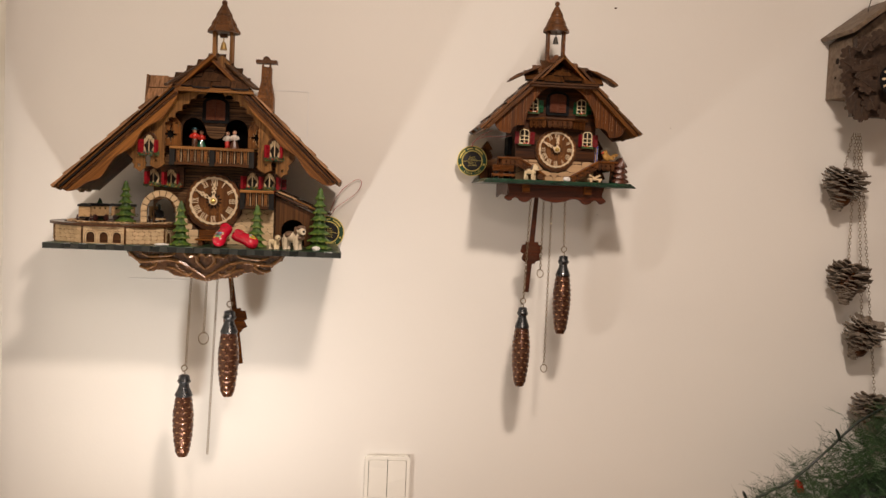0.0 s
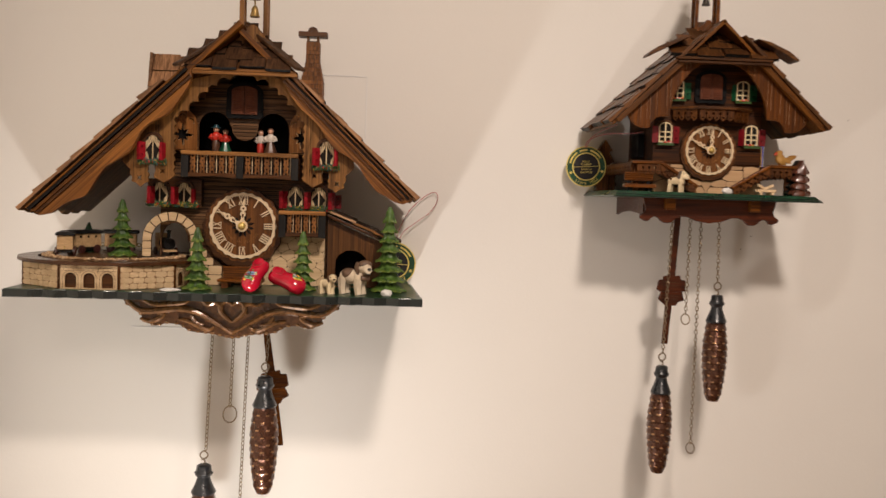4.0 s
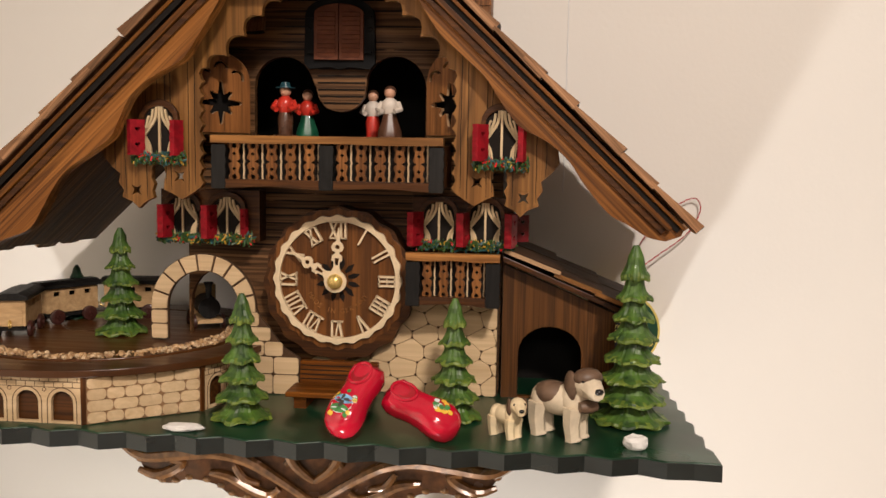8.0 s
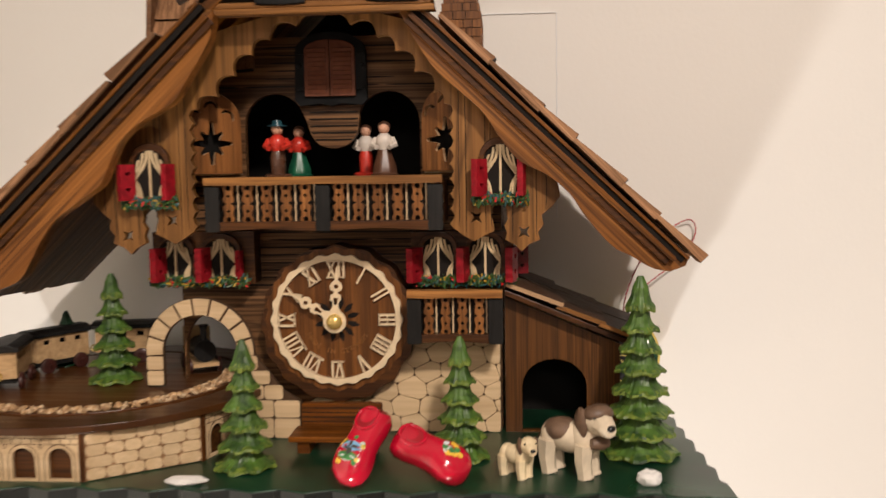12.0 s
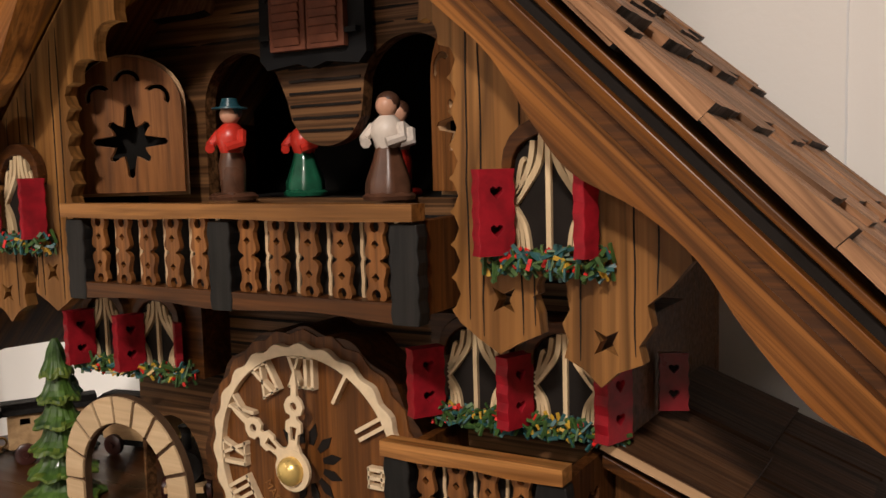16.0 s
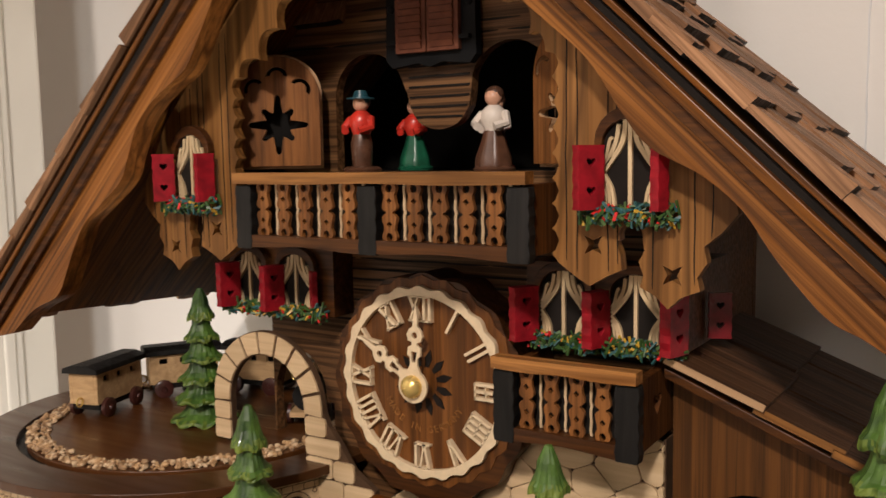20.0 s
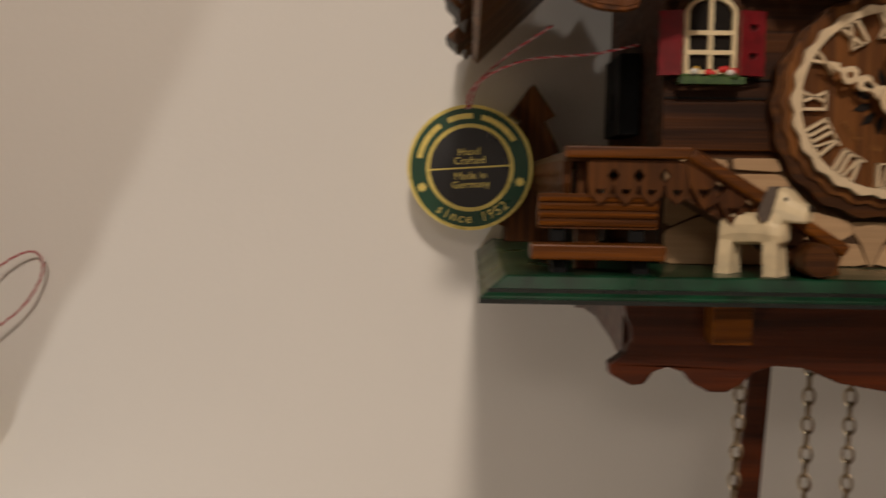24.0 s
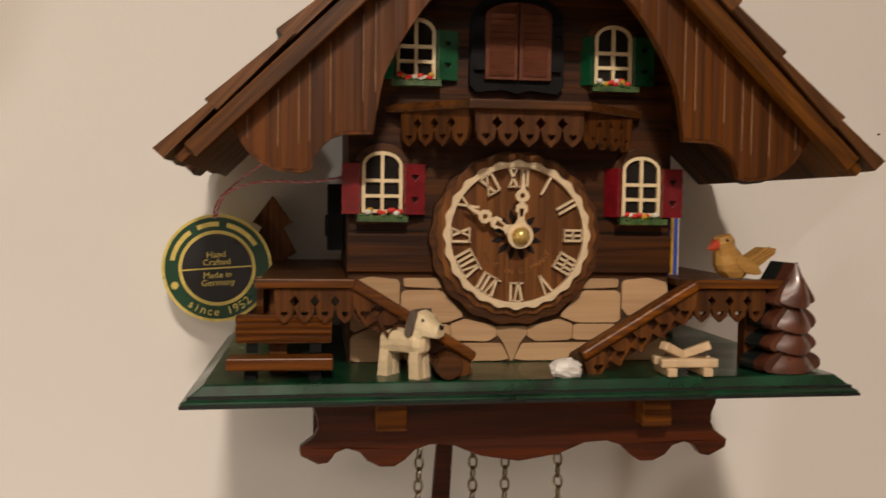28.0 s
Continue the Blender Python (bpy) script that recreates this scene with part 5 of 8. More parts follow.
shutter(box_l, -0.0600, -0.0545, 1.4935, 1.5105, WL - 0.001, "red_paint", turn=-35, hinge=-0.0600)
flowers(box_l, -0.1120, -0.0530, 1.4895, WL - 0.0005, 0.0060, 0.0055, 420, 3)
box_r = part("window_bay", Geo().box(0.0440, 0.1040, WL, -0.10, 1.4905, 1.5200), "walnut", big, "projecting bay with two curtained windows")
for cx in (0.0600, 0.0875):
    curtain_window(box_r, cx, 1.4935, 0.0180, 0.0240, WL - 0.0006)
for x0 in (0.0420, 0.0709, 0.0990):
    shutter(box_r, x0, x0 + 0.0105, 1.4916, 1.5115, -0.1626, "red_paint", turn=72 if x0 > 0.05 else 58, hinge=x0, thick=0.0045)
shutter(box_r, 0.1045, 0.1130, 1.4925, 1.5090, -0.128, "dark_red_paint", turn=25, hinge=0.1045)
flowers(box_r, 0.0470, 0.1050, 1.4890, WL - 0.0005, 0.0070, 0.0055, 420, 4)
for cx in (-0.0985, 0.0972):
    w = curtain_window(big, cx, 1.5430, 0.0180, 0.0270, -0.1824)
    shutter(w, cx - 0.0162, cx - 0.0068, 1.5420, 1.5620, -0.1915, "red_paint", turn=52, hinge=cx - 0.0150, thick=0.0040)
    shutter(w, cx + 0.0088, cx + (0.0170 if cx < 0 else 0.0140), 1.5420, 1.5620, -0.1915, "red_paint", hearts=False, turn=68, hinge=cx + 0.0088, thick=0.0034)
    flowers(w, cx - 0.0150, cx + 0.0150, 1.5375, -0.1822, 0.0075, 0.0060, 300, 6)

# stone arch of the tunnel and the stone footing
AY0, AY1 = -0.1630, -0.1592
acx, acz, ro, ri = -0.0818, 1.4505, 0.0328, 0.0218
loop = [(acx - ro, 1.4305)] + list(reversed(arc(acx, acz, ro, 0, 180, 24))) + [(acx + ro, acz), (-0.0460, 1.4450), (-0.0400, 1.4380), (-0.0330, 1.4280), (-0.0220, 1.4215), (-0.0220, SHELF), (acx + ri + 0.0005, SHELF), (acx + ri + 0.0005, acz)] + arc(acx, acz, ri + 0.0005, 0, 180, 20) + [(acx - ri - 0.0005, 1.4305)]
arch = part("stone_arch", Geo().prism(loop, AY0 + 0.0010, AY1), "joint_brown", big, "tunnel arch of pale wooden stones")
jt = 0.0007
cut = [-4, 16, 36, 56, 76, 97, 118, 140, 162, 184]
for a, b in zip(cut, cut[1:]):
    da = math.degrees(jt / ro)
    c = arc(acx, acz, ro - 0.0004, a + da, b - da, 5) + list(reversed(arc(acx, acz, ri + 0.0009, a + da * 1.3, b - da * 1.3, 5)))
    part("stone", Geo().prism(c, AY0, AY0 + 0.0012), "plywood", arch, bevel=0.0003)
for z0, z1 in ((1.4310, 1.4396), (1.4404, 1.4482)):
    part("stone", Geo().prism(rounded(acx - ro + 0.0004, acx - ri - 0.0008, z0, z1, 0.0012, 3), AY0, AY0 + 0.0012), "plywood", arch)
edge = lambda z: -0.0470 + (0.0006 if z > 1.4450 else (1.4450 - z) * 0.82 if z > 1.4270 else 0.0148 + (1.4270 - z) * 1.7)
rs = random.Random(23)
for k, (z0, z1) in enumerate(((1.4404, 1.4486), (1.4318, 1.4396), (1.4226, 1.4310), (1.4118, 1.4218), (SHELF + 0.0004, 1.4110))):
    a, b = acx + ri + 0.0009, min(-0.0224, edge((z0 + z1) / 2) - 0.0004)
    cut = [a] + ([a + (b - a) * (0.42 + 0.16 * rs.random())] if k > 1 else []) + [b]
    for p, q in zip(cut, cut[1:]):
        part("stone", Geo().prism(rounded(p + 0.0003, q - 0.0003, z0, z1, 0.0017, 3), AY0, AY0 + 0.0012), "plywood", arch)
foot = part("stone_footing", Geo().prism([(-0.0265, SHELF), (0.0960, SHELF), (0.0960, 1.4580), (0.0420, 1.4520), (0.0330, 1.4330), (0.020, 1.422), (-0.0265, 1.4130)], -0.1458, WY), "joint_brown", big, "footing of pale irregular wooden stones")
rnd = random.Random(17)
seeds = []
for r in range(6):
    for c in range(8):
        seeds.append((-0.020 + 0.0162 * c + 0.0081 * (r % 2) + (rnd.random() - 0.5) * 0.006, SHELF + 0.005 + 0.0105 * r + (rnd.random() - 0.5) * 0.0045))
cells = cells_in([(-0.0262, SHELF + 0.0003), (0.0956, SHELF + 0.0003), (0.0956, 1.4576), (0.040, 1.4576), (-0.0262, 1.4126)], seeds, 0.00028, keep=lambda s: math.hypot(s[0] - CX, s[1] - 1.466) > 0.040 and s[1] < 1.4126 + (s[0] + 0.0262) * 0.95, wide=1.25, ease_by=0.0011)
stones(foot, cells, -0.1475, -0.1456)

# ---- railway platform of the large clock ----
DX, DY, DR, DZ = -0.150, -0.140, 0.107, 1.4290


def ring_pts(cx, cy, r, a0, a1, n):
    return [(cx + r * math.cos(radians(a0 + (a1 - a0) * i / n)), cy + r * math.sin(radians(a0 + (a1 - a0) * i / n))) for i in range(n + 1)]


plat = part("railway_platform", Geo().prism(ring_pts(DX, DY, 0.0858, 0, 360, 60)[:-1], DZ - 0.0058, DZ - 0.0030, m=flip), "post_wood", big, "round wooden railway platform on an arched viaduct")
outer = ring_pts(DX, DY, DR, 0, 360, 72)[:-1]
hole = ring_pts(DX, DY, 0.0856, 0, 360, 60)[:-1]
part("platform_rim", Geo().prism(outer, DZ - 0.0040, DZ, [hole], m=flip), "stained_ply", plat, "polished walnut rim", bevel=0.0006)
part("turntable", Geo().prism(ring_pts(DX, DY, 0.0815, 0, 360, 60)[:-1], DZ - 0.0029, DZ + 0.0002, m=flip), "stained_ply", plat, bevel=0.0005)
rnd = random.Random(31)
g = Geo()
for i in range(900):
    a = radians(150 + 230 * rnd.random())
    q = 0.0760 + (rnd.random() - 0.5) * 0.0095
    s = 0.0007 + 0.0009 * rnd.random()
    g.blob((DX + q * math.cos(a), DY + q * math.sin(a), DZ + 0.0003 + 0.0016 * rnd.random()), (s, s * (0.7 + 0.5 * rnd.random()), s * 0.8), n=6, rows=4, rough=0.5, seed=i, slot=i % 3)
part("gravel_bed", g, ["gravel", "gravel_pale", "gravel"], plat, "bed of glued gravel", kind="stuff")
angs = [-212.5, -177.5, -142.5, -107.5, -72.5, -37.5, -2.5]
R = 0.1050
for k, (a, b) in enumerate(zip(angs, angs[1:])):
    p = Vector((DX + R * math.cos(radians(a)), DY + R * math.sin(radians(a)), 0))
    q = Vector((DX + R * math.cos(radians(b)), DY + R * math.sin(radians(b)), 0))
    d = (q - p).normalized()
    inw = Vector((-d.y, d.x, 0))
    m = Matrix((d, inw, Vector((0, 0, 1)))).transposed().to_4x4()
    m.translation = p
    w, h0, h1 = (q - p).length, SHELF, DZ - 0.0042
    arched = k % 2 == 1
    holes = []
    if arched:
        for i in range(3):
            c0 = w * (0.19 + 0.31 * i)
            holes.append([(c0 - 0.0062, h0 + 0.0012), (c0 + 0.0062, h0 + 0.0012)] + arc(c0, h0 + 0.0115, 0.0062, 0, 180, 10))
    pan = part("viaduct_panel", Geo().prism([(0.0012, h0), (w - 0.0012, h0), (w - 0.0012, h1), (0.0012, h1)], 0, 0.0025, holes, m=m), "plywood" if arched else "line_tan", big, "pale viaduct panel with arches" if arched else "pale viaduct panel of rounded stones", bevel=0.0003)
    part("panel_backing", Geo().box(0.002, w - 0.002, 0.0030, 0.0050, h0, h1, m=m), "walnut", pan)
    part("corner_post", Geo().box(-0.0013, 0.0013, -0.0004, 0.004, h0, h1, m=m), "walnut_up", pan)
    if arched:
        g = Geo()
        for i in range(3):
            c0 = w * (0.19 + 0.31 * i)
            g.prism(arc(c0, h0 + 0.0115, 0.0084, 0, 180, 14) + list(reversed(arc(c0, h0 + 0.0115, 0.0080, 0, 180, 14))), -0.00015, 0.0001, m=m)
            for s in (-1, 1):
                g.box(c0 + s * 0.0082 - 0.0002, c0 + s * 0.0082 + 0.0002, -0.00015, 0.0001, h0, h0 + 0.0115, m=m)
        for i in range(2):
            c0 = w * (0.345 + 0.31 * i)
            g.prism(arc(c0, h0 + 0.0185, 0.0012, 0, 360, 10)[:-1], -0.00015, 0.0001, [list(reversed(arc(c0, h0 + 0.0185, 0.0009, 0, 360, 10)[:-1]))], m=m)
        for r in range(2):
            z0 = h1 - 0.0030 * (r + 1)
            g.box(0.0012, w - 0.0012, -0.00015, 0.0001, z0 - 0.00015, z0 + 0.00015, m=m)
            for i in range(12):
                x0 = w * (i + 0.5 * (r % 2)) / 12 + 0.002
                if x0 < w - 0.0012:
                    g.box(x0 - 0.00015, x0 + 0.00015, -0.00015, 0.0001, z0, z0 + 0.0030, m=m)
        part("burnt_line", g, "joint_brown", pan)
    else:
        rs = random.Random(k)
        for r in range(4):
            z0, x = h0 + 0.0006 + (h1 - h0 - 0.0008) * r / 4, 0.0018
            hh = (h1 - h0 - 0.0008) / 4
            while x < w - 0.006:
                ww = min(w - 0.0016 - x, 0.0085 + 0.0055 * rs.random())
                if w - 0.0016 - x - ww < 0.005:
                    ww = w - 0.0016 - x
                part("stone", Geo().prism(rounded(x, x + ww - 0.0004, z0, z0 + hh - 0.00035, min(ww, hh) * 0.36, 4), -0.0010, 0.0004, m=m), "plywood", pan)
                x += ww


# ---- dog shed at the other side of the house ----
shed = part("dog_shed", Geo().prism([(0.0985, SHELF), (0.1660, SHELF), (0.1660, 1.4525), (0.0985, 1.4810)], -0.1460, -0.1420, [[(0.1085, SHELF + 0.001), (0.1085, 1.4270)] + list(reversed(arc(0.1275, 1.4270, 0.0190, 0, 180, 12, 0.0165))) + [(0.1465, 1.4270), (0.1465, SHELF + 0.001)]]), "shed_wood", big, "lean-to dog shed with an arched doorway", bevel=0.0004)
part("shed_side", Geo().box(0.1625, 0.1660, -0.1415, -0.060, SHELF, 1.4525), "shed_wood", shed)
# dark sheet behind the doorway paints in the shade of the shed
part("shed_shade_sheet", Geo().box(0.1000, 0.1620, -0.095, -0.092, SHELF, 1.452), "inside_dark", shed)
part("shed_roof", Geo().prism([(0.0985, 1.4830), (0.1760, 1.4510), (0.1770, 1.4540), (0.0985, 1.4865)], -0.1560, -0.060), "walnut", shed, "sloping plank roof", bevel=0.0004)
for x0, z0, ln, y0, y1 in ((0.0985, 1.4885, 0.036, -0.1580, -0.112), (0.0985, 1.4885, 0.034, -0.108, -0.062), (0.1280, 1.4752, 0.030, -0.1570, -0.128), (0.1290, 1.4748, 0.030, -0.126, -0.086), (0.1280, 1.4752, 0.032, -0.084, -0.060), (0.1520, 1.4648, 0.028, -0.1575, -0.110), (0.1530, 1.4645, 0.036, -0.107, -0.060)):
    d = Vector((0.0775, 0, -0.0322)).normalized()
    m = Matrix((d, Vector((0, 1, 0)), d.cross(Vector((0, 1, 0))))).transposed().to_4x4()
    m.translation = (x0, 0, z0)
    piece("shingle", mesh_of("shingle", Geo().box(0, ln, y0, y1, 0.0, 0.0030), "shingle_hip"), shed, m @ pose(0, 0, 0, 0, -1.8, 0))
    if y0 < -0.150:
        piece("sawn_edge", mesh_of("sawn_edge", Geo().box(0.0004, ln - 0.0004, y0 - 0.0005, y0 - 0.00005, 0.0004, 0.0028), "plywood_dark" if x0 < 0.1 else "rail_wood"), shed, m @ pose(0, 0, 0, 0, -1.8, 0))

# ---- carved scrollwork under the shelf ----
low = [(-0.126, 1.3895), (-0.119, 1.3790), (-0.107, 1.3720), (-0.098, 1.3600), (-0.087, 1.3560), (-0.075, 1.3590), (-0.060, 1.3570), (-0.050, 1.3510), (-0.036, 1.3490), (-0.024, 1.3480), (-0.012, 1.3450), (-0.002, 1.3435)]
low += [(2 * CX - x, z) for x, z in reversed(low[:-1])]
carv = part("carved_bracket", Geo().prism(smooth_line(low, 4), -0.205, -0.188), "carving_brown", big, "glossy carved scrollwork bracket with added glint beads", bevel=0.003)
part("bracket_core", Geo().box(-0.085, 0.080, -0.1875, -0.010, 1.366, 1.3895), "walnut", big)
strokes = [
    ([(-0.120, 1.386), (-0.112, 1.378), (-0.100, 1.372), (-0.080, 1.374), (-0.058, 1.376), (-0.040, 1.372), (-0.022, 1.362), (-0.002, 1.349)], 0.0030),
    ([(-0.100, 1.384), (-0.088, 1.380), (-0.070, 1.381), (-0.055, 1.383), (-0.050, 1.387)], 0.0024),
    ([(-0.104, 1.364), (-0.094, 1.361), (-0.084, 1.364), (-0.078, 1.369), (-0.085, 1.370)], 0.0024),
    ([(-0.062, 1.364), (-0.050, 1.362), (-0.038, 1.356), (-0.028, 1.353), (-0.022, 1.357)], 0.0024),
    ([(-0.048, 1.369), (-0.042, 1.361), (-0.033, 1.359)], 0.0020),
    ([(-0.036, 1.387), (-0.030, 1.382), (-0.020, 1.384), (-0.014, 1.378), (-0.018, 1.371)], 0.0026),
    ([(-0.002, 1.362), (-0.012, 1.370), (-0.016, 1.379), (-0.009, 1.386), (-0.002, 1.381)], 0.0024),
]
for pts, r in strokes:
    for s in (-1, 1):
        line = smooth_line([(x if s < 0 else 2 * CX - x, -0.2062, z) for x, z in pts], 5)
        k = len(line)
        part("scroll", Geo().tube(line, [1.35 * r * (0.45 + 0.55 * math.sin(math.pi * min(1, (i + 1) / k * 1.1) * 0.9)) for i in range(k)], 8), "carving_gold", carv, smooth=True)
# beads added along the lower rim in place of its glints
g = Geo()
for i, (x, z) in enumerate(smooth_line(low, 3)[3:-3]):
    if i % 2 == 0:
        g.blob((x, -0.2035, z + 0.0012), (0.0030, 0.0028, 0.0022), n=8, rows=6)
part("glint_beads", g, "carving_bead", carv, "added bright glossy beads standing in for glints on the lower edge", smooth=True)

# ---- trees and figures on the large clock's shelf ----
carved_tree("miniature_fir", (-0.0405, -0.2140, SHELF), 0.0760, 0.0160, 6, 1, "green carved wooden fir with yellow-green tips on the shelf")
carved_tree("miniature_fir", (-0.1425, -0.1440, DZ), 0.0735, 0.0158, 6, 2, "green carved wooden fir standing on the railway platform")
carved_tree("miniature_fir", (0.0742, -0.1950, SHELF), 0.0740, 0.0155, 6, 3, "green carved wooden fir before the stone footing")
carved_tree("miniature_fir", (0.1722, -0.1860, SHELF), 0.1085, 0.0205, 8, 4, "tall green carved wooden fir beside the dog shed")
carved_tree("miniature_fir", (-0.1960, -0.0980, DZ), 0.0400, 0.0105, 5, 5, "small dark green carved fir behind the wagons", mats=("tree_dark", "tree_dark"))

bench = thing("miniature_bench", (0.004, -0.180, SHELF), "small brown wooden bench against the stone footing", "miniature bench", group="miniature benches")
part("backrest", Geo().prism(rounded(-0.0200, 0.0270, 1.4085, 1.4220, 0.001), -0.1690, -0.1650), "bench_wood", bench, bevel=0.0004)
g = Geo()
for i in range(4):
    g.box(-0.0197, 0.0267, -0.1693, -0.1688, 1.4110 + 0.0027 * i, 1.4115 + 0.0027 * i)
part("back_groove", g, "gap_black", bench)
part("seat", Geo().box(-0.0225, 0.0290, -0.1930, -0.1700, 1.4060, 1.4090), "bench_wood", bench, bevel=0.0005)
for x in (-0.0145, 0.0210):
    part("leg", Geo().box(x - 0.0035, x + 0.0035, -0.1900, -0.1655, SHELF, 1.4058), "bench_wood", bench)


def rocky(name, place, r, seed, label):
    g = Geo().blob((place[0], place[1], place[2] + r[2] * 0.75), r, n=16, rows=10, rough=0.24, seed=seed)
    g.v = [(x, y, max(z, place[2])) for x, y, z in g.v]
    solo(name, g, "rock_white", label, "pebble", at=place, group="white pebbles")


rocky("pebble", (0.1705, -0.2340, SHELF), (0.0065, 0.0050, 0.0042), 3.0, "white pebble glued on the dark shelf")
rocky("pebble", (-0.0640, -0.2400, SHELF), (0.0105, 0.0050, 0.0022), 5.0, "flat white pebble glued on the dark shelf")


def carved_dog(name, place, s, heading, label, coat, patch, keg, group, aside=-34):
    """A carved wooden dog, one solid figure with its head turned aside."""
    g = Geo()
    g.blob((-0.02, 0, 0.60), (0.44, 0.25, 0.26), 0, 16, 10)
    g.blob((0.24, 0, 0.63), (0.25, 0.25, 0.30), 0, 14, 10)
    g.blob((-0.32, 0, 0.58), (0.20, 0.25, 0.27), 0, 14, 10)
    if patch:
        g.blob((-0.16, 0, 0.68), (0.34, 0.268, 0.21), 1, 16, 10)
    for x, y in ((0.29, 0.13), (0.29, -0.13), (-0.34, 0.14), (-0.34, -0.14)):
        g.tube([(x, y, 0.55), (x - 0.02, y, 0.28), (x + 0.01, y, 0.06), (x + 0.02, y, 0.0)], [0.17, 0.145, 0.125, 0.135], 6)
        g.blob((x + 0.05, y, 0.045), (0.12, 0.085, 0.045), 0, 8, 6)
    g.tube([(-0.46, 0, 0.62), (-0.55, 0.02, 0.50), (-0.55, 0.03, 0.32)], [0.07, 0.07, 0.03], 8, 1 if patch else 0)
    g.tube([(0.28, 0, 0.72), (0.38, 0, 0.92)], [0.23, 0.19], 10)
    h = Geo()
    h.blob((0.06, 0, 0.99), (0.23, 0.205, 0.20), 0, 14, 10)
    h.tube([(0.16, 0, 0.97), (0.34, 0, 0.92), (0.41, 0, 0.91)], [0.17, 0.125, 0.085], 8)
    h.blob((0.41, 0, 0.955), (0.050, 0.070, 0.045), 2, 8, 6)
    for y in (0.17, -0.17):
        h.blob((-0.03, y * 1.12, 0.94), (0.15, 0.06, 0.22), 1, 10, 8)
        h.blob((0.20, y * 0.74, 1.06), 0.030, 2, 8, 6)
    if keg:
        h.lathe([(0.07, -0.13), (0.095, -0.05), (0.095, 0.05), (0.07, 0.13)], n=12, slot=1, m=pose(0.12, 0, 0.68, 90, 0, 0))
        h.blob((0.10, 0, 1.08), (0.17, 0.215, 0.13), 1, 12, 8)
    turn = pose(0.40, 0, -0.20, 0, 0, aside) @ Matrix.Diagonal((1.16, 1.16, 1.16, 1))
    base = len(g.v)
    g.v += [tuple(turn @ Vector(p)) for p in h.v]
    g.f += [tuple(i + base for i in face) for face in h.f]
    g.m += h.m
    g.v = [tuple(pose(0, 0, 0, 0, 0, heading) @ Vector((x * s, y * s, z * s)) + Vector(place)) for x, y, z in g.v]
    return solo(name, g, coat, label, "dog figurine", group=group, at=place, smooth=True)


carved_dog("dog_figurine", (0.1330, -0.2180, SHELF), 0.0325, -30, "carved cream and brown mountain dog with a keg, before the shed", ["dog_white", "dog_brown", "nose_black"], True, True, "carved dogs")
carved_dog("dog_figurine", (0.1045, -0.2230, SHELF), 0.0190, -40, "small carved pale puppy beside the larger dog", ["dog_cream", "dog_brown", "nose_black"], False, False, "carved dogs")


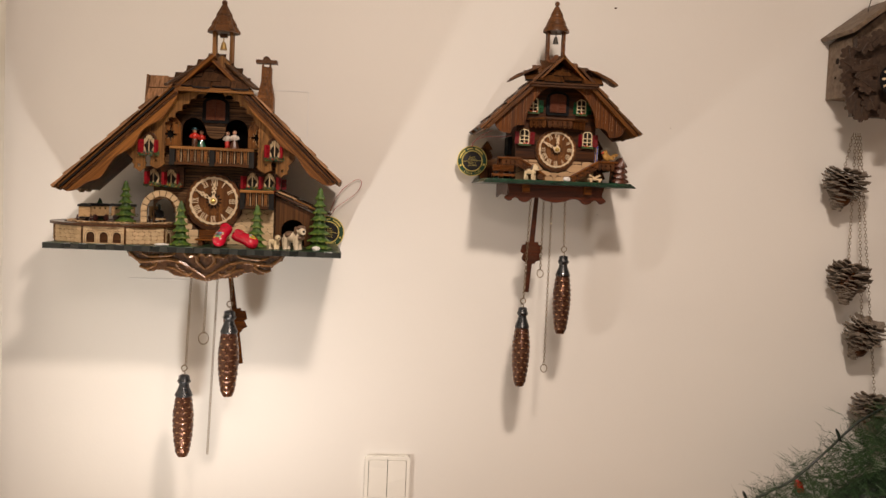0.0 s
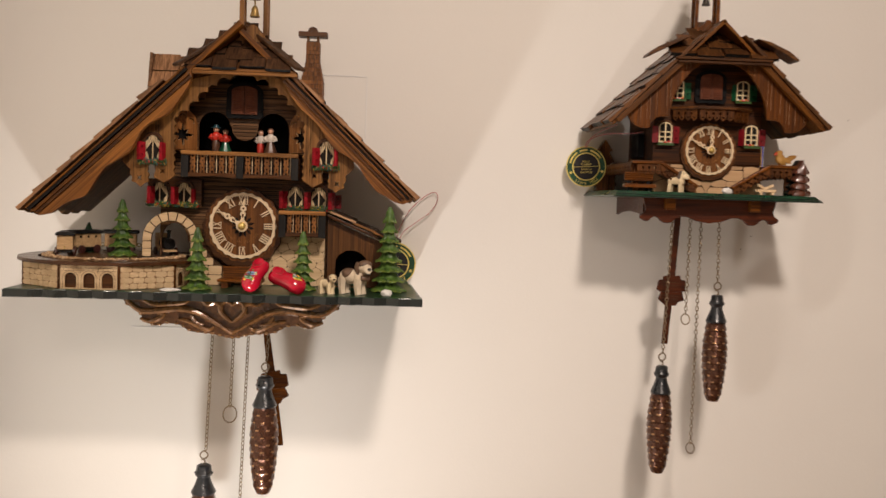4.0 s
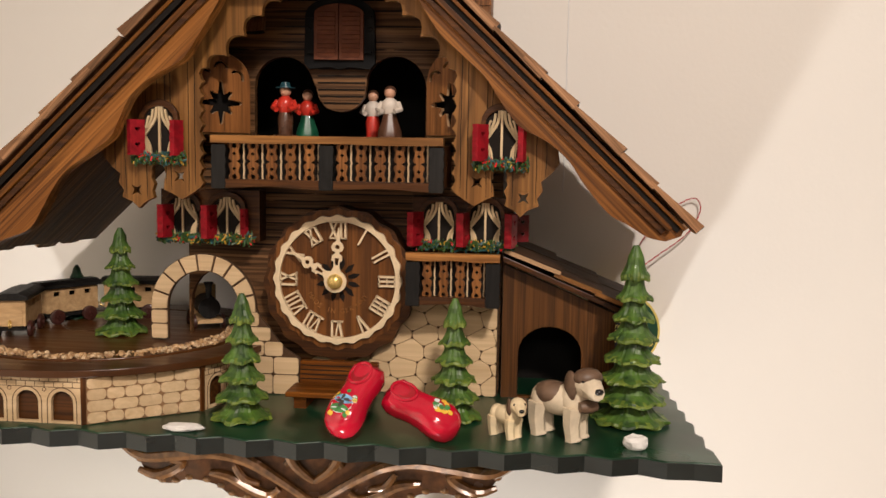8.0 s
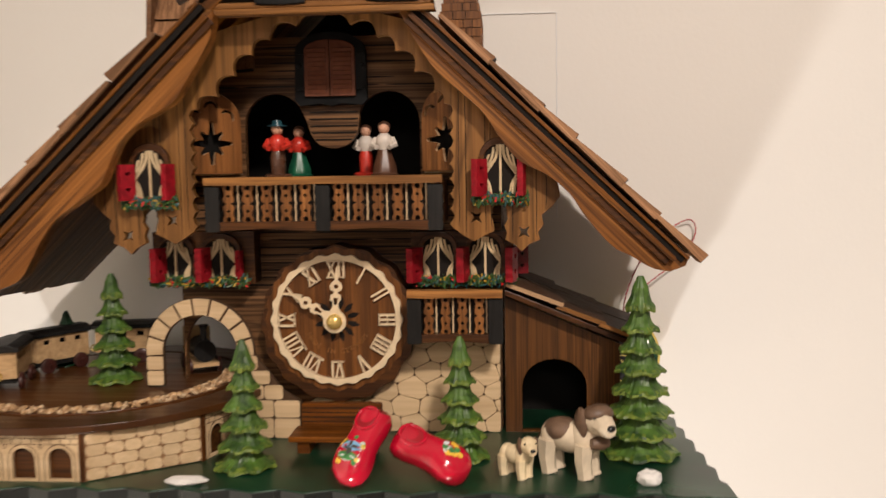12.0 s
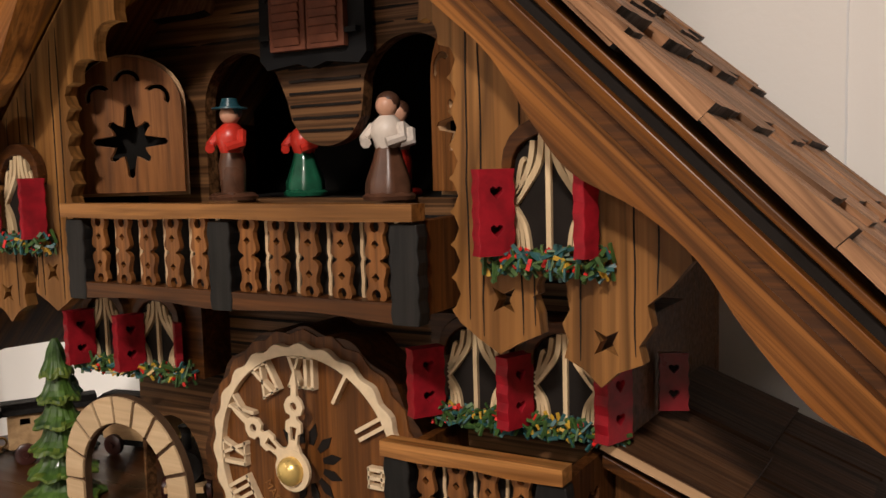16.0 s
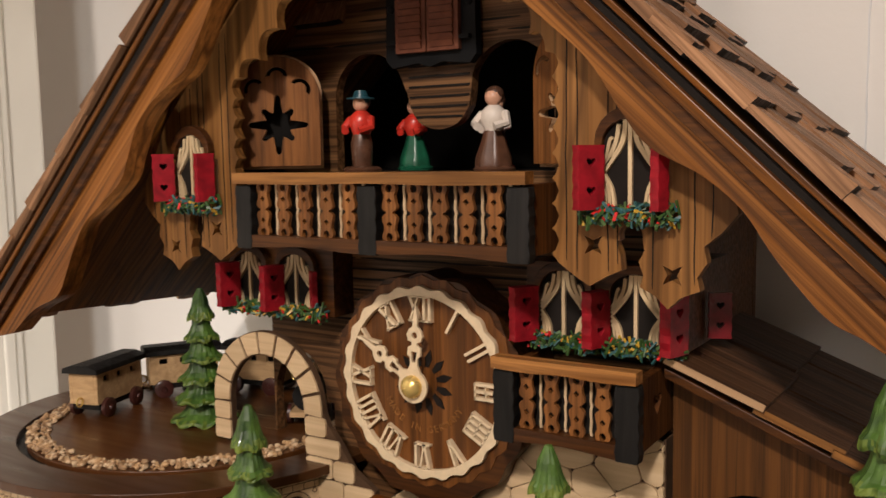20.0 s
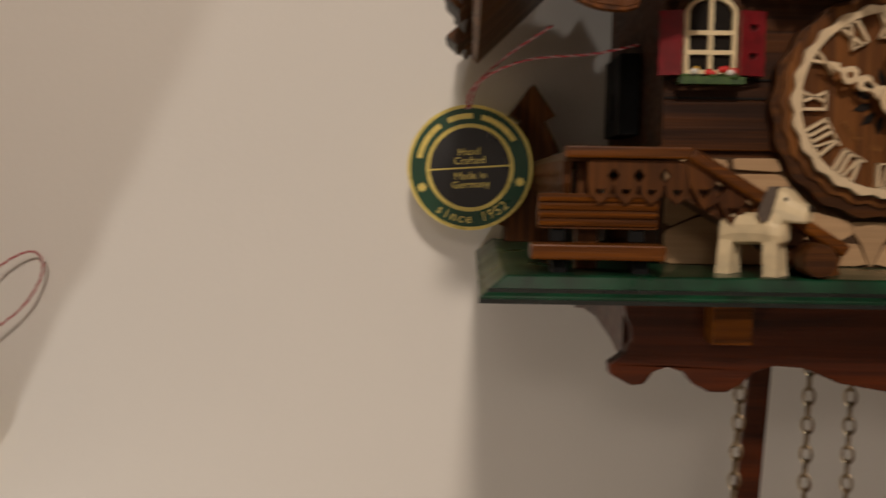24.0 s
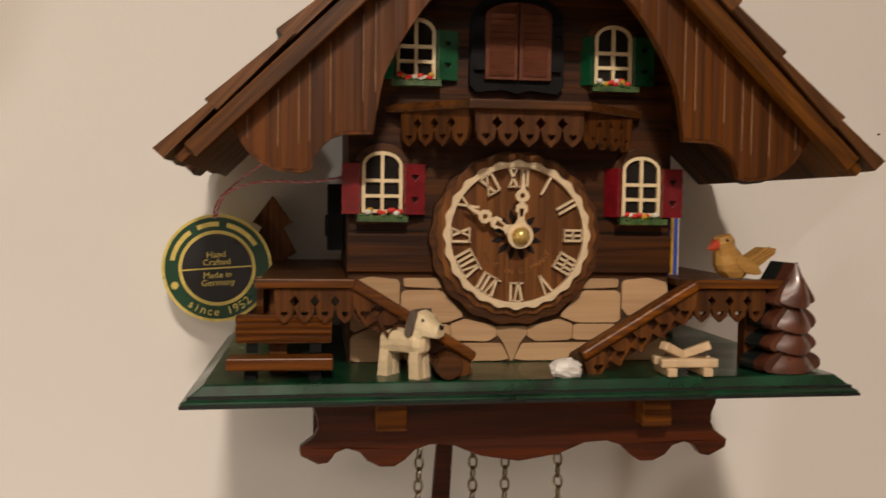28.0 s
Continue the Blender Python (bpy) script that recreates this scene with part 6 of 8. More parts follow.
def clog(place, length, heading, tilt, roll, label, mill):
    """A red lacquered wooden shoe with a painted picture on its toe."""
    shoe = thing("wooden_clog", place, label, "clog", group="pair of red clogs")
    n = 26
    st = [(-0.50, 0.10, 0.16, 0.20), (-0.47, 0.19, 0.10, 0.36), (-0.38, 0.235, 0.04, 0.45), (-0.25, 0.225, 0.02, 0.44), (-0.10, 0.205, 0.03, 0.415), (0.05, 0.215, 0.02, 0.425), (0.20, 0.250, 0.0, 0.43), (0.33, 0.245, 0.0, 0.40), (0.43, 0.200, 0.01, 0.36), (0.49, 0.125, 0.06, 0.31), (0.515, 0.045, 0.13, 0.26)]
    m = Matrix.Translation(place) @ pose(0, 0, 0, 0, 0, heading) @ pose(0, 0, 0, roll, tilt, 0)
    v, f = [], []
    for x, w, z0, z1 in st:
        for k in range(n):
            a = 2 * math.pi * k / n
            cy, cz = math.cos(a), math.sin(a)
            yy = w * (abs(cy) ** 0.8) * (1 if cy > 0 else -1)
            zz = (z0 + z1) / 2 + (z1 - z0) / 2 * (abs(cz) ** 0.85) * (1 if cz > 0 else -1)
            v.append((x * length, yy * length, zz * length))
    for i in range(len(st) - 1):
        for k in range(n):
            f.append((i * n + k, i * n + (k + 1) % n, (i + 1) * n + (k + 1) % n, (i + 1) * n + k))
    f += [tuple(range(n)), tuple(reversed(range((len(st) - 1) * n, len(st) * n)))]
    part("shoe_body", Geo().add(v, f, m=m), "clog_red", shoe, smooth=True)
    lip = [(length * (-0.27 + 0.16 * math.cos(a)), length * 0.135 * math.sin(a), length * (0.412 + 0.016 * math.cos(a) ** 2)) for a in [2 * math.pi * i / 28 for i in range(28)]]
    part("rim", Geo().tube(lip, length * 0.022, 8, closed=True, m=m), "clog_red", shoe, smooth=True)
    part("lining", Geo().add([(x, y * 0.98, z - length * 0.004) for x, y, z in lip] + [(x * 0.85 - length * 0.040, y * 0.8, length * 0.4315) for x, y, z in lip], [(i, (i + 1) % 28, 28 + (i + 1) % 28, 28 + i) for i in range(28)] + [tuple(range(28, 56))], m=m), "clog_inside", shoe, "dark red hollow")

    def on_toe(u, w):
        x = u
        i = max(j for j in range(len(st) - 1) if st[j][0] <= x)
        t = (x - st[i][0]) / (st[i + 1][0] - st[i][0])
        wd, z0, z1 = (st[i][q] + (st[i + 1][q] - st[i][q]) * t for q in (1, 2, 3))
        c = min(0.98, abs(w) / wd)
        return ((z0 + z1) / 2 + (z1 - z0) / 2 * (1 - c ** 2.3) ** 0.42) + 0.004

    def dab(g, u, w, ru, rw, slot, lift=0.0):
        k = 14
        ps = [(u, w)] + [(u + ru * math.cos(2 * math.pi * i / k), w + rw * math.sin(2 * math.pi * i / k)) for i in range(k)]
        g.add([(a * length, b * length, (on_toe(a, b) + lift) * length) for a, b in ps], [(0, 1 + i, 1 + (i + 1) % k) for i in range(k)], slot, m)

    g = Geo()
    if mill:
        dab(g, 0.21, 0.0, 0.135, 0.145, 0)
        dab(g, 0.15, 0.0, 0.070, 0.135, 1, 0.003)
        dab(g, 0.28, 0.0, 0.055, 0.135, 2, 0.003)
        for a in (20, 110, 200, 290):
            dab(g, 0.17 + 0.05 * math.cos(radians(a)), 0.05 * math.sin(radians(a)), 0.035 * abs(math.cos(radians(a))) + 0.01, 0.035 * abs(math.sin(radians(a))) + 0.01, 4, 0.006)
        dab(g, 0.225, 0.0, 0.050, 0.025, 4, 0.006)
    rs = random.Random(int(length * 1e5) + mill)
    for i in range(16):
        a = rs.random() * 6.3
        rr = 0.15 + 0.03 * rs.random() if mill else 0.14 * rs.random()
        u, w = 0.22 + rr * math.cos(a) * 1.1, rr * math.sin(a)
        if u < 0.44 and abs(w) < 0.16:
            dab(g, u, w, 0.028 if mill else 0.036, 0.028 if mill else 0.036, (3, 2, 3, 0, 2)[i % 5], 0.007 + 0.001 * i / 16)
    part("painted_picture", g, ["picture_white", "picture_blue", "picture_green", "picture_yellow", "picture_dark"], shoe, "painted windmill and flowers" if mill else "painted flower spray", smooth=True)
    return shoe


clog((0.0286, -0.2330, SHELF + 0.0130), 0.0410, -116, 38, -6, "red lacquered wooden clog with a painted windmill leaning on its pair", 1)
clog((0.0600, -0.2290, SHELF + 0.0070), 0.0420, -14, 20, 30, "red lacquered wooden clog with painted flowers lying on the shelf", 0)


def wagon(x, y, heading, label):
    """A goods wagon of pale wood with a dark roof and round wheels."""
    w = thing("toy_wagon", (x, y, DZ), label, "toy train wagon", group="toy train wagons")
    m = Matrix.Translation((x, y, DZ)) @ pose(0, 0, 0, 0, 0, heading)
    L, W = 0.0185, 0.0085
    body = [(-L, 0.0075), (L, 0.0075), (L, 0.0235), (-L, 0.0235)]
    holes = [[(a - 0.0022, 0.0185), (a + 0.0022, 0.0185), (a + 0.0022, 0.0215), (a - 0.0022, 0.0215)] for a in (-0.011, 0.0, 0.011)]
    # slot 1 is a core that paints shade behind the wagon windows
    g = Geo().prism(body, -W, -W + 0.002, holes, m=m).prism(body, W - 0.002, W, holes, m=m).box(-L, -L + 0.002, -W + 0.002, W - 0.002, 0.0075, 0.0235, m=m).box(L - 0.002, L, -W + 0.002, W - 0.002, 0.0075, 0.0235, m=m).box(-L + 0.002, L - 0.002, -0.004, 0.004, 0.0075, 0.022, m=m, slot=1)
    part("wagon_body", g, ["wagon_wood", "inside_dark"], w, bevel=0.0003)
    part("wagon_roof", Geo().prism([(-W - 0.0022, 0.0238), (W + 0.0022, 0.0238), (W + 0.0018, 0.0262), (W * 0.5, 0.0280), (-W * 0.5, 0.0280), (-W - 0.0018, 0.0262)], -L - 0.0025, L + 0.0025, m=m @ pose(0, 0, 0, 0, 0, 90)), "post_wood", w, "dark flat roof", bevel=0.0004)
    for sx in (-1, 1):
        for sy in (-1, 1):
            part("wheel", Geo().lathe([(0.0050, 0.0), (0.0050, 0.0020), (0.0040, 0.0026), (0.0016, 0.0026), (0.0012, 0.0034)], n=18, m=m @ pose(sx * 0.0115, sy * W, 0.0050, -90 * sy, 0, 0)), "wheel_red", w, "dark red-brown wheel", smooth=True)
        ring = [(sx * (L + 0.0030) + 0.0022 * math.cos(a), 0, 0.0095 + 0.0022 * math.sin(a)) for a in [2 * math.pi * i / 12 for i in range(12)]]
        part("coupling", Geo().tube(ring, 0.0005, 5, closed=True, m=m), "brass", w, "brass coupling eye")
    part("chassis", Geo().box(-L + 0.002, L - 0.002, -W + 0.001, W - 0.001, 0.0045, 0.0073, m=m), "post_wood", w)
    return w


for ang, rad in ((196, 0.0560), (148, 0.0560), (101, 0.0560)):
    wagon(DX + rad * math.cos(radians(ang)), DY + rad * math.sin(radians(ang)), ang + 90, "toy wagon of pale wood with a dark roof on the platform")
a = radians(30)
loco = thing("toy_locomotive", (DX + 0.058 * math.cos(a), DY + 0.058 * math.sin(a), DZ), "toy locomotive of dark and pale wood inside the tunnel", "toy locomotive")
m = Matrix.Translation(BASE[loco]) @ pose(0, 0, 0, 0, 0, 120)
part("boiler", Geo().lathe([(0.0070, 0.0), (0.0070, 0.022), (0.0050, 0.023)], n=18, m=m @ pose(-0.016, 0, 0.0145, 0, 90, 0)), "post_wood", loco, smooth=True)
part("cab", Geo().box(0.007, 0.018, -0.008, 0.008, 0.006, 0.0265, m=m), "wagon_wood", loco, bevel=0.0004)
part("frame_plate", Geo().box(-0.019, 0.019, -0.008, 0.008, 0.0050, 0.0075, m=m), "wagon_wood", loco)
part("smokestack", Geo().lathe([(0.0020, 0.020), (0.0020, 0.028), (0.0032, 0.031)], (0, 0, 0), 12, m=m @ pose(-0.012, 0, 0)), "post_wood", loco)
for sx in (-0.011, 0.011):
    for sy in (-1, 1):
        part("wheel", Geo().lathe([(0.0050, 0.0), (0.0050, 0.0020), (0.0016, 0.0026)], n=16, m=m @ pose(sx, sy * 0.0082, 0.0050, -90 * sy, 0, 0)), "wheel_red", loco, smooth=True)


# ---- dancers on the stage: plain turned figures ----
def dancer(x, y, h, lower, upper, head, hat, label, skirt):
    g = Geo()
    z = 1.5530
    r = h * 0.25
    g.lathe([(r * 0.95, 0), (r, 0.0012), (r * 0.8, 0.0024)], (x, y, z), 28, slot=0)
    prof = [(r * (0.86 if skirt else 0.50), 0.06), (r * (0.84 if skirt else 0.52), 0.16), (r * 0.56, 0.36), (r * 0.44, 0.48)]
    g.lathe([(a, b * h) for a, b in prof], (x, y, z), 28, slot=0, ripple=(lambda a, i: 1 + 0.06 * math.cos(7 * a)) if skirt else None)
    g.lathe([(r * 0.44, 0.47 * h), (r * 0.62, 0.60 * h), (r * 0.58, 0.70 * h), (r * 0.28, 0.77 * h)], (x, y, z), 28, slot=1)
    for s in (-1, 1):
        g.tube([(x + s * r * 0.60, y, z + h * 0.68), (x + s * r * 0.85, y - r * 0.3, z + h * 0.56), (x + s * r * 0.45, y - r * 0.75, z + h * 0.52)], r * 0.20, 7, slot=1)
    g.blob((x, y, z + h * 0.86), (r * 0.42, r * 0.42, h * 0.105), 2, 12, 9)
    g.blob((x, y + r * 0.10, z + h * 0.89), (r * 0.46, r * 0.44, h * 0.105), 3, 12, 9)
    if hat:
        g.lathe([(r * 0.72, 0.915 * h), (r * 0.70, 0.93 * h), (r * 0.40, 0.94 * h), (r * 0.30, 1.02 * h), (r * 0.05, 1.03 * h)], (x, y, z), 28, slot=3)
    solo("dancer_figurine", g, [lower, upper, "doll_skin", head], label, "figurine", group="dancers on the balcony stage", at=(x, y, z), smooth=True)


dancer(-0.0345, -0.1490, 0.0330, "doll_brown", "doll_red", "doll_blue", True, "small painted figure in red jacket and dark hat", False)
dancer(-0.0290, -0.1180, 0.0320, "doll_green", "doll_red", "doll_hair", False, "small painted figure in a green skirt on the stage", True)
dancer(0.0290, -0.1490, 0.0325, "doll_brown", "doll_white", "doll_hair", False, "small painted figure in white blouse and brown skirt", True)
dancer(0.0135, -0.1200, 0.0320, "doll_red", "doll_white", "doll_hair", False, "small painted figure in red trousers on the stage", False)

# ---- weights, chains and pendulum of the large clock ----
chain("clock_chain", (-0.033, -0.150, 1.366), (-0.0395, -0.150, 1.199), "thin brass chain holding the lower cone weight")
chain("clock_chain", (-0.008, -0.150, 1.366), (-0.0120, -0.150, 1.252), "thin brass chain ending in a ring", ring=0.0080)
chain("clock_chain", (0.009, -0.150, 1.366), (-0.0010, -0.150, 1.050), "long thin brass chain")
chain("clock_chain", (0.0335, -0.150, 1.366), (0.0300, -0.150, 1.308), "thin brass chain holding the upper cone weight")
cone_weight("cone_weight", -0.0415, -0.150, 1.182, 1.046, 0.0172, "brown cast fir cone clock weight hanging lowest on its chain", True)
cone_weight("cone_weight", 0.0290, -0.150, 1.290, 1.148, 0.0172, "brown cast fir cone clock weight hanging under the shelf", True)


def pendulum(name, top, foot, leaf_at, s, y, label, mat):
    """A wooden rod with a carved bob of crossed leaves."""
    p = thing(name, (top[0], y, top[1]), label, "pendulum", group="clock pendulums")
    d = Vector((foot[0] - top[0], foot[1] - top[1]))
    ln = d.length
    ang = math.degrees(math.atan2(d.x, -d.y))
    m = Matrix.Translation((top[0], y, top[1])) @ pose(0, 0, 0, 0, -ang, 0)
    part("rod", Geo().prism([(-0.0035, 0.0), (0.0035, 0.0), (0.0046, -ln * 0.5), (0.0040, -ln), (-0.0040, -ln), (-0.0046, -ln * 0.5)], -0.0015, 0.0015, m=m), mat, p, bevel=0.0005)
    z = -ln * leaf_at
    up = [(-0.9, 0.55), (-0.62, 0.60), (-0.60, 0.85), (0.55, 0.95), (0.60, 0.70), (0.95, 0.65), (1.0, -0.05), (0.70, -0.20), (-0.75, -0.25), (-1.0, -0.10)]
    dn = [(-0.70, -0.2), (0.75, -0.15), (0.95, -0.70), (0.55, -0.85), (0.40, -1.10), (-0.30, -1.15), (-0.85, -0.75)]
    part("leaf", Geo().prism([(x * s, z + q * s) for x, q in up], -0.0048, -0.0018, m=m), mat, p, "carved leaf plate", bevel=0.0006)
    part("leaf", Geo().prism([(x * s, z + q * s) for x, q in dn], -0.0070, -0.0030, m=m), mat, p, "carved leaf plate", bevel=0.0006)
    g = Geo()
    for q in (0.45, 0.25, -0.45, -0.65):
        g.box(-0.7 * s, 0.5 * s, -0.0073 if q < 0 else -0.0051, -0.0018, z + q * s - 0.0003, z + q * s + 0.0003, m=m)
    part("carved_vein", g, "joint_brown", p)
    return p


pendulum("clock_pendulum", (0.020, 1.366), (0.044, 1.195), 0.56, 0.0200, -0.110, "brown wooden leaf pendulum swinging behind the weights", "bench_wood")


# ---- round maker's tags on strings ----
def maker_tag(place, r, lean, label, loop):
    t = thing("paper_tag", place, label, "tag", group="round gold and green tags")
    x, y, z = place
    m = Matrix.Translation(place) @ pose(0, 0, 0, 0, lean, 0)
    flat = lambda q, n=48: arc(0, 0, q, 0, 360, n)[:-1]
    part("card", Geo().prism(flat(r), -0.0005, 0.0005, m=m), "tag_gold", t, "gold foil card")
    part("green_band", Geo().prism(flat(r * 0.945), -0.0009, -0.0004, [flat(r * 0.70)], m=m), "tag_green", t, "dark green band")
    part("black_centre", Geo().prism(flat(r * 0.635), -0.0009, -0.0004, m=m), "tag_black", t, "black centre")
    part("dividing_line", Geo().box(-r * 0.635, r * 0.635, -0.0012, -0.0008, -r * 0.012, r * 0.012, m=m), "tag_gold", t)
    g = Geo()
    letters(g, "Hand", r * 0.165, m @ pose(0, -0.0011, r * 0.25))
    letters(g, "Crafted", r * 0.165, m @ pose(0, -0.0011, r * 0.11))
    letters(g, "Made in", r * 0.165, m @ pose(0, -0.0011, r * -0.13))
    letters(g, "Germany", r * 0.165, m @ pose(0, -0.0011, r * -0.27))
    for i, ch in enumerate("since 1952"):
        a = 270 + (i - 4.5) * 8.6
        if ch != " ":
            letters(g, ch, r * 0.22, m @ pose(r * 0.815 * math.cos(radians(a)), -0.0012, r * 0.815 * math.sin(radians(a))) @ pose(0, 0, 0, 0, -(a + 90), 0))
    part("lettering", g, "tag_gold", t)
    g = Geo()
    for a0, a1 in ((166, 122), (112, 84), (74, 28)):
        k = 10
        band = arc(0, 0, r * 0.86, a0, a1, k) + list(reversed(arc(0, 0, r * 0.775, a0, a1, k)))
        g.prism(band, -0.0012, -0.0008, m=m)
    part("maker_mark", g, "tag_gold", t, "plain gold bars of the maker's mark")
    g = Geo()
    for s in (-1, 1):
        g.prism([(s * r * 0.78 + a, -r * 0.27 + b) for a, b in star(0, 0, r * 0.085, r * 0.055, 8)], -0.0012, -0.0008, m=m)
    part("star_mark", g, "tag_gold", t)
    top = Vector((x, y, z)) + (m.to_3x3() @ Vector((0, 0, r * 0.93)))
    g = Geo()
    for k, line in enumerate(loop):
        pts = smooth_line([tuple(top + Vector((0.001 * k, -0.001, 0)))] + line, 26)
        for strand in (0, 1):
            helix = []
            for i, p in enumerate(pts):
                q = Vector(pts[min(i + 1, len(pts) - 1)]) - Vector(pts[max(i - 1, 0)])
                u = q.orthogonal().normalized()
                w = q.normalized().cross(u)
                e = i * 0.9 + math.pi * strand
                helix.append(Vector(p) + (u * math.cos(e) + w * math.sin(e)) * 0.00030)
            g.tube(helix, 0.00036, 5, slot=strand if k >= 0 else 0)
    part("string", g, ["string_red", "string_white"], t, "red and white twisted string")
    return t


maker_tag((0.1803, -0.022, 1.4195), 0.0288, 3, "round gold, green and black paper tag hanging beside the large clock", [[(0.1860, -0.018, 1.466), (0.1980, -0.012, 1.490), (0.2180, -0.008, 1.510), (0.2325, -0.006, 1.5165), (0.2365, -0.006, 1.507), (0.2270, -0.008, 1.490), (0.2060, -0.012, 1.474), (0.1920, -0.016, 1.463), (0.1850, -0.020, 1.450)]])

# ==== the small chalet clock ====
SX, ST = 0.5652, 1.5260
sm = thing("cuckoo_clock", (SX, 0.0, ST - 0.010), "small dark chalet cuckoo clock with shingled roof hanging on the wall", "cuckoo clock", group="cuckoo clocks")
v, f = [], []
rings = [(0.1276, -0.1655, ST - 0.0075), (0.1282, -0.1662, ST - 0.0058), (0.1256, -0.1640, ST - 0.0044), (0.1252, -0.1634, ST - 0.0038), (0.1205, -0.1608, ST)]
for hw, yf, z in rings:
    v += [(SX - hw, -0.001, z), (SX - hw, yf - 0.0035, z), (SX + hw + 0.0030, yf + 0.0035, z), (SX + hw + 0.0030, -0.001, z)]
for i in range(len(rings) - 1):
    for k in range(4):
        f.append((4 * i + k, 4 * i + (k + 1) % 4, 4 * i + 4 + (k + 1) % 4, 4 * i + 4 + k))
f += [(0, 1, 2, 3), (19, 18, 17, 16)]
part("base_shelf", Geo().add(v, f), "shelf_green", sm, "green lacquered moulded shelf", bevel=0.0006)
ASKEW = Matrix.Translation((SX, 0, 0)) @ Matrix(((1, 0, 0, 0), (0.0280, 1, 0, 0), (0, 0, 1, 0), (0, 0, 0, 1)))
part("shelf_line", Geo().box(-0.1257, 0.1287, -0.1644, -0.162, ST - 0.0047, ST - 0.0036, m=ASKEW), "black_lacquer", sm, "black line along the moulding")
part("shelf_foot", Geo().box(-0.1281, 0.1311, -0.1665, -0.162, ST - 0.0076, ST - 0.0064, m=ASKEW), "black_lacquer", sm, "black lower edge")

SY = -0.118
part("house_body", Geo().prism([(0.4965, ST), (0.6340, ST), (0.6340, 1.6560), (0.6130, 1.6800), (0.5175, 1.6800), (0.4965, 1.6560)], SY, -0.004), "small_facade", sm, "dark walnut plank house", bevel=0.0005)
g = Geo()
for z in (1.5640, 1.5720, 1.5800, 1.5860):
    g.box(0.4968, 0.6337, SY - 0.0006, SY + 0.0004, z, z + 0.0007)
part("plank_groove", g, "gap_black", sm)
part("plank_band", Geo().box(0.4962, 0.6343, SY - 0.0022, SY - 0.0008, 1.5632, 1.5790), "small_facade", sm, bevel=0.0005)
# added panel that covers the lit gap under the hip to keep it dark
part("attic_shade_panel", Geo().prism([(SX - 0.056, 1.6565), (SX + 0.056, 1.6565), (SX + 0.045, 1.686), (SX + 0.018, 1.710), (SX - 0.018, 1.710), (SX - 0.045, 1.686)], SY - 0.0006, SY - 0.0001), "small_facade", sm)
louvre_door(sm, SX, 1.6425, 0.0275, 0.0315, SY - 0.0035)
dial(sm, SX, 1.5792, 0.0302, SY - 0.0095, -62, 2.5, 0.0026)
out = [(SX + 0.0355 * math.cos(a) * (1 + 0.016 * math.cos(18 * a)), 1.5778 + 0.0355 * math.sin(a) * (1 + 0.016 * math.cos(18 * a))) for a in [2 * math.pi * i / 144 for i in range(144)]]
part("dial_back", Geo().prism(out, SY - 0.0075, SY - 0.0025), "walnut", sm, "scalloped dark backing disc", bevel=0.0005)


def paned_window(parent, cx, z0, w, h, y, rows):
    out = [(cx - w / 2, z0), (cx + w / 2, z0)] + arc(cx, z0 + h * 0.76, w / 2, 0, 180, 10, h * 0.24)
    win = part("window", Geo().prism(out, y + 0.0004, y + 0.0012), "gap_black", parent, "arched cream lattice window over dark panes")
    holes = []
    bw = w * 0.085
    for c in range(2):
        for r in range(rows):
            x0, x1 = cx - w / 2 + bw + c * (w / 2 - bw / 2), cx - bw / 2 + c * (w / 2 - bw / 2)
            x0, x1 = (cx - w / 2 + bw, cx - bw / 2) if c == 0 else (cx + bw / 2, cx + w / 2 - bw)
            za, zb = z0 + bw + (h * 0.80 - bw) * r / rows, z0 + (h * 0.80 - bw) * (r + 1) / rows
            if r < rows - 1:
                holes.append([(x0, za), (x1, za), (x1, zb), (x0, zb)])
            else:
                top = [(x, z0 + h * 0.76 + (h * 0.24 - bw) * math.sqrt(max(0.0, 1 - ((x - cx) / (w / 2 - bw * 0.9)) ** 2))) for x in [x1 + (x0 - x1) * i / 5 for i in range(6)]]
                holes.append([(x0, za), (x1, za)] + top)
    part("lattice", Geo().prism(out, y - 0.0012, y + 0.0004, holes), "window_cream", win, "cream lattice")
    return win


def flower_pot_row(parent, cx, z, y, w, seed):
    rs = random.Random(seed)
    g = Geo().box(cx - w * 0.62, cx + w * 0.62, y - 0.0040, y, z - 0.0035, z - 0.0012, 0)
    for i in range(26):
        g.blob((cx + (rs.random() - 0.5) * w * 1.15, y - 0.004 * rs.random(), z - 0.002 + 0.0015 * rs.random()), (0.0013, 0.001, 0.0008), 0, 6, 4)
    for i in range(9):
        g.blob((cx + (rs.random() - 0.5) * w * 0.85, y - 0.0025 - 0.0018 * rs.random(), z - 0.0004 + 0.0016 * rs.random()), (0.0014, 0.0009, 0.0011), (1, 2, 1, 3, 1)[i % 5], 7, 5)
    return part("flower_box", g, ["leaf_green", "flower_red", "flower_yellow", "flower_white"], parent, "painted flower box with red, yellow and white blooms", smooth=True)


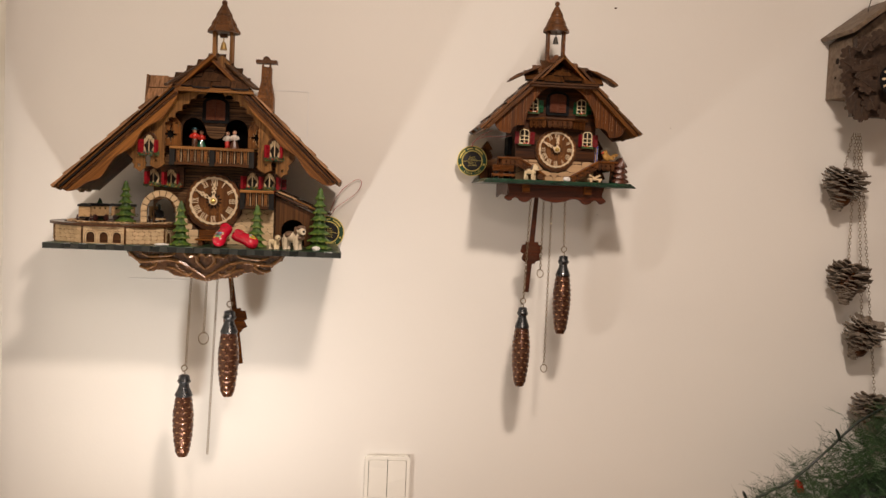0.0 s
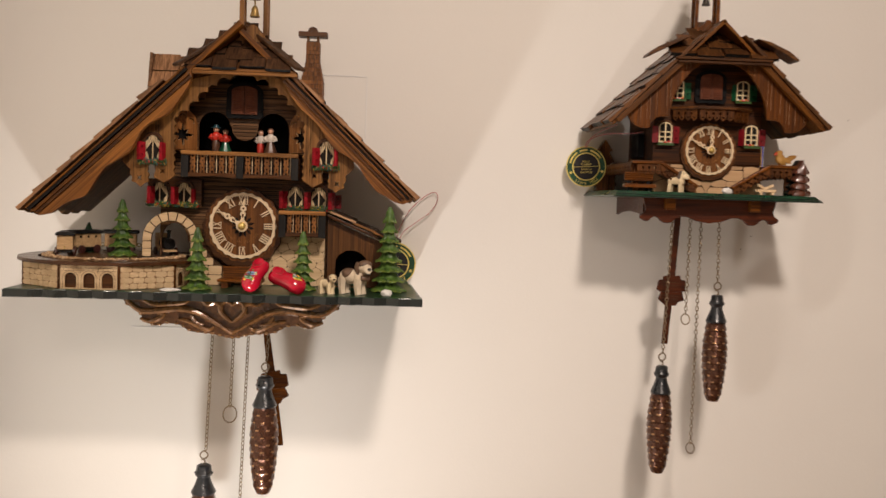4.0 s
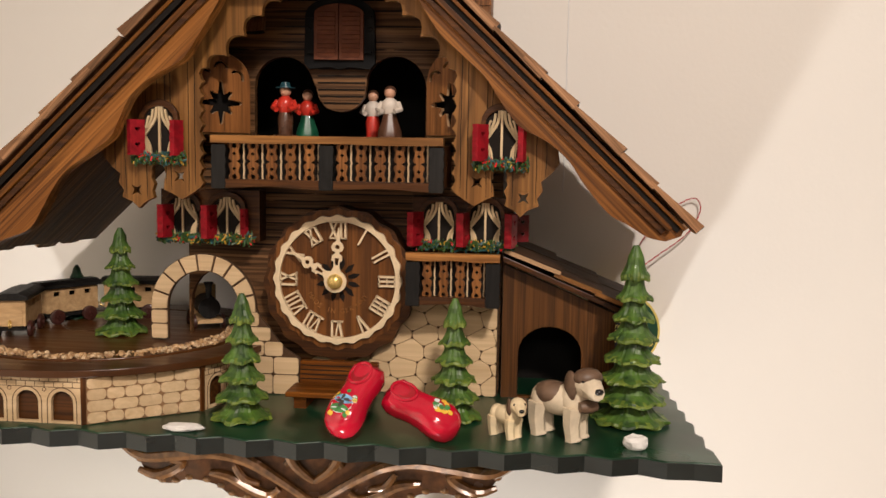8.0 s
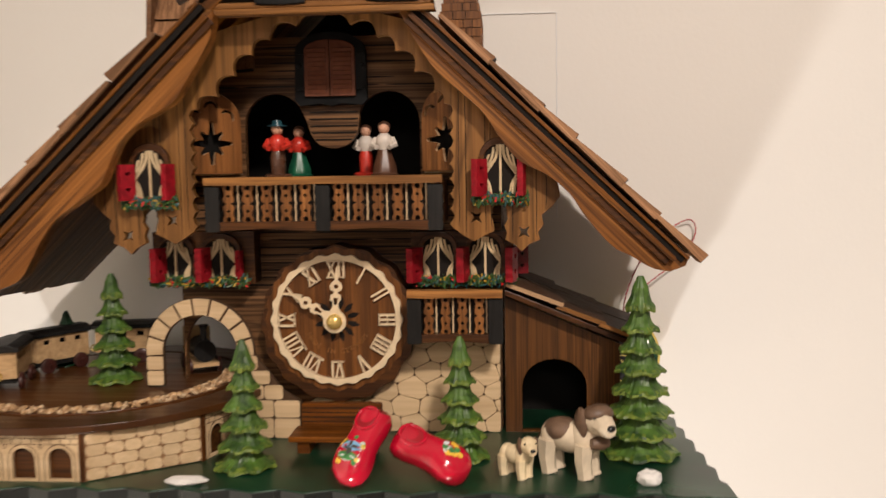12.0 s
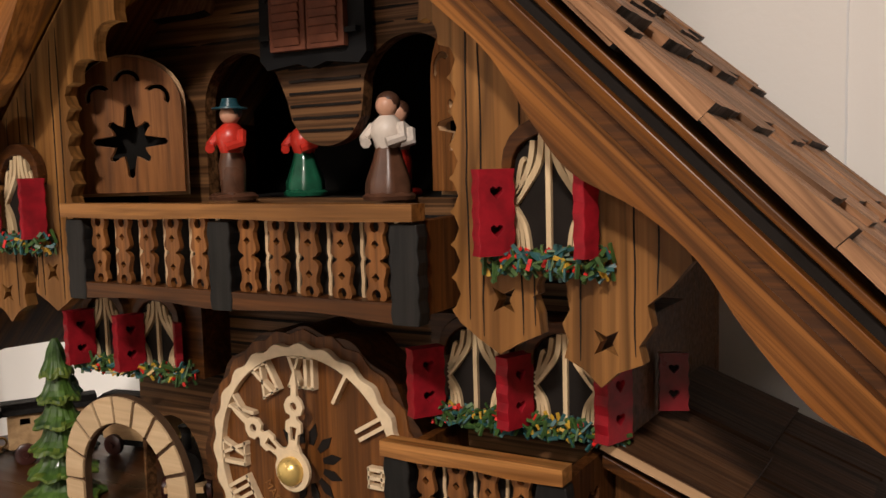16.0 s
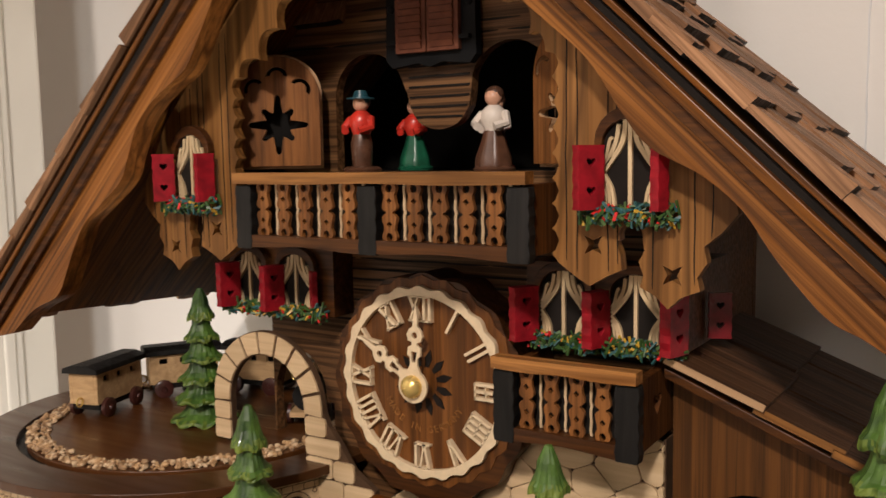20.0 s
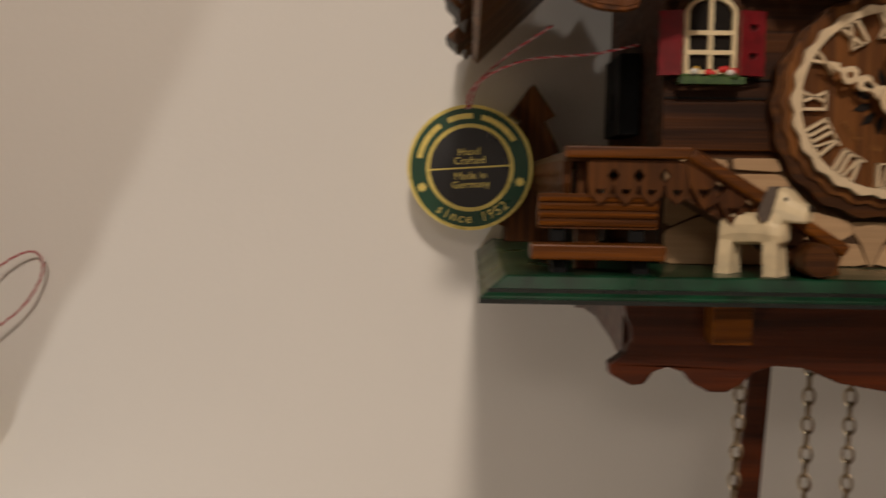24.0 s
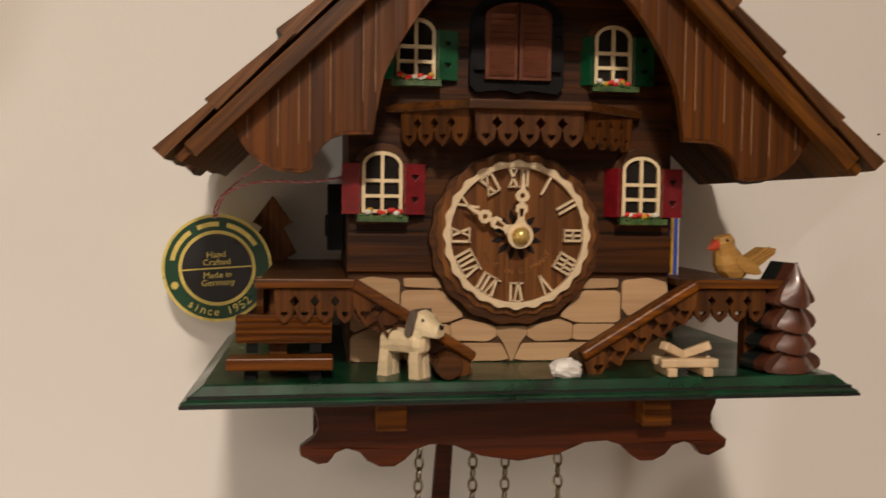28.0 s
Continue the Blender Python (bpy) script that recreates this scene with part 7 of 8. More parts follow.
for cx, colour, z0, w, h, y in ((0.5235, "shutter_green", 1.6425, 0.0160, 0.0245, SY - 0.0022), (0.6065, "shutter_green", 1.6425, 0.0160, 0.0245, SY - 0.0022), (0.5102, "dark_red_paint", 1.5875, 0.0165, 0.0250, SY - 0.0042), (0.6192, "dark_red_paint", 1.5875, 0.0165, 0.0250, SY - 0.0042)):
    win = paned_window(sm, cx, z0, w, h, y, 3)
    part("head_board", Geo().prism([(cx - w * 0.66, z0 - 0.002), (cx - w * 0.66, z0 + h * 0.74)] + list(reversed(arc(cx, z0 + h * 0.74, w * 0.70, 0, 180, 12, h * 0.40))) + [(cx + w * 0.66, z0 - 0.002)], y + 0.0014, SY), "walnut", win, bevel=0.0004)
    if cx < SX:
        shutter(win, cx - w * 0.5 - 0.0080, cx - w * 0.5, z0 - 0.0005, z0 + h * 0.80, y - 0.001, colour, False, turn=-22, hinge=cx - w * 0.5)
        shutter(win, cx + w * 0.5, cx + w * 0.5 + 0.0092, z0 - 0.0005, z0 + h * 0.80, y - 0.001, colour, True, turn=18, hinge=cx + w * 0.5)
    else:
        shutter(win, cx - w * 0.5 - 0.0080, cx - w * 0.5, z0 - 0.0005, z0 + h * 0.80, y - 0.001, colour, False, turn=-55, hinge=cx - w * 0.5)
        shutter(win, cx + w * 0.5, cx + w * 0.5 + 0.0095, z0 - 0.0005, z0 + h * 0.80, y - 0.001, colour, True, turn=8, hinge=cx + w * 0.5)
    flower_pot_row(win, cx, z0, y - 0.0012, w, int(cx * 1000))

# gallery board under the upper windows
gal = part("gallery", Geo().prism([(0.511, -0.122), (0.5415, -0.1500), (0.5890, -0.1500), (0.6190, -0.122), (0.6190, SY), (0.511, SY)], 1.6280, 1.6315, m=flip), "walnut", sm, "narrow gallery with pierced hanging boards", bevel=0.0005)


def pierced(parent, a, b, top, tabs, h):
    """A hanging board cut into tabs with a diamond above and a heart below in each."""
    a, b = Vector(a), Vector(b)
    d = (b - a).normalized()
    m = Matrix((d, Vector((-d.y, d.x, 0)), Vector((0, 0, 1)))).transposed().to_4x4()
    m.translation = a
    w = (b - a).length
    t = w / tabs
    loop, holes = [(0, top), ], []
    for i in range(tabs):
        x = i * t
        loop += [(x + t * 0.02, top - h * 0.55), (x + t * 0.12, top - h * 0.80), (x + t * 0.5, top - h), (x + t * 0.88, top - h * 0.80), (x + t * 0.98, top - h * 0.55)]
        holes.append(heart(x + t / 2, top - h * 0.72, t * 0.20))
        if i:
            holes.append([(x, top - h * 0.52), (x + t * 0.24, top - h * 0.35), (x, top - h * 0.18), (x - t * 0.24, top - h * 0.35)])
    loop.append((w, top))
    return part("pierced_board", Geo().prism(loop, -0.0012, 0.0012, holes, m=m), "walnut_up", parent, "board with cut diamonds and hearts")


pierced(gal, (0.5440, -0.1455, 0), (0.5870, -0.1455, 0), 1.6280, 5, 0.0140)
pierced(gal, (0.5180, -0.1250, 0), (0.5425, -0.1440, 0), 1.6280, 4, 0.0140)
pierced(gal, (0.5885, -0.1440, 0), (0.6130, -0.1250, 0), 1.6280, 4, 0.0140)

# large stones of the footing
foot = part("stone_footing", Geo().box(0.4972, 0.6325, -0.1200, SY, ST, 1.5612), "joint_brown", sm, "footing of pale wooden stones")
def flag(*pts):
    """One large stone with softly rounded corners, given from the clock's middle line."""
    loop = []
    mx, mz = (sum(p[i] for p in pts) / len(pts) for i in (0, 1))
    big_by = 1 + 0.00034 / math.sqrt(sum((p[0] - mx) ** 2 + (p[1] - mz) ** 2 for p in pts) / len(pts))
    pts = [(mx + (x - mx) * big_by, mz + (z - mz) * big_by) for x, z in pts]
    for k, p in enumerate(pts):
        for q, t in ((pts[k - 1], 0.10), (pts[(k + 1) % len(pts)], 0.10)):
            loop.append((SX + p[0] + (q[0] - p[0]) * t, p[1] + (q[1] - p[1]) * t))
    part("stone", Geo().prism(loop, -0.1213, -0.1198), "plywood_dark", foot, bevel=0.0003)


for s in (-1, 1):
    k = lambda d: d * s
    flag((k(0.0672), 1.5592), (k(0.0590), 1.5612), (k(0.0475), 1.5600), (k(0.0475), 1.5470), (k(0.0672), 1.5380))
    flag((k(0.0455), 1.5608), (k(0.0318), 1.5609), (k(0.0302), 1.5566), (k(0.0452), 1.5572))
    flag((k(0.0464), 1.5556), (k(0.0300), 1.5557), (k(0.0206), 1.5452), (k(0.0280), 1.5424), (k(0.0464), 1.5424))
    flag((k(0.0258), 1.5416), (k(0.0195), 1.5438), (k(0.0072), 1.5408), (k(0.0068), 1.5368), (k(0.0105), 1.5346), (k(0.0252), 1.5351))
    flag((k(0.0450), 1.5416), (k(0.0266), 1.5416), (k(0.0262), 1.5352), (k(0.0450), 1.5346))
    flag((k(0.0450), 1.5338), (k(0.0110), 1.5338), (k(0.0046), 1.5336), (k(0.0010), 1.5264), (k(0.0450), 1.5264))
    flag((k(0.0670), 1.5368), (k(0.0560), 1.5416), (k(0.0458), 1.5416), (k(0.0458), 1.5264), (k(0.0670), 1.5264))
flag((-0.0064, 1.5406), (0.0064, 1.5406), (0.0062, 1.5372), (0.0036, 1.5342), (0.0004, 1.5266), (-0.0004, 1.5266), (-0.0036, 1.5342), (-0.0062, 1.5372))

# side landings with stairs
for s in (-1, 1):
    X = lambda d: SX + s * d
    land = part("landing", Geo().box(*sorted((X(0.0690), X(0.1030))), -0.1480, -0.004, 1.5585, 1.5615), "walnut", sm, "side landing with a sloping stair rail", bevel=0.0005)
    ends = [(X(0.0965), -0.1500, 0), (X(0.0665), -0.1500, 0)]
    ends.sort()
    pierced(land, ends[0], ends[1], 1.5590, 4, 0.0130)
    side = pierced(land, (X(0.1020), -0.0100 if s < 0 else -0.1460, 0), (X(0.1020), -0.1460 if s < 0 else -0.0100, 0), 1.5590, 11, 0.0125)
    part("landing_rail", Geo().box(*sorted((X(0.0665), X(0.1035))), -0.1535, -0.1465, 1.5595, 1.5630), "bench_wood", land, bevel=0.0006)
    a, b = Vector((X(0.0670), 1.5615)), Vector((X(0.0210), 1.5335))
    g = Geo()
    d = (b - a).normalized()
    n = Vector((-d.y, d.x)) * (1 if s < 0 else -1)
    if n.y < 0:
        n = -n
    g.prism([tuple(a + n * 0.0016), tuple(b + n * 0.0016), tuple(b - n * 0.0022), tuple(a - n * 0.0022)], -0.1545, -0.1470)
    part("stair_rail", g, "bench_wood", land, "sloping rounded rail", bevel=0.001)
    loop = [tuple(a - n * 0.002)]
    k = 5
    holes = []
    for i in range(k):
        p, q = a + (b - a) * (i / k * 0.94), a + (b - a) * ((i + 1) / k * 0.94)
        hgt = 0.0125
        loop += [(p.x, p.y - hgt * 0.72), ((p.x + q.x) / 2, (p.y + q.y) / 2 - hgt * 1.12), (q.x, q.y - hgt * 0.72)]
        holes.append(heart((p.x + q.x) / 2, (p.y + q.y) / 2 - hgt * 0.74, 0.0020))
        if i:
            holes.append([(p.x, p.y - hgt * 0.62), (p.x + 0.0024, p.y - hgt * 0.42), (p.x, p.y - hgt * 0.22), (p.x - 0.0024, p.y - hgt * 0.42)])
    loop.append(tuple(b - n * 0.002))
    part("stair_board", Geo().prism(loop, -0.1520, -0.1495, holes), "walnut_up", land)
    part("stair_flight", Geo().prism([tuple(a - n * 0.003), tuple(b - n * 0.003), (b.x, ST), (b.x - s * -0.008, ST), (a.x, a.y - 0.0140)], -0.1488, -0.1300), "walnut", land)
    for y in (-0.1400, -0.0250):
        part("landing_post", Geo().box(*sorted((X(0.0920), X(0.0985))), y - 0.003, y + 0.003, ST, 1.5584), "walnut_up", land)

# roof
QX, QZ, QK = 0.0525, 1.6865, 0.965


def small_slab(s, x_in, x_out, y0, y1, o0, o1):
    n = Vector((QK, 0, 1)).normalized()
    return Geo().prism([(SX + s * (x + n.x * o), QZ - QK * (x - QX) + n.z * o) for x, o in ((x_in, o0), (x_out, o0), (x_out, o1), (x_in, o1))], y0, y1)


for s, mat in ((1, "roof_right"), (-1, "roof_left")):
    roof = part("roof_slope", small_slab(s, 0.001, 0.1330, -0.1590, -0.008, -0.0060, -0.0022), mat, sm, "dark roof slope with rows of wooden shingles", bevel=0.0004)
    part("edge_strip", small_slab(s, QX - 0.004, 0.1290, -0.1625, -0.1555, -0.0085, -0.0020), mat, roof, "brown edge strip", bevel=0.0004)
    down = (s * 1.0, 0, -QK)
    rows = 5
    pitch = 0.0213
    start = 0.1090 - (rows - 1) * pitch
    shingled(roof, (SX + s * start, 0, QZ - QK * (start - QX) - 0.001), down, (0, 1, 0), rows, pitch * math.hypot(1, QK), -0.1640, -0.008, 0.030, 0.0390, 0.0056, "shingle_dark", 71 + s)
    shingled(roof, (SX + s * 0.002, 0, QZ + QK * (QX - 0.002) - 0.001), down, (0, 1, 0), 2, 0.0300, -0.120, -0.008, 0.030, 0.0380, 0.0040, "shingle_dark", 81 + s)
    loop = [(-0.0005, 1.6885)] + smooth_line([(-0.0005, 1.6840), (0.0220, 1.6810), (0.0380, 1.6690), (0.0500, 1.6520), (0.0570, 1.6370), (0.0605, 1.6170)], 5) + [(0.0720, 1.6165)] + smooth_line([(0.0760, 1.6150), (0.0810, 1.6100), (0.0835, 1.6030)], 4) + smooth_line([(0.0870, 1.6020), (0.0960, 1.6030), (0.1050, 1.6080), (0.1120, 1.6180)], 4) + [(0.1120, QZ - QK * (0.1120 - QX) - 0.0085), (QX - 0.004, QZ - 0.005)]
    board = part("gable_board", Geo().prism([(SX + s * x, z) for x, z in loop], -0.1520, -0.1480), "small_gable", sm, "striped brown gable board with curved cut-outs", bevel=0.0005)
    lower = [(0.0300, 1.6765), (0.0380, 1.6695), (0.0500, 1.6525), (0.0570, 1.6375), (0.0605, 1.6180), (0.0720, 1.6172), (0.0760, 1.6157), (0.0810, 1.6107), (0.0835, 1.6037), (0.0870, 1.6027), (0.0960, 1.6037), (0.1050, 1.6087), (0.1120, 1.6190)]
    foot_at = lambda x: next(a[1] + (b[1] - a[1]) * (x - a[0]) / (b[0] - a[0]) for a, b in zip(lower, lower[1:]) if x <= b[0] + 1e-9)
    edges = [0.0365, 0.0415, 0.0480, 0.0525, 0.0595, 0.0640, 0.0715, 0.0760, 0.0836, 0.0875, 0.0950, 0.0990, 0.1060, 0.1118]
    for xa, xb in zip(edges, edges[1:]):
        v, k = [], 8
        for i in range(k + 1):
            u = -0.93 + 1.86 * i / k
            x = (xa + xb) / 2 + (xb - xa) / 2 * u
            d = 0.00022 * math.sqrt(1 - u * u) + 0.0001
            z0, z1 = foot_at(x) + 0.0004, QZ - QK * (x - QX) - 0.0085
            z1 = max(z1, z0 + 0.0005)
            v += [(SX + s * x, -0.1521 - d, z0), (SX + s * x, -0.1521 - d, z1), (SX + s * x, -0.1519, z0), (SX + s * x, -0.1519, z1)]
        f = []
        for i in range(k):
            a, b = 4 * i, 4 * i + 4
            f += [(a, b, b + 1, a + 1), (a, a + 2, b + 2, b), (a + 1, b + 1, b + 3, a + 3)]
        f += [(0, 1, 3, 2), (4 * k, 4 * k + 2, 4 * k + 3, 4 * k + 1)]
        part("batten", Geo().add(v, f), "small_gable", board, smooth=True)
        x = xa + 0.0004
        top, low_end = QZ - QK * (x - QX) - 0.0095, foot_at(x) + 0.0010
        if top - low_end > 0.012 and int(xa * 1e4) % 3:
            part("pale_line", Geo().box(SX + s * x - 0.00016, SX + s * x + 0.00016, -0.15245, -0.1519, low_end + (top - low_end) * 0.22, top - (top - low_end) * 0.10), "line_tan", board, "thin pale line along a batten")

PZ = QZ + QK * QX
shp = part("hip_roof", Geo().add([(SX - 0.060, -0.166, 1.6850), (SX + 0.060, -0.166, 1.6850), (SX, -0.100, PZ), (SX - 0.060, -0.157, 1.6810), (SX + 0.060, -0.157, 1.6810), (SX, -0.090, PZ - 0.008)], [(0, 1, 2), (5, 4, 3), (0, 3, 4, 1), (1, 4, 5, 2), (2, 5, 3, 0)]), "shingle_dark", sm, "small hip of dark shingles over the gable")
part("hip_edge", Geo().box(SX - 0.056, SX + 0.056, -0.1665, -0.1610, 1.6800, 1.6832).box(SX - 0.058, SX + 0.058, -0.1685, -0.1630, 1.6838, 1.6868), "walnut", shp, bevel=0.0004)
dn = Vector((0, -0.066, -0.0525)).normalized()
for r in range(4):
    half = 0.016 + 0.0165 * r
    o = Vector((SX, -0.100, PZ)) + dn * (0.0180 * r - 0.004)
    shingled(shp, o, dn, (1, 0, 0), 1, 0.02, -half, half, 0.030, 0.031, 0.0042, "shingle_dark", 90 + r)
for s in (-1, 1):
    wing = [(0.040, 1.7120), (0.0600, 1.7025), (0.0760, 1.6945), (0.0870, 1.6885), (0.0920, 1.6870), (0.0915, 1.6900), (0.0800, 1.6985), (0.0560, 1.7090)]
    part("corner_shingle", Geo().prism([(SX + s * x, z) for x, z in wing], -0.1640, -0.138), "shingle_dark", shp, "shingle flaring past the hip corner", bevel=0.0008)
part("ridge_board", Geo().box(SX - 0.009, SX + 0.009, -0.098, -0.008, PZ - 0.003, PZ + 0.003), "shingle_dark", sm, bevel=0.001)

bx, by = 0.5595, -0.105
out = [(bx - 0.0200, 1.7160), (bx + 0.0240, 1.7160), (bx + 0.0220, 1.7220), (bx + 0.0150, 1.7250), (bx + 0.0130, 1.7310), (bx + 0.0060, 1.7350), (bx + 0.003, 1.7410), (bx - 0.002, 1.7410), (bx - 0.006, 1.7350), (bx - 0.0125, 1.7310), (bx - 0.0145, 1.7250), (bx - 0.0190, 1.7220)]
bel = part("belfry", Geo().prism(out, by - 0.012, by - 0.008).prism(out, by + 0.010, by + 0.014), "small_gable", sm, "small bell tower with a shingled spire", bevel=0.0006)
for sx in (-1, 1):
    for sy in (-1, 1):
        part("belfry_post", Geo().box(bx + sx * 0.0135 - 0.0021, bx + sx * 0.0135 + 0.0021, by + sy * 0.006 - 0.0018, by + sy * 0.006 + 0.0018, 1.722, 1.7815), "bench_wood", bel)
for r0, r1, z0, z1 in ((0.0225, 0.0160, 1.7800, 1.7940), (0.0165, 0.0095, 1.7925, 1.8085), (0.0105, 0.0030, 1.8070, 1.8240)):
    part("spire_tier", Geo().lathe([(r0 * 0.6, z0 + 0.001), (r0, z0), (r0 * 0.99, z0 + 0.003), (r1, z1), (r1 * 0.5, z1)], (bx, by, 0), 28, ripple=lambda a, i: 1 + 0.02 * math.cos(14 * a)), "shingle_dark", bel, "brown carved spire tier", smooth=True)
part("finial", Geo().blob((bx, by, 1.8285), 0.0042, n=14, rows=10), "shingle_dark", bel, smooth=True)
part("bell", Geo().lathe([(0.0052, 0.0), (0.0048, 0.001), (0.0036, 0.006), (0.0030, 0.010), (0.0016, 0.012), (0.0008, 0.0125), (0.0008, 0.020)], (bx, by, 1.7610), 16), "dark_metal", bel, "small dark bell", smooth=True)

# bracket under the shelf
low = [(-0.0835, ST - 0.0076), (-0.0820, 1.5110), (-0.0805, 1.5075), (-0.0802, 1.5035), (-0.0820, 1.5000), (-0.0872, 1.4962), (-0.0868, 1.4930), (-0.0800, 1.4895), (-0.0760, 1.4900), (-0.0730, 1.4940), (-0.0690, 1.4955), (-0.0640, 1.4940), (-0.0610, 1.4905), (-0.0560, 1.4880), (-0.0500, 1.4880), (-0.0460, 1.4905), (-0.0420, 1.4945), (-0.0360, 1.4965), (-0.0270, 1.4960), (-0.0160, 1.4915), (0.0, 1.4890)]
low += [(-x, z) for x, z in reversed(low[:-1])]
brk = part("shelf_bracket", Geo().prism([(SX + x, z) for x, z in low], -0.1400, -0.1340), "mahogany", sm, "curved mahogany bracket under the shelf", bevel=0.0006)
for s in (-1, 1):
    prof = [(-0.1335, ST - 0.0076), (-0.1335, 1.4950), (-0.110, 1.4990), (-0.070, 1.5010), (-0.030, 1.4990), (-0.004, 1.4950), (-0.004, ST - 0.0076)]
    part("bracket_side", Geo().prism(prof, SX + s * 0.0805 - 0.0015, SX + s * 0.0805 + 0.0015, m=Matrix(((0, 1, 0, 0), (1, 0, 0, 0), (0, 0, 1, 0), (0, 0, 0, 1)))), "mahogany", brk)
for x in (0.5130, 0.6185):
    part("corner_block", Geo().box(x - 0.006, x + 0.006, -0.1500, -0.1402, 1.5045, ST - 0.0076), "bench_wood", sm, bevel=0.0006)

# things on the small shelf
bench = thing("miniature_bench", (0.4705, -0.150, ST), "small brown ribbed bench on the green shelf", "miniature bench", group="miniature benches")
part("backrest", Geo().prism(rounded(0.4545, 0.4900, 1.5385, 1.5490, 0.001), -0.1490, -0.1455), "bench_wood", bench, bevel=0.0005)
g = Geo()
for i in range(4):
    g.tube([(0.4548, -0.1492, 1.5400 + 0.0024 * i), (0.4897, -0.1492, 1.5400 + 0.0024 * i)], 0.0008, 6)
part("back_rib", g, "bench_wood", bench, smooth=True)
part("seat", Geo().box(0.4520, 0.4905, -0.1600, -0.1495, 1.5300, 1.5345), "bench_wood", bench, bevel=0.0005)
for x in (0.4605, 0.4840):
    part("leg", Geo().box(x - 0.0022, x + 0.0022, -0.1560, -0.1460, ST, 1.5299), "black_frame", bench)
    part("back_stay", Geo().box(x - 0.0022, x + 0.0022, -0.1480, -0.1455, 1.5347, 1.5384), "black_frame", bench)


def loft(g, rings, slot=0, n=12, power=3.2):
    """A skin over squarish rings (centre, half width in y, half height, pitch in degrees)."""
    v, f = [], []
    for (x, y, z), hw, hh, pitch in rings:
        for k in range(n):
            a = 2 * math.pi * (k + 0.5) / n
            c, d = math.cos(a), math.sin(a)
            q = (abs(c) ** power + abs(d) ** power) ** (-1 / power)
            up = hh * q * d
            v.append((x - up * math.sin(radians(pitch)), y + hw * q * c, z + up * math.cos(radians(pitch))))
    for i in range(len(rings) - 1):
        f += [(i * n + k, i * n + (k + 1) % n, (i + 1) * n + (k + 1) % n, (i + 1) * n + k) for k in range(n)]
    f += [tuple(reversed(range(n))), tuple(range((len(rings) - 1) * n, len(rings) * n))]
    return g.add(v, f, slot)


def whittled_dog(place, s, heading, aside, label):
    """A dog cut from a block with a knife: flat planes, short square legs, a wedge of a head."""
    g = Geo()
    loft(g, [((-0.47, 0, 0.50), 0.10, 0.13, 0), ((-0.43, 0, 0.51), 0.165, 0.19, 0), ((-0.25, 0, 0.55), 0.185, 0.195, 0), ((0.02, 0, 0.56), 0.18, 0.19, 0), ((0.18, 0, 0.55), 0.185, 0.20, 0), ((0.28, 0, 0.53), 0.15, 0.16, 0), ((0.33, 0, 0.52), 0.08, 0.10, 0)])
    for x, y, lean in ((0.17, 0.10, 0.03), (0.17, -0.10, 0.03), (-0.36, 0.10, -0.02), (-0.36, -0.10, -0.02)):
        v = []
        for z, w, d in ((0.0, 0.095, 0.080), (0.05, 0.088, 0.074), (0.25, 0.086, 0.070), (0.44, 0.080, 0.050)):
            cx = x + lean * (1 - z / 0.44)
            v += [(cx - w, y - d, z), (cx + w, y - d, z), (cx + w, y + d, z), (cx - w, y + d, z)]
        f = [(3, 2, 1, 0), (12, 13, 14, 15)] + [(4 * i + k, 4 * i + (k + 1) % 4, 4 * i + 4 + (k + 1) % 4, 4 * i + 4 + k) for i in range(3) for k in range(4)]
        g.add(v, f)
    h = Geo()
    loft(h, [((-0.08, 0, 0.55), 0.16, 0.12, 70), ((0.02, 0, 0.72), 0.165, 0.15, 60), ((0.06, 0, 0.82), 0.15, 0.15, 55)])
    loft(h, [((-0.12, 0, 0.86), 0.125, 0.13, 0), ((-0.06, 0, 0.86), 0.170, 0.190, 0), ((0.08, 0, 0.850), 0.180, 0.205, 0), ((0.16, 0, 0.83), 0.172, 0.190, 0), ((0.23, 0, 0.785), 0.150, 0.145, 0), ((0.34, 0, 0.750), 0.130, 0.115, 0), ((0.385, 0, 0.745), 0.095, 0.085, 0)])
    loft(h, [((0.355, 0, 0.815), 0.056, 0.036, 0), ((0.405, 0, 0.805), 0.052, 0.036, 0)], 2, 8)
    for y in (-1, 1):
        m = Matrix.Translation((0, y * 0.185, 0))
        h.prism([(-0.10, 0.90), (-0.03, 1.055), (0.06, 1.06), (0.055, 0.93), (0.02, 0.80), (-0.03, 0.66), (-0.10, 0.64), (-0.155, 0.72)], -0.035, 0.035, slot=1, m=m)
        h.blob((0.165, y * 0.165, 0.915), (0.024, 0.022, 0.026), 2, 8, 6)
    h.box(-0.06, 0.05, -0.13, 0.13, 1.035, 1.060, 1)
    turn = pose(0.20, 0, 0, 0, 0, aside)
    base = len(g.v)
    g.v += [tuple(turn @ Vector(p)) for p in h.v]
    g.f += [tuple(i + base for i in face) for face in h.f]
    g.m += h.m
    g.v = [tuple(pose(0, 0, 0, 0, 0, heading) @ Vector((x * s, y * s, z * s)) + Vector(place)) for x, y, z in g.v]
    return solo("dog_figurine", g, ["dog_cream", "dog_grey", "nose_black"], label, "dog figurine", group="carved dogs", at=place, bevel=0.0004)


whittled_dog((0.5190, -0.1525, ST), 0.0245, -38, -4, "knife-cut cream wooden dog with a grey ear on the green shelf")
log = thing("miniature_log", (0.533, -0.153, ST), "short dark round log beside the cream dog", "miniature log")
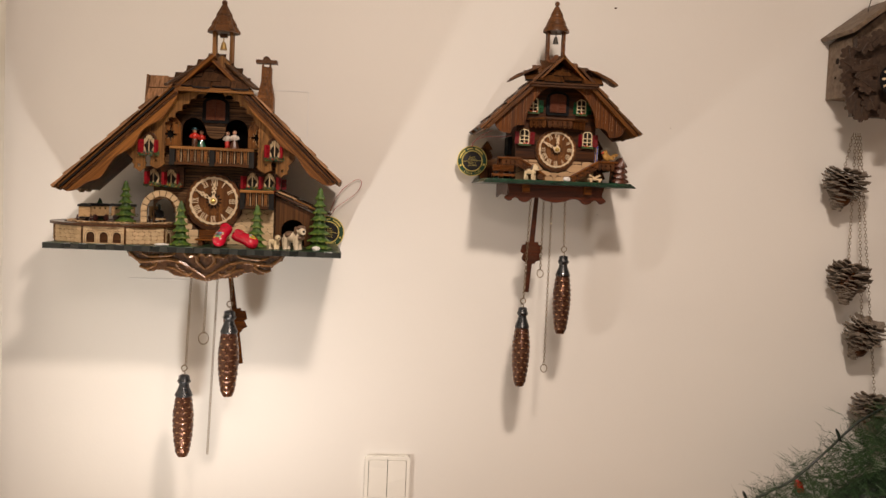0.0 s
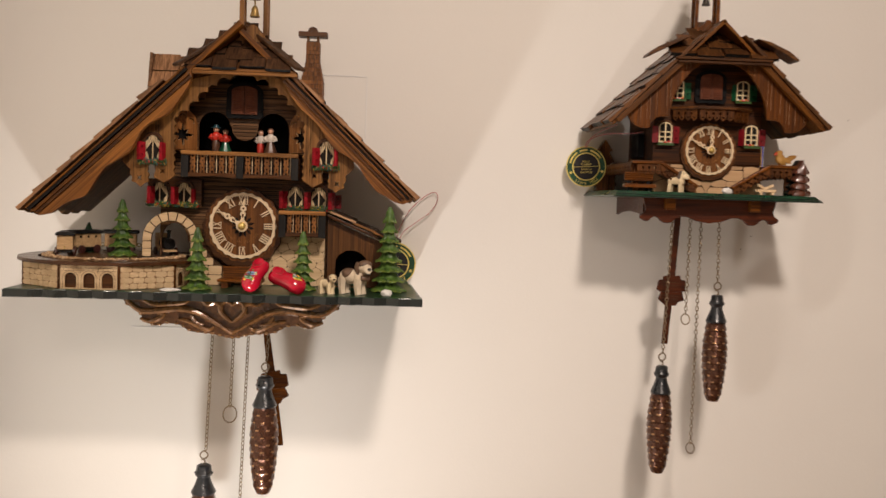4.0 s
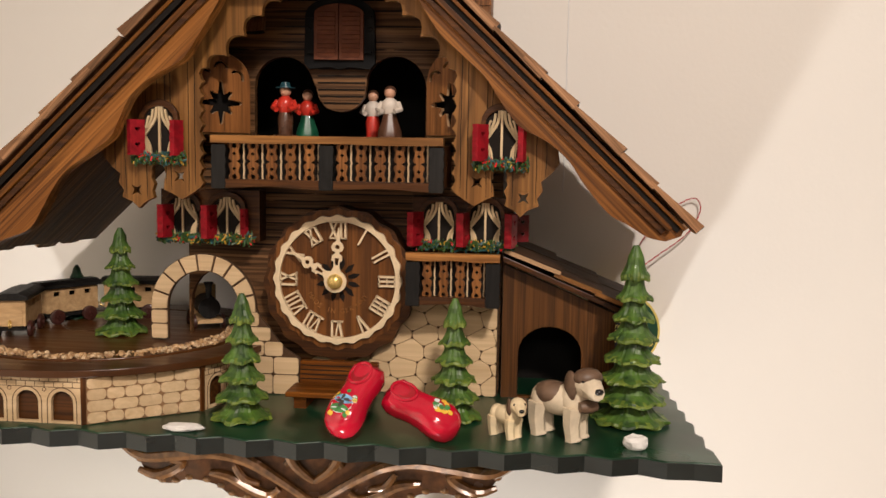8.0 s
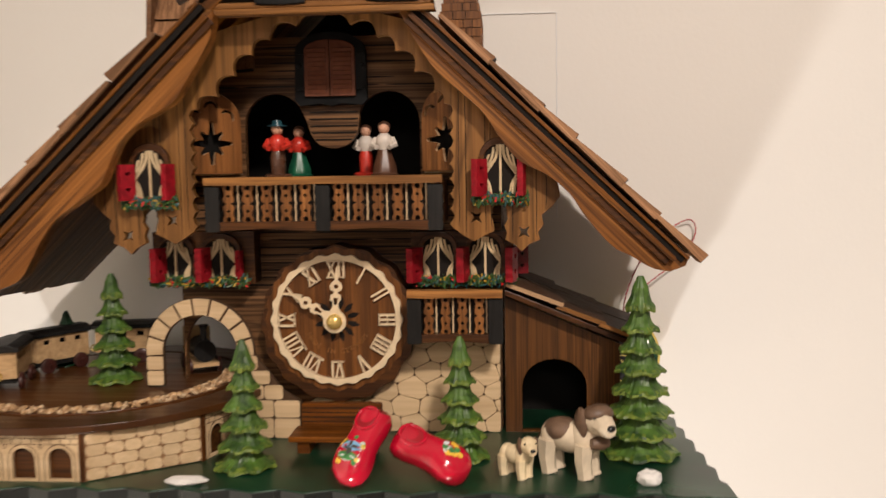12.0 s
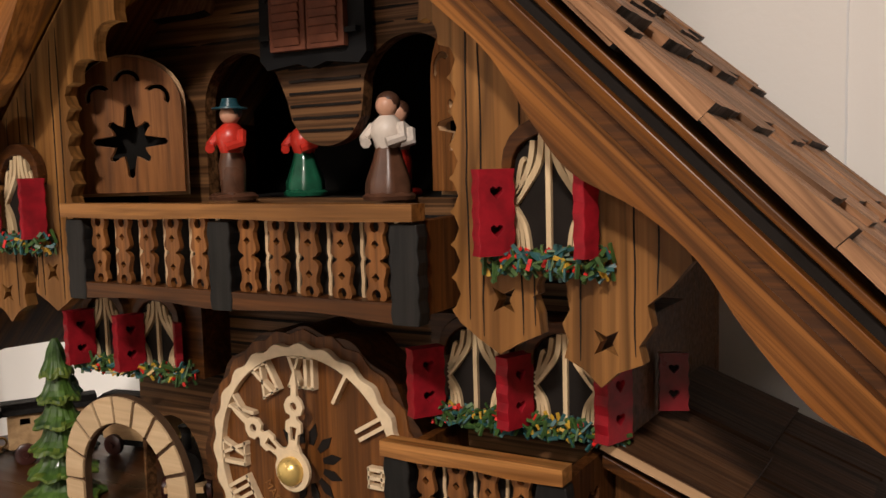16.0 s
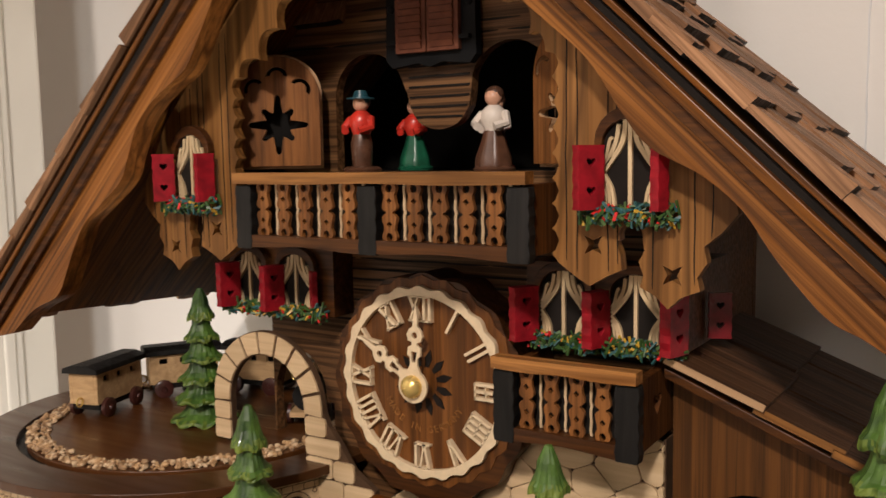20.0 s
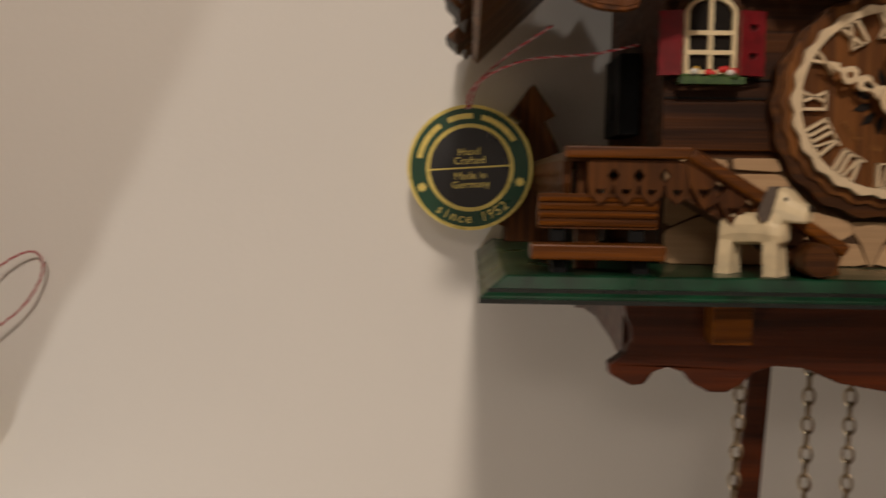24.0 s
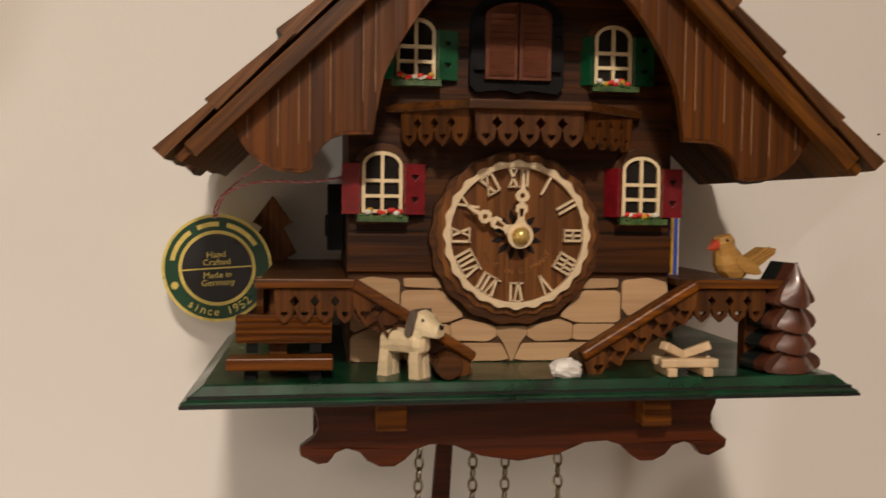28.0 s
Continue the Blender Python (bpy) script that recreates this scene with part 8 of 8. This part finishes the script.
part("log_round", Geo().lathe([(0.0048, 0), (0.0050, 0.001), (0.0050, 0.009), (0.0046, 0.010)], n=16, m=pose(0.5330, -0.1530, ST + 0.0052, 90, 0, 0)), "walnut", log, smooth=True)
rocky("pebble", (0.5785, -0.1570, ST), (0.0062, 0.0045, 0.0042), 9.0, "white pebble glued on the green shelf")
pile = thing("wood_pile", (0.6270, -0.1530, ST), "stack of short pale split logs on the green shelf", "wood pile")
for x, y, z, ln, rot, tilt in ((0.6200, -0.1530, 0.0018, 0.0080, 90, 0), (0.6345, -0.1530, 0.0018, 0.0080, 90, 0), (0.6275, -0.1575, 0.0052, 0.0115, 0, 0), (0.6275, -0.1500, 0.0052, 0.0115, 0, 0), (0.6235, -0.1535, 0.0090, 0.0070, 25, 24), (0.6310, -0.1535, 0.0092, 0.0070, -25, -24)):
    part("split_log", Geo().box(-ln, ln, -0.0020, 0.0020, -0.0017, 0.0017, m=pose(x, y, ST + z, 0, tilt, rot)), "plain_wood", pile, bevel=0.0006)


def flat_pine(place, h, w, label, mat, depth, turn, carved):
    """A tree sawn from thick board, with carved rounded skirts and a black back."""
    p = thing("wooden_pine", place, label, "miniature tree", group="brown wooden pines")
    half = [(0.0, 1.0), (0.18, 0.84), (0.37, 0.68), (0.36, 0.63), (0.20, 0.60), (0.34, 0.53), (0.42, 0.46), (0.36, 0.40), (0.22, 0.385), (0.38, 0.31), (0.44, 0.25), (0.36, 0.205), (0.25, 0.20), (0.44, 0.15), (0.53, 0.09), (0.48, 0.02), (0.2, 0.0)]
    if not carved:
        half = [(0.0, 1.0)]
        for k in range(4):
            half += [(0.30 + 0.07 * k, 0.80 - 0.225 * k), (0.16 + 0.06 * k, 0.765 - 0.225 * k)]
        half += [(0.34, 0.0)]
    loop = smooth_line([(x * w, z * h) for x, z in half], 3) if carved else [(x * w, z * h) for x, z in half]
    loop = loop + [(-x, z) for x, z in reversed(loop[1:])]
    m = Matrix.Translation(place) @ pose(0, 0, 0, 0, 0, turn)
    part("tree_face", Geo().prism(loop, -depth, 0, m=m), mat, p, bevel=0.0022 if carved else 0.0006)
    tiers = [(1.0, 0.625, 0.02, 0.36), (0.63, 0.400, 0.10, 0.40), (0.41, 0.205, 0.12, 0.42), (0.22, 0.0, 0.16, 0.50)]
    for t0, t1, a, b in tiers if carved else []:
        v, k, r = [], 12, 5
        for i in range(r + 1):
            u = i / r
            z = h * (t0 + (t1 - t0) * (u - 0.02))
            half_w = w * (a + (b - a) * u ** 1.2) * 0.93 * (1.0 if u < 0.9 else 0.88)
            for q in range(k + 1):
                c = -1 + 2 * q / k
                bulge = 0.0046 * math.sin(min(1.0, u * 1.12) * math.pi * 0.60) * (1 - abs(c) ** 1.7)
                dip = (0.0012 - 0.0040 * (1 - c * c)) * (h / 0.044) * u * 0.6
                v.append((half_w * c, -depth - 0.0002 - bulge * (depth / 0.006), max(0.0002, z + dip)))
        n = len(v)
        f = [(i * (k + 1) + q, i * (k + 1) + q + 1, (i + 1) * (k + 1) + q + 1, (i + 1) * (k + 1) + q) for i in range(r) for q in range(k)]
        v += [(x, -depth + 0.0012, z) for x, y, z in v[r * (k + 1):]]
        f += [(r * (k + 1) + q, r * (k + 1) + q + 1, n + q + 1, n + q) for q in range(k)]
        part("skirt", Geo().add(v, f, m=m), mat, p, smooth=True)
    part("tree_back", Geo().prism([(x * 1.02, z) for x, z in loop], 0.0003, 0.0075, m=m), "black_lacquer", p)
    return p


flat_pine((0.6715, -0.1470, ST), 0.0440, 0.0285, "glossy brown wooden pine with a black back on the green shelf", "pine_brown", 0.006, 18, True)
flat_pine((0.4608, -0.0150, ST), 0.0690, 0.0330, "dark brown sawn wooden pine near the wall", "walnut_up", 0.005, 4, False)
flat_pine((0.6640, -0.0180, ST), 0.0800, 0.0330, "dark brown sawn wooden pine behind the painted board", "walnut_up", 0.005, 8, False)
bird = thing("bird_figurine", (0.6490, -0.1480, 1.5632), "carved yellow bird with a red beak on the landing", "bird figurine")
g = Geo()
P = (0.6490, -0.1480, 1.5632)
at = Matrix.Translation(P) @ pose(0, 0, 0, 0, 0, 14)
body = Geo()
loft(body, [((0.0, 0, 0.0004), 0.0040, 0.0040, -90), ((-0.0004, 0, 0.0030), 0.0052, 0.0066, -90), ((-0.0016, 0, 0.0065), 0.0054, 0.0068, -82), ((-0.0034, 0, 0.0100), 0.0046, 0.0052, -74), ((-0.0046, 0, 0.0122), 0.0041, 0.0042, -74), ((-0.0054, 0, 0.0148), 0.0044, 0.0046, -74), ((-0.0058, 0, 0.0172), 0.0030, 0.0032, -74)], 0, 10, 2.4)
fan = [(0.0020, 0.0035), (0.0075, 0.0030), (0.0185, 0.0100), (0.0190, 0.0122), (0.0135, 0.0126), (0.0060, 0.0085)]
body.prism(fan, -0.0030, 0.0030)
for k in range(3):
    body.tube([(0.0060 + 0.0006 * k, -0.0031, 0.0045 + 0.0016 * k), (0.0130, -0.0033, 0.0090 + 0.0012 * k), (0.0178 - 0.0012 * k, -0.0031, 0.0108 + 0.0010 * k)], 0.0005, 5)
body.prism(smooth_line([(-0.0030, 0.0085), (0.0015, 0.0090), (0.0070, 0.0060), (0.0095, 0.0022), (0.0040, 0.0022), (-0.0010, 0.0045), (-0.0030, 0.0085)], 3)[:-1], -0.0058, -0.0044)
loft(body, [((-0.0088, -0.0006, 0.0136), 0.0026, 0.0024, 0), ((-0.0110, -0.0009, 0.0130), 0.0018, 0.0018, 0), ((-0.0132, -0.0012, 0.0120), 0.0004, 0.0005, 0)], 1, 8, 2.2)
for y in (-0.0041, 0.0041):
    body.blob((-0.0062, y, 0.0156), 0.0007, 2, 8, 6)
g.add(body.v, [], m=at)
g.f, g.m = body.f, body.m
part("bird_body", g, ["carved_fruitwood", "bird_beak", "nose_black"], bird, bevel=0.0003)
sign = thing("painted_sign", (0.6385, -0.100, 1.5617), "blue and yellow painted upright board against the house", "painted sign")
part("sign_board", Geo().box(0.6345, 0.6425, -0.1080, -0.1060, 1.5617, 1.5900).box(0.6384, 0.6400, -0.1084, -0.1081, 1.5617, 1.5870, 1).box(0.6366, 0.6371, -0.1084, -0.1081, 1.5617, 1.5895, 2).box(0.6419, 0.6424, -0.1084, -0.1081, 1.5617, 1.5895, 2), ["sign_blue", "flower_yellow", "flower_white"], sign, bevel=0.0005)
part("speaker_box", Geo().box(0.4885, 0.4960, -0.080, -0.045, 1.570, 1.600).box(0.4875, 0.4884, -0.068, -0.058, 1.576, 1.586), "black_frame", sm, "dark switch box on the side wall", bevel=0.0008)

maker_tag((0.4340, -0.0240, 1.5580), 0.0272, -4, "round gold, green and black paper tag hanging beside the small clock", [[(0.4345, -0.0250, 1.5920), (0.4480, -0.0350, 1.6040), (0.4650, -0.0600, 1.6130)], [(0.4385, -0.0300, 1.5950), (0.4560, -0.0500, 1.6010), (0.4800, -0.0700, 1.6010), (0.4950, -0.0800, 1.6030)]])

# chains, weights and pendulum of the small clock
chain("clock_chain", (0.5290, -0.110, ST - 0.0076), (0.5240, -0.110, 1.322), "thin brass chain holding the lower cone weight")
chain("clock_chain", (0.5515, -0.110, ST - 0.0076), (0.5510, -0.110, 1.372), "thin brass chain ending in a ring", ring=0.0055)
chain("clock_chain", (0.5655, -0.110, ST - 0.0076), (0.5655, -0.110, 1.206), "long thin brass chain ending in a ring", ring=0.0055)
chain("clock_chain", (0.5880, -0.110, ST - 0.0076), (0.5905, -0.110, 1.414), "thin brass chain holding the upper cone weight")
cone_weight("cone_weight", 0.5235, -0.110, 1.306, 1.168, 0.0152, "ringed brown cast cone clock weight hanging lowest on its chain", False)
cone_weight("cone_weight", 0.5910, -0.110, 1.398, 1.262, 0.0152, "ringed brown cast cone clock weight hanging under the shelf", False)
pendulum("clock_pendulum", (0.5440, 1.5100), (0.5330, 1.3300), 0.60, 0.0190, -0.085, "dark red-brown wooden leaf pendulum hanging under the small clock", "mahogany")

# ==== old carved clock with pine cones at the edge of the wall ====
old = thing("carved_clock", (1.165, 0.0, 1.69), "weathered wooden carved clock with leaves hanging on the wall", "carved clock", group="cuckoo clocks")
part("case", Geo().prism([(1.101, 1.702), (1.240, 1.702), (1.240, 1.806), (1.168, 1.862), (1.101, 1.806)], -0.084, -0.002), "grey_wood", old, "weathered case", bevel=0.001)
for s in (-1, 1):
    a, b = Vector((1.168, 1.874)), Vector((1.168 + s * 0.082, 1.812))
    n = Vector((-(b - a).y, (b - a).x)).normalized() * 0.0040
    part("roof_board", Geo().prism([tuple(a - n), tuple(b - n), tuple(b + n), tuple(a + n)], -0.115 + 0.0003 * s, -0.002), "grey_wood", old, bevel=0.001)
for y, z, r in ((-0.040, 1.770, 0.0055), (-0.036, 1.740, 0.0022)):
    part("side_hole", Geo().lathe([(r, 0), (r, 0.001)], n=14, m=pose(1.1005, y, z, 0, -90, 0)), "gap_black", old)
rs = random.Random(4)
LEAVES = [(1.090, 1.775, 0.85, 100), (1.088, 1.755, 0.9, 150), (1.090, 1.730, 0.9, 200), (1.098, 1.705, 1.0, 230), (1.098, 1.682, 0.85, 250), (1.112, 1.668, 0.85, 270), (1.128, 1.690, 1.0, 300), (1.110, 1.790, 0.9, 60), (1.132, 1.802, 0.9, 40), (1.112, 1.745, 1.1, 20), (1.112, 1.718, 1.0, 330), (1.150, 1.672, 0.9, 280), (1.185, 1.690, 1.0, 310), (1.205, 1.745, 1.0, 20)]
for i, (x, z, sc, rot) in enumerate(LEAVES):
    loop = []
    for k in range(48):
        a = 2 * math.pi * k / 48
        q = 0.020 * sc * (0.62 + 0.38 * abs(math.cos(3.5 * a)) ** 0.6) * (1.25 if abs(a - math.pi) < 0.6 else 1.0)
        loop.append((x + q * math.cos(a + radians(rot)), z + q * 0.85 * math.sin(a + radians(rot))))
    y0 = -0.098 - 0.0028 * i
    part("carved_leaf", Geo().prism(loop, y0, y0 + 0.0024), "old_carving", old, "dark carved wooden leaf", bevel=0.0006)
    d = Vector((math.cos(radians(rot)), math.sin(radians(rot)))) * 0.015 * sc
    part("leaf_rib", Geo().tube([(x - d.x, y0, z - d.y), (x, y0 - 0.0012, z), (x + d.x, y0, z + d.y)], [0.0008, 0.0014, 0.0006], 6), "old_carving", old)
part("leaf_backing", Geo().box(1.103, 1.225, -0.0975, -0.0842, 1.665, 1.805), "old_carving", old)
part("dial_disc", Geo().lathe([(0.029, 0), (0.029, 0.003)], n=28, m=pose(1.154, -0.140, 1.727, 90, 0, 0)), "black_frame", old)
for h in range(12):
    a = radians(30 * h)
    part("numeral", bar(Geo(), (1.154 + 0.0185 * math.cos(a), 1.727 + 0.0185 * math.sin(a)), (1.154 + 0.0260 * math.cos(a), 1.727 + 0.0260 * math.sin(a)), 0.0034, -0.1442, -0.1432), "cream_plastic", old)
hook_wire = smooth_line([(1.140, -0.06, 1.852), (1.148, -0.05, 1.870), (1.165, -0.03, 1.890), (1.190, -0.01, 1.896)], 5)
part("hanging_wire", Geo().tube(hook_wire, 0.0008, 5), "dark_metal", old)


def pine_cone(place, r, h, label, seed):
    """An open pine cone: rings of thick scales round a core, hanging tip down."""
    rs = random.Random(seed)
    c = thing("pine_cone", place, label, "pine cone", group="hanging pine cones")
    x, y, z = place
    part("core", Geo().blob((x, y, z), (r * 0.52, r * 0.52, h * 0.42), n=12, rows=8), "walnut", c, smooth=True)
    g = Geo()
    rows = 13
    lean = pose(0, 0, 0, rs.uniform(-14, 14), rs.uniform(-4, 16), 0)
    for i in range(rows):
        u = (i + 0.5) / rows
        zz = h * (0.46 - 0.86 * u)
        rad = r * (0.62 + 0.38 * math.sin(math.pi * min(1.0, u * 1.5 + 0.1))) * (1.0 if u < 0.45 else 1.0 - 0.95 * (u - 0.45))
        k = 13 if i < rows - 3 else 8
        for j in range(k):
            a = 2 * math.pi * (j + 0.5 * (i % 2)) / k + rs.random() * 0.3
            tilt = -8 + 78 * u ** 1.3 + rs.uniform(-9, 9)
            m = Matrix.Translation((x, y, z)) @ lean @ pose(0, 0, zz, 0, 0, math.degrees(a)) @ pose(0, 0, 0, rs.uniform(-10, 10), tilt, 0)
            w = r * rs.uniform(0.17, 0.24)
            q = rad * rs.uniform(0.92, 1.10)
            v = [(0.1 * q, -w * 0.4, -0.0006), (0.1 * q, w * 0.4, -0.0006), (0.80 * q, w, -0.0012), (q, w * 0.60, 0.0006), (q * 1.05, 0, 0.0022), (q, -w * 0.60, 0.0006), (0.80 * q, -w, -0.0012)]
            t = 0.0017
            vv = v + [(p, e, d + t * (0.5 if p < q * 0.5 else 1)) for p, e, d in v]
            f = [tuple(reversed(range(7))), tuple(range(7, 14))] + [(e, (e + 1) % 7, 7 + (e + 1) % 7, 7 + e) for e in range(7)]
            g.add(vv, f, m=m)
    part("scales", g, "pinecone_scale", c, "grey-brown woody scales", kind="stuff")
    return c


CONES = [((1.124, -0.045, 1.535), 0.040, 0.076), ((1.145, -0.045, 1.360), 0.038, 0.074), ((1.178, -0.045, 1.257), 0.036, 0.080), ((1.211, -0.050, 1.116), 0.041, 0.070)]
for i, (p, r, h) in enumerate(CONES):
    pine_cone(p, r, h, "weathered grey-brown pine cone hanging on a chain", i)
    chain("clock_chain", (1.138 + 0.004 * i, -0.045, 1.640), (p[0], p[1], p[2] + h * 0.5), "dark thin chain holding a pine cone", link_len=0.0075)

# ---- fir garland with light string at the foot of that wall ----
gar = thing("fir_garland", (1.15, -0.16, 0.80), "dark green artificial fir garland below the pine cones", "garland")
rs = random.Random(12)
g = Geo()
for i in range(9500):
    u = rs.random()
    x = 0.925 + 0.62 * u
    top = min(1.150, 0.955 + 0.70 * (x - 0.905)) + 0.012 * noise.noise((x * 40, 2, 0))
    p = Vector((x, -0.12 - 0.12 * rs.random(), top - 0.26 * rs.random() ** 1.4))
    d = Vector((rs.random() - 0.6, -rs.random() * 0.8, rs.random() - 0.25)).normalized()
    ln = 0.028 + 0.03 * rs.random()
    for k in range(7):
        q = p + d * ln * k / 7
        e = Vector((rs.random() - 0.5, rs.random() - 0.5, rs.random() - 0.5)) * 0.9 + d * 0.8
        e.normalize()
        side = e.orthogonal().normalized() * 0.00055
        a, b = q, q + e * (0.014 + 0.010 * rs.random())
        g.add([a - side, a + side, b], [(0, 1, 2)])
part("needles", g, "needle_green", gar, "mass of green plastic needles", kind="stuff")
# added thick core, coloured near-black for the shade between the needles
part("garland_core", Geo().tube([(1.02, -0.17, 0.93), (1.15, -0.17, 0.99), (1.35, -0.17, 1.02), (1.55, -0.17, 1.02)], [0.03, 0.05, 0.065, 0.065], 10), "cable_green", gar)
lights = thing("light_string", (1.05, -0.18, 1.03), "dark cable with a red bulb lying on the garland", "light string")
pts = smooth_line([(0.905, -0.17, 0.975), (0.950, -0.17, 1.000), (1.000, -0.175, 1.030), (1.060, -0.17, 1.080), (1.110, -0.165, 1.125), (1.165, -0.15, 1.150)], 6)
part("cable", Geo().tube(pts, 0.0022, 6), "cable_green", lights, smooth=True)
for (x, z), mat in (((1.075, 1.112), "cable_green"), ((0.915, 1.000), "cable_green"), ((1.010, 1.020), "bulb_red")):
    part("bulb", Geo().tube([(x + 0.008, -0.17, z - 0.016), (x, -0.172, z), (x - 0.004, -0.173, z + 0.006)], [0.0026, 0.0028, 0.0014] if mat != "bulb_red" else [0.006, 0.008, 0.004], 8), mat, lights, smooth=True)
sprig = Geo()
for i in range(60):
    p = Vector((0.90 + (rs.random() - 0.5) * 0.03, -0.17, 0.955))
    e = Vector((rs.random() - 0.5, rs.random() - 0.5, rs.random() * 0.8)).normalized()
    side = e.orthogonal().normalized() * 0.0006
    sprig.add([p - side, p + side, p + e * 0.022], [(0, 1, 2)])
part("needles_sprig", sprig, "needle_green", gar)
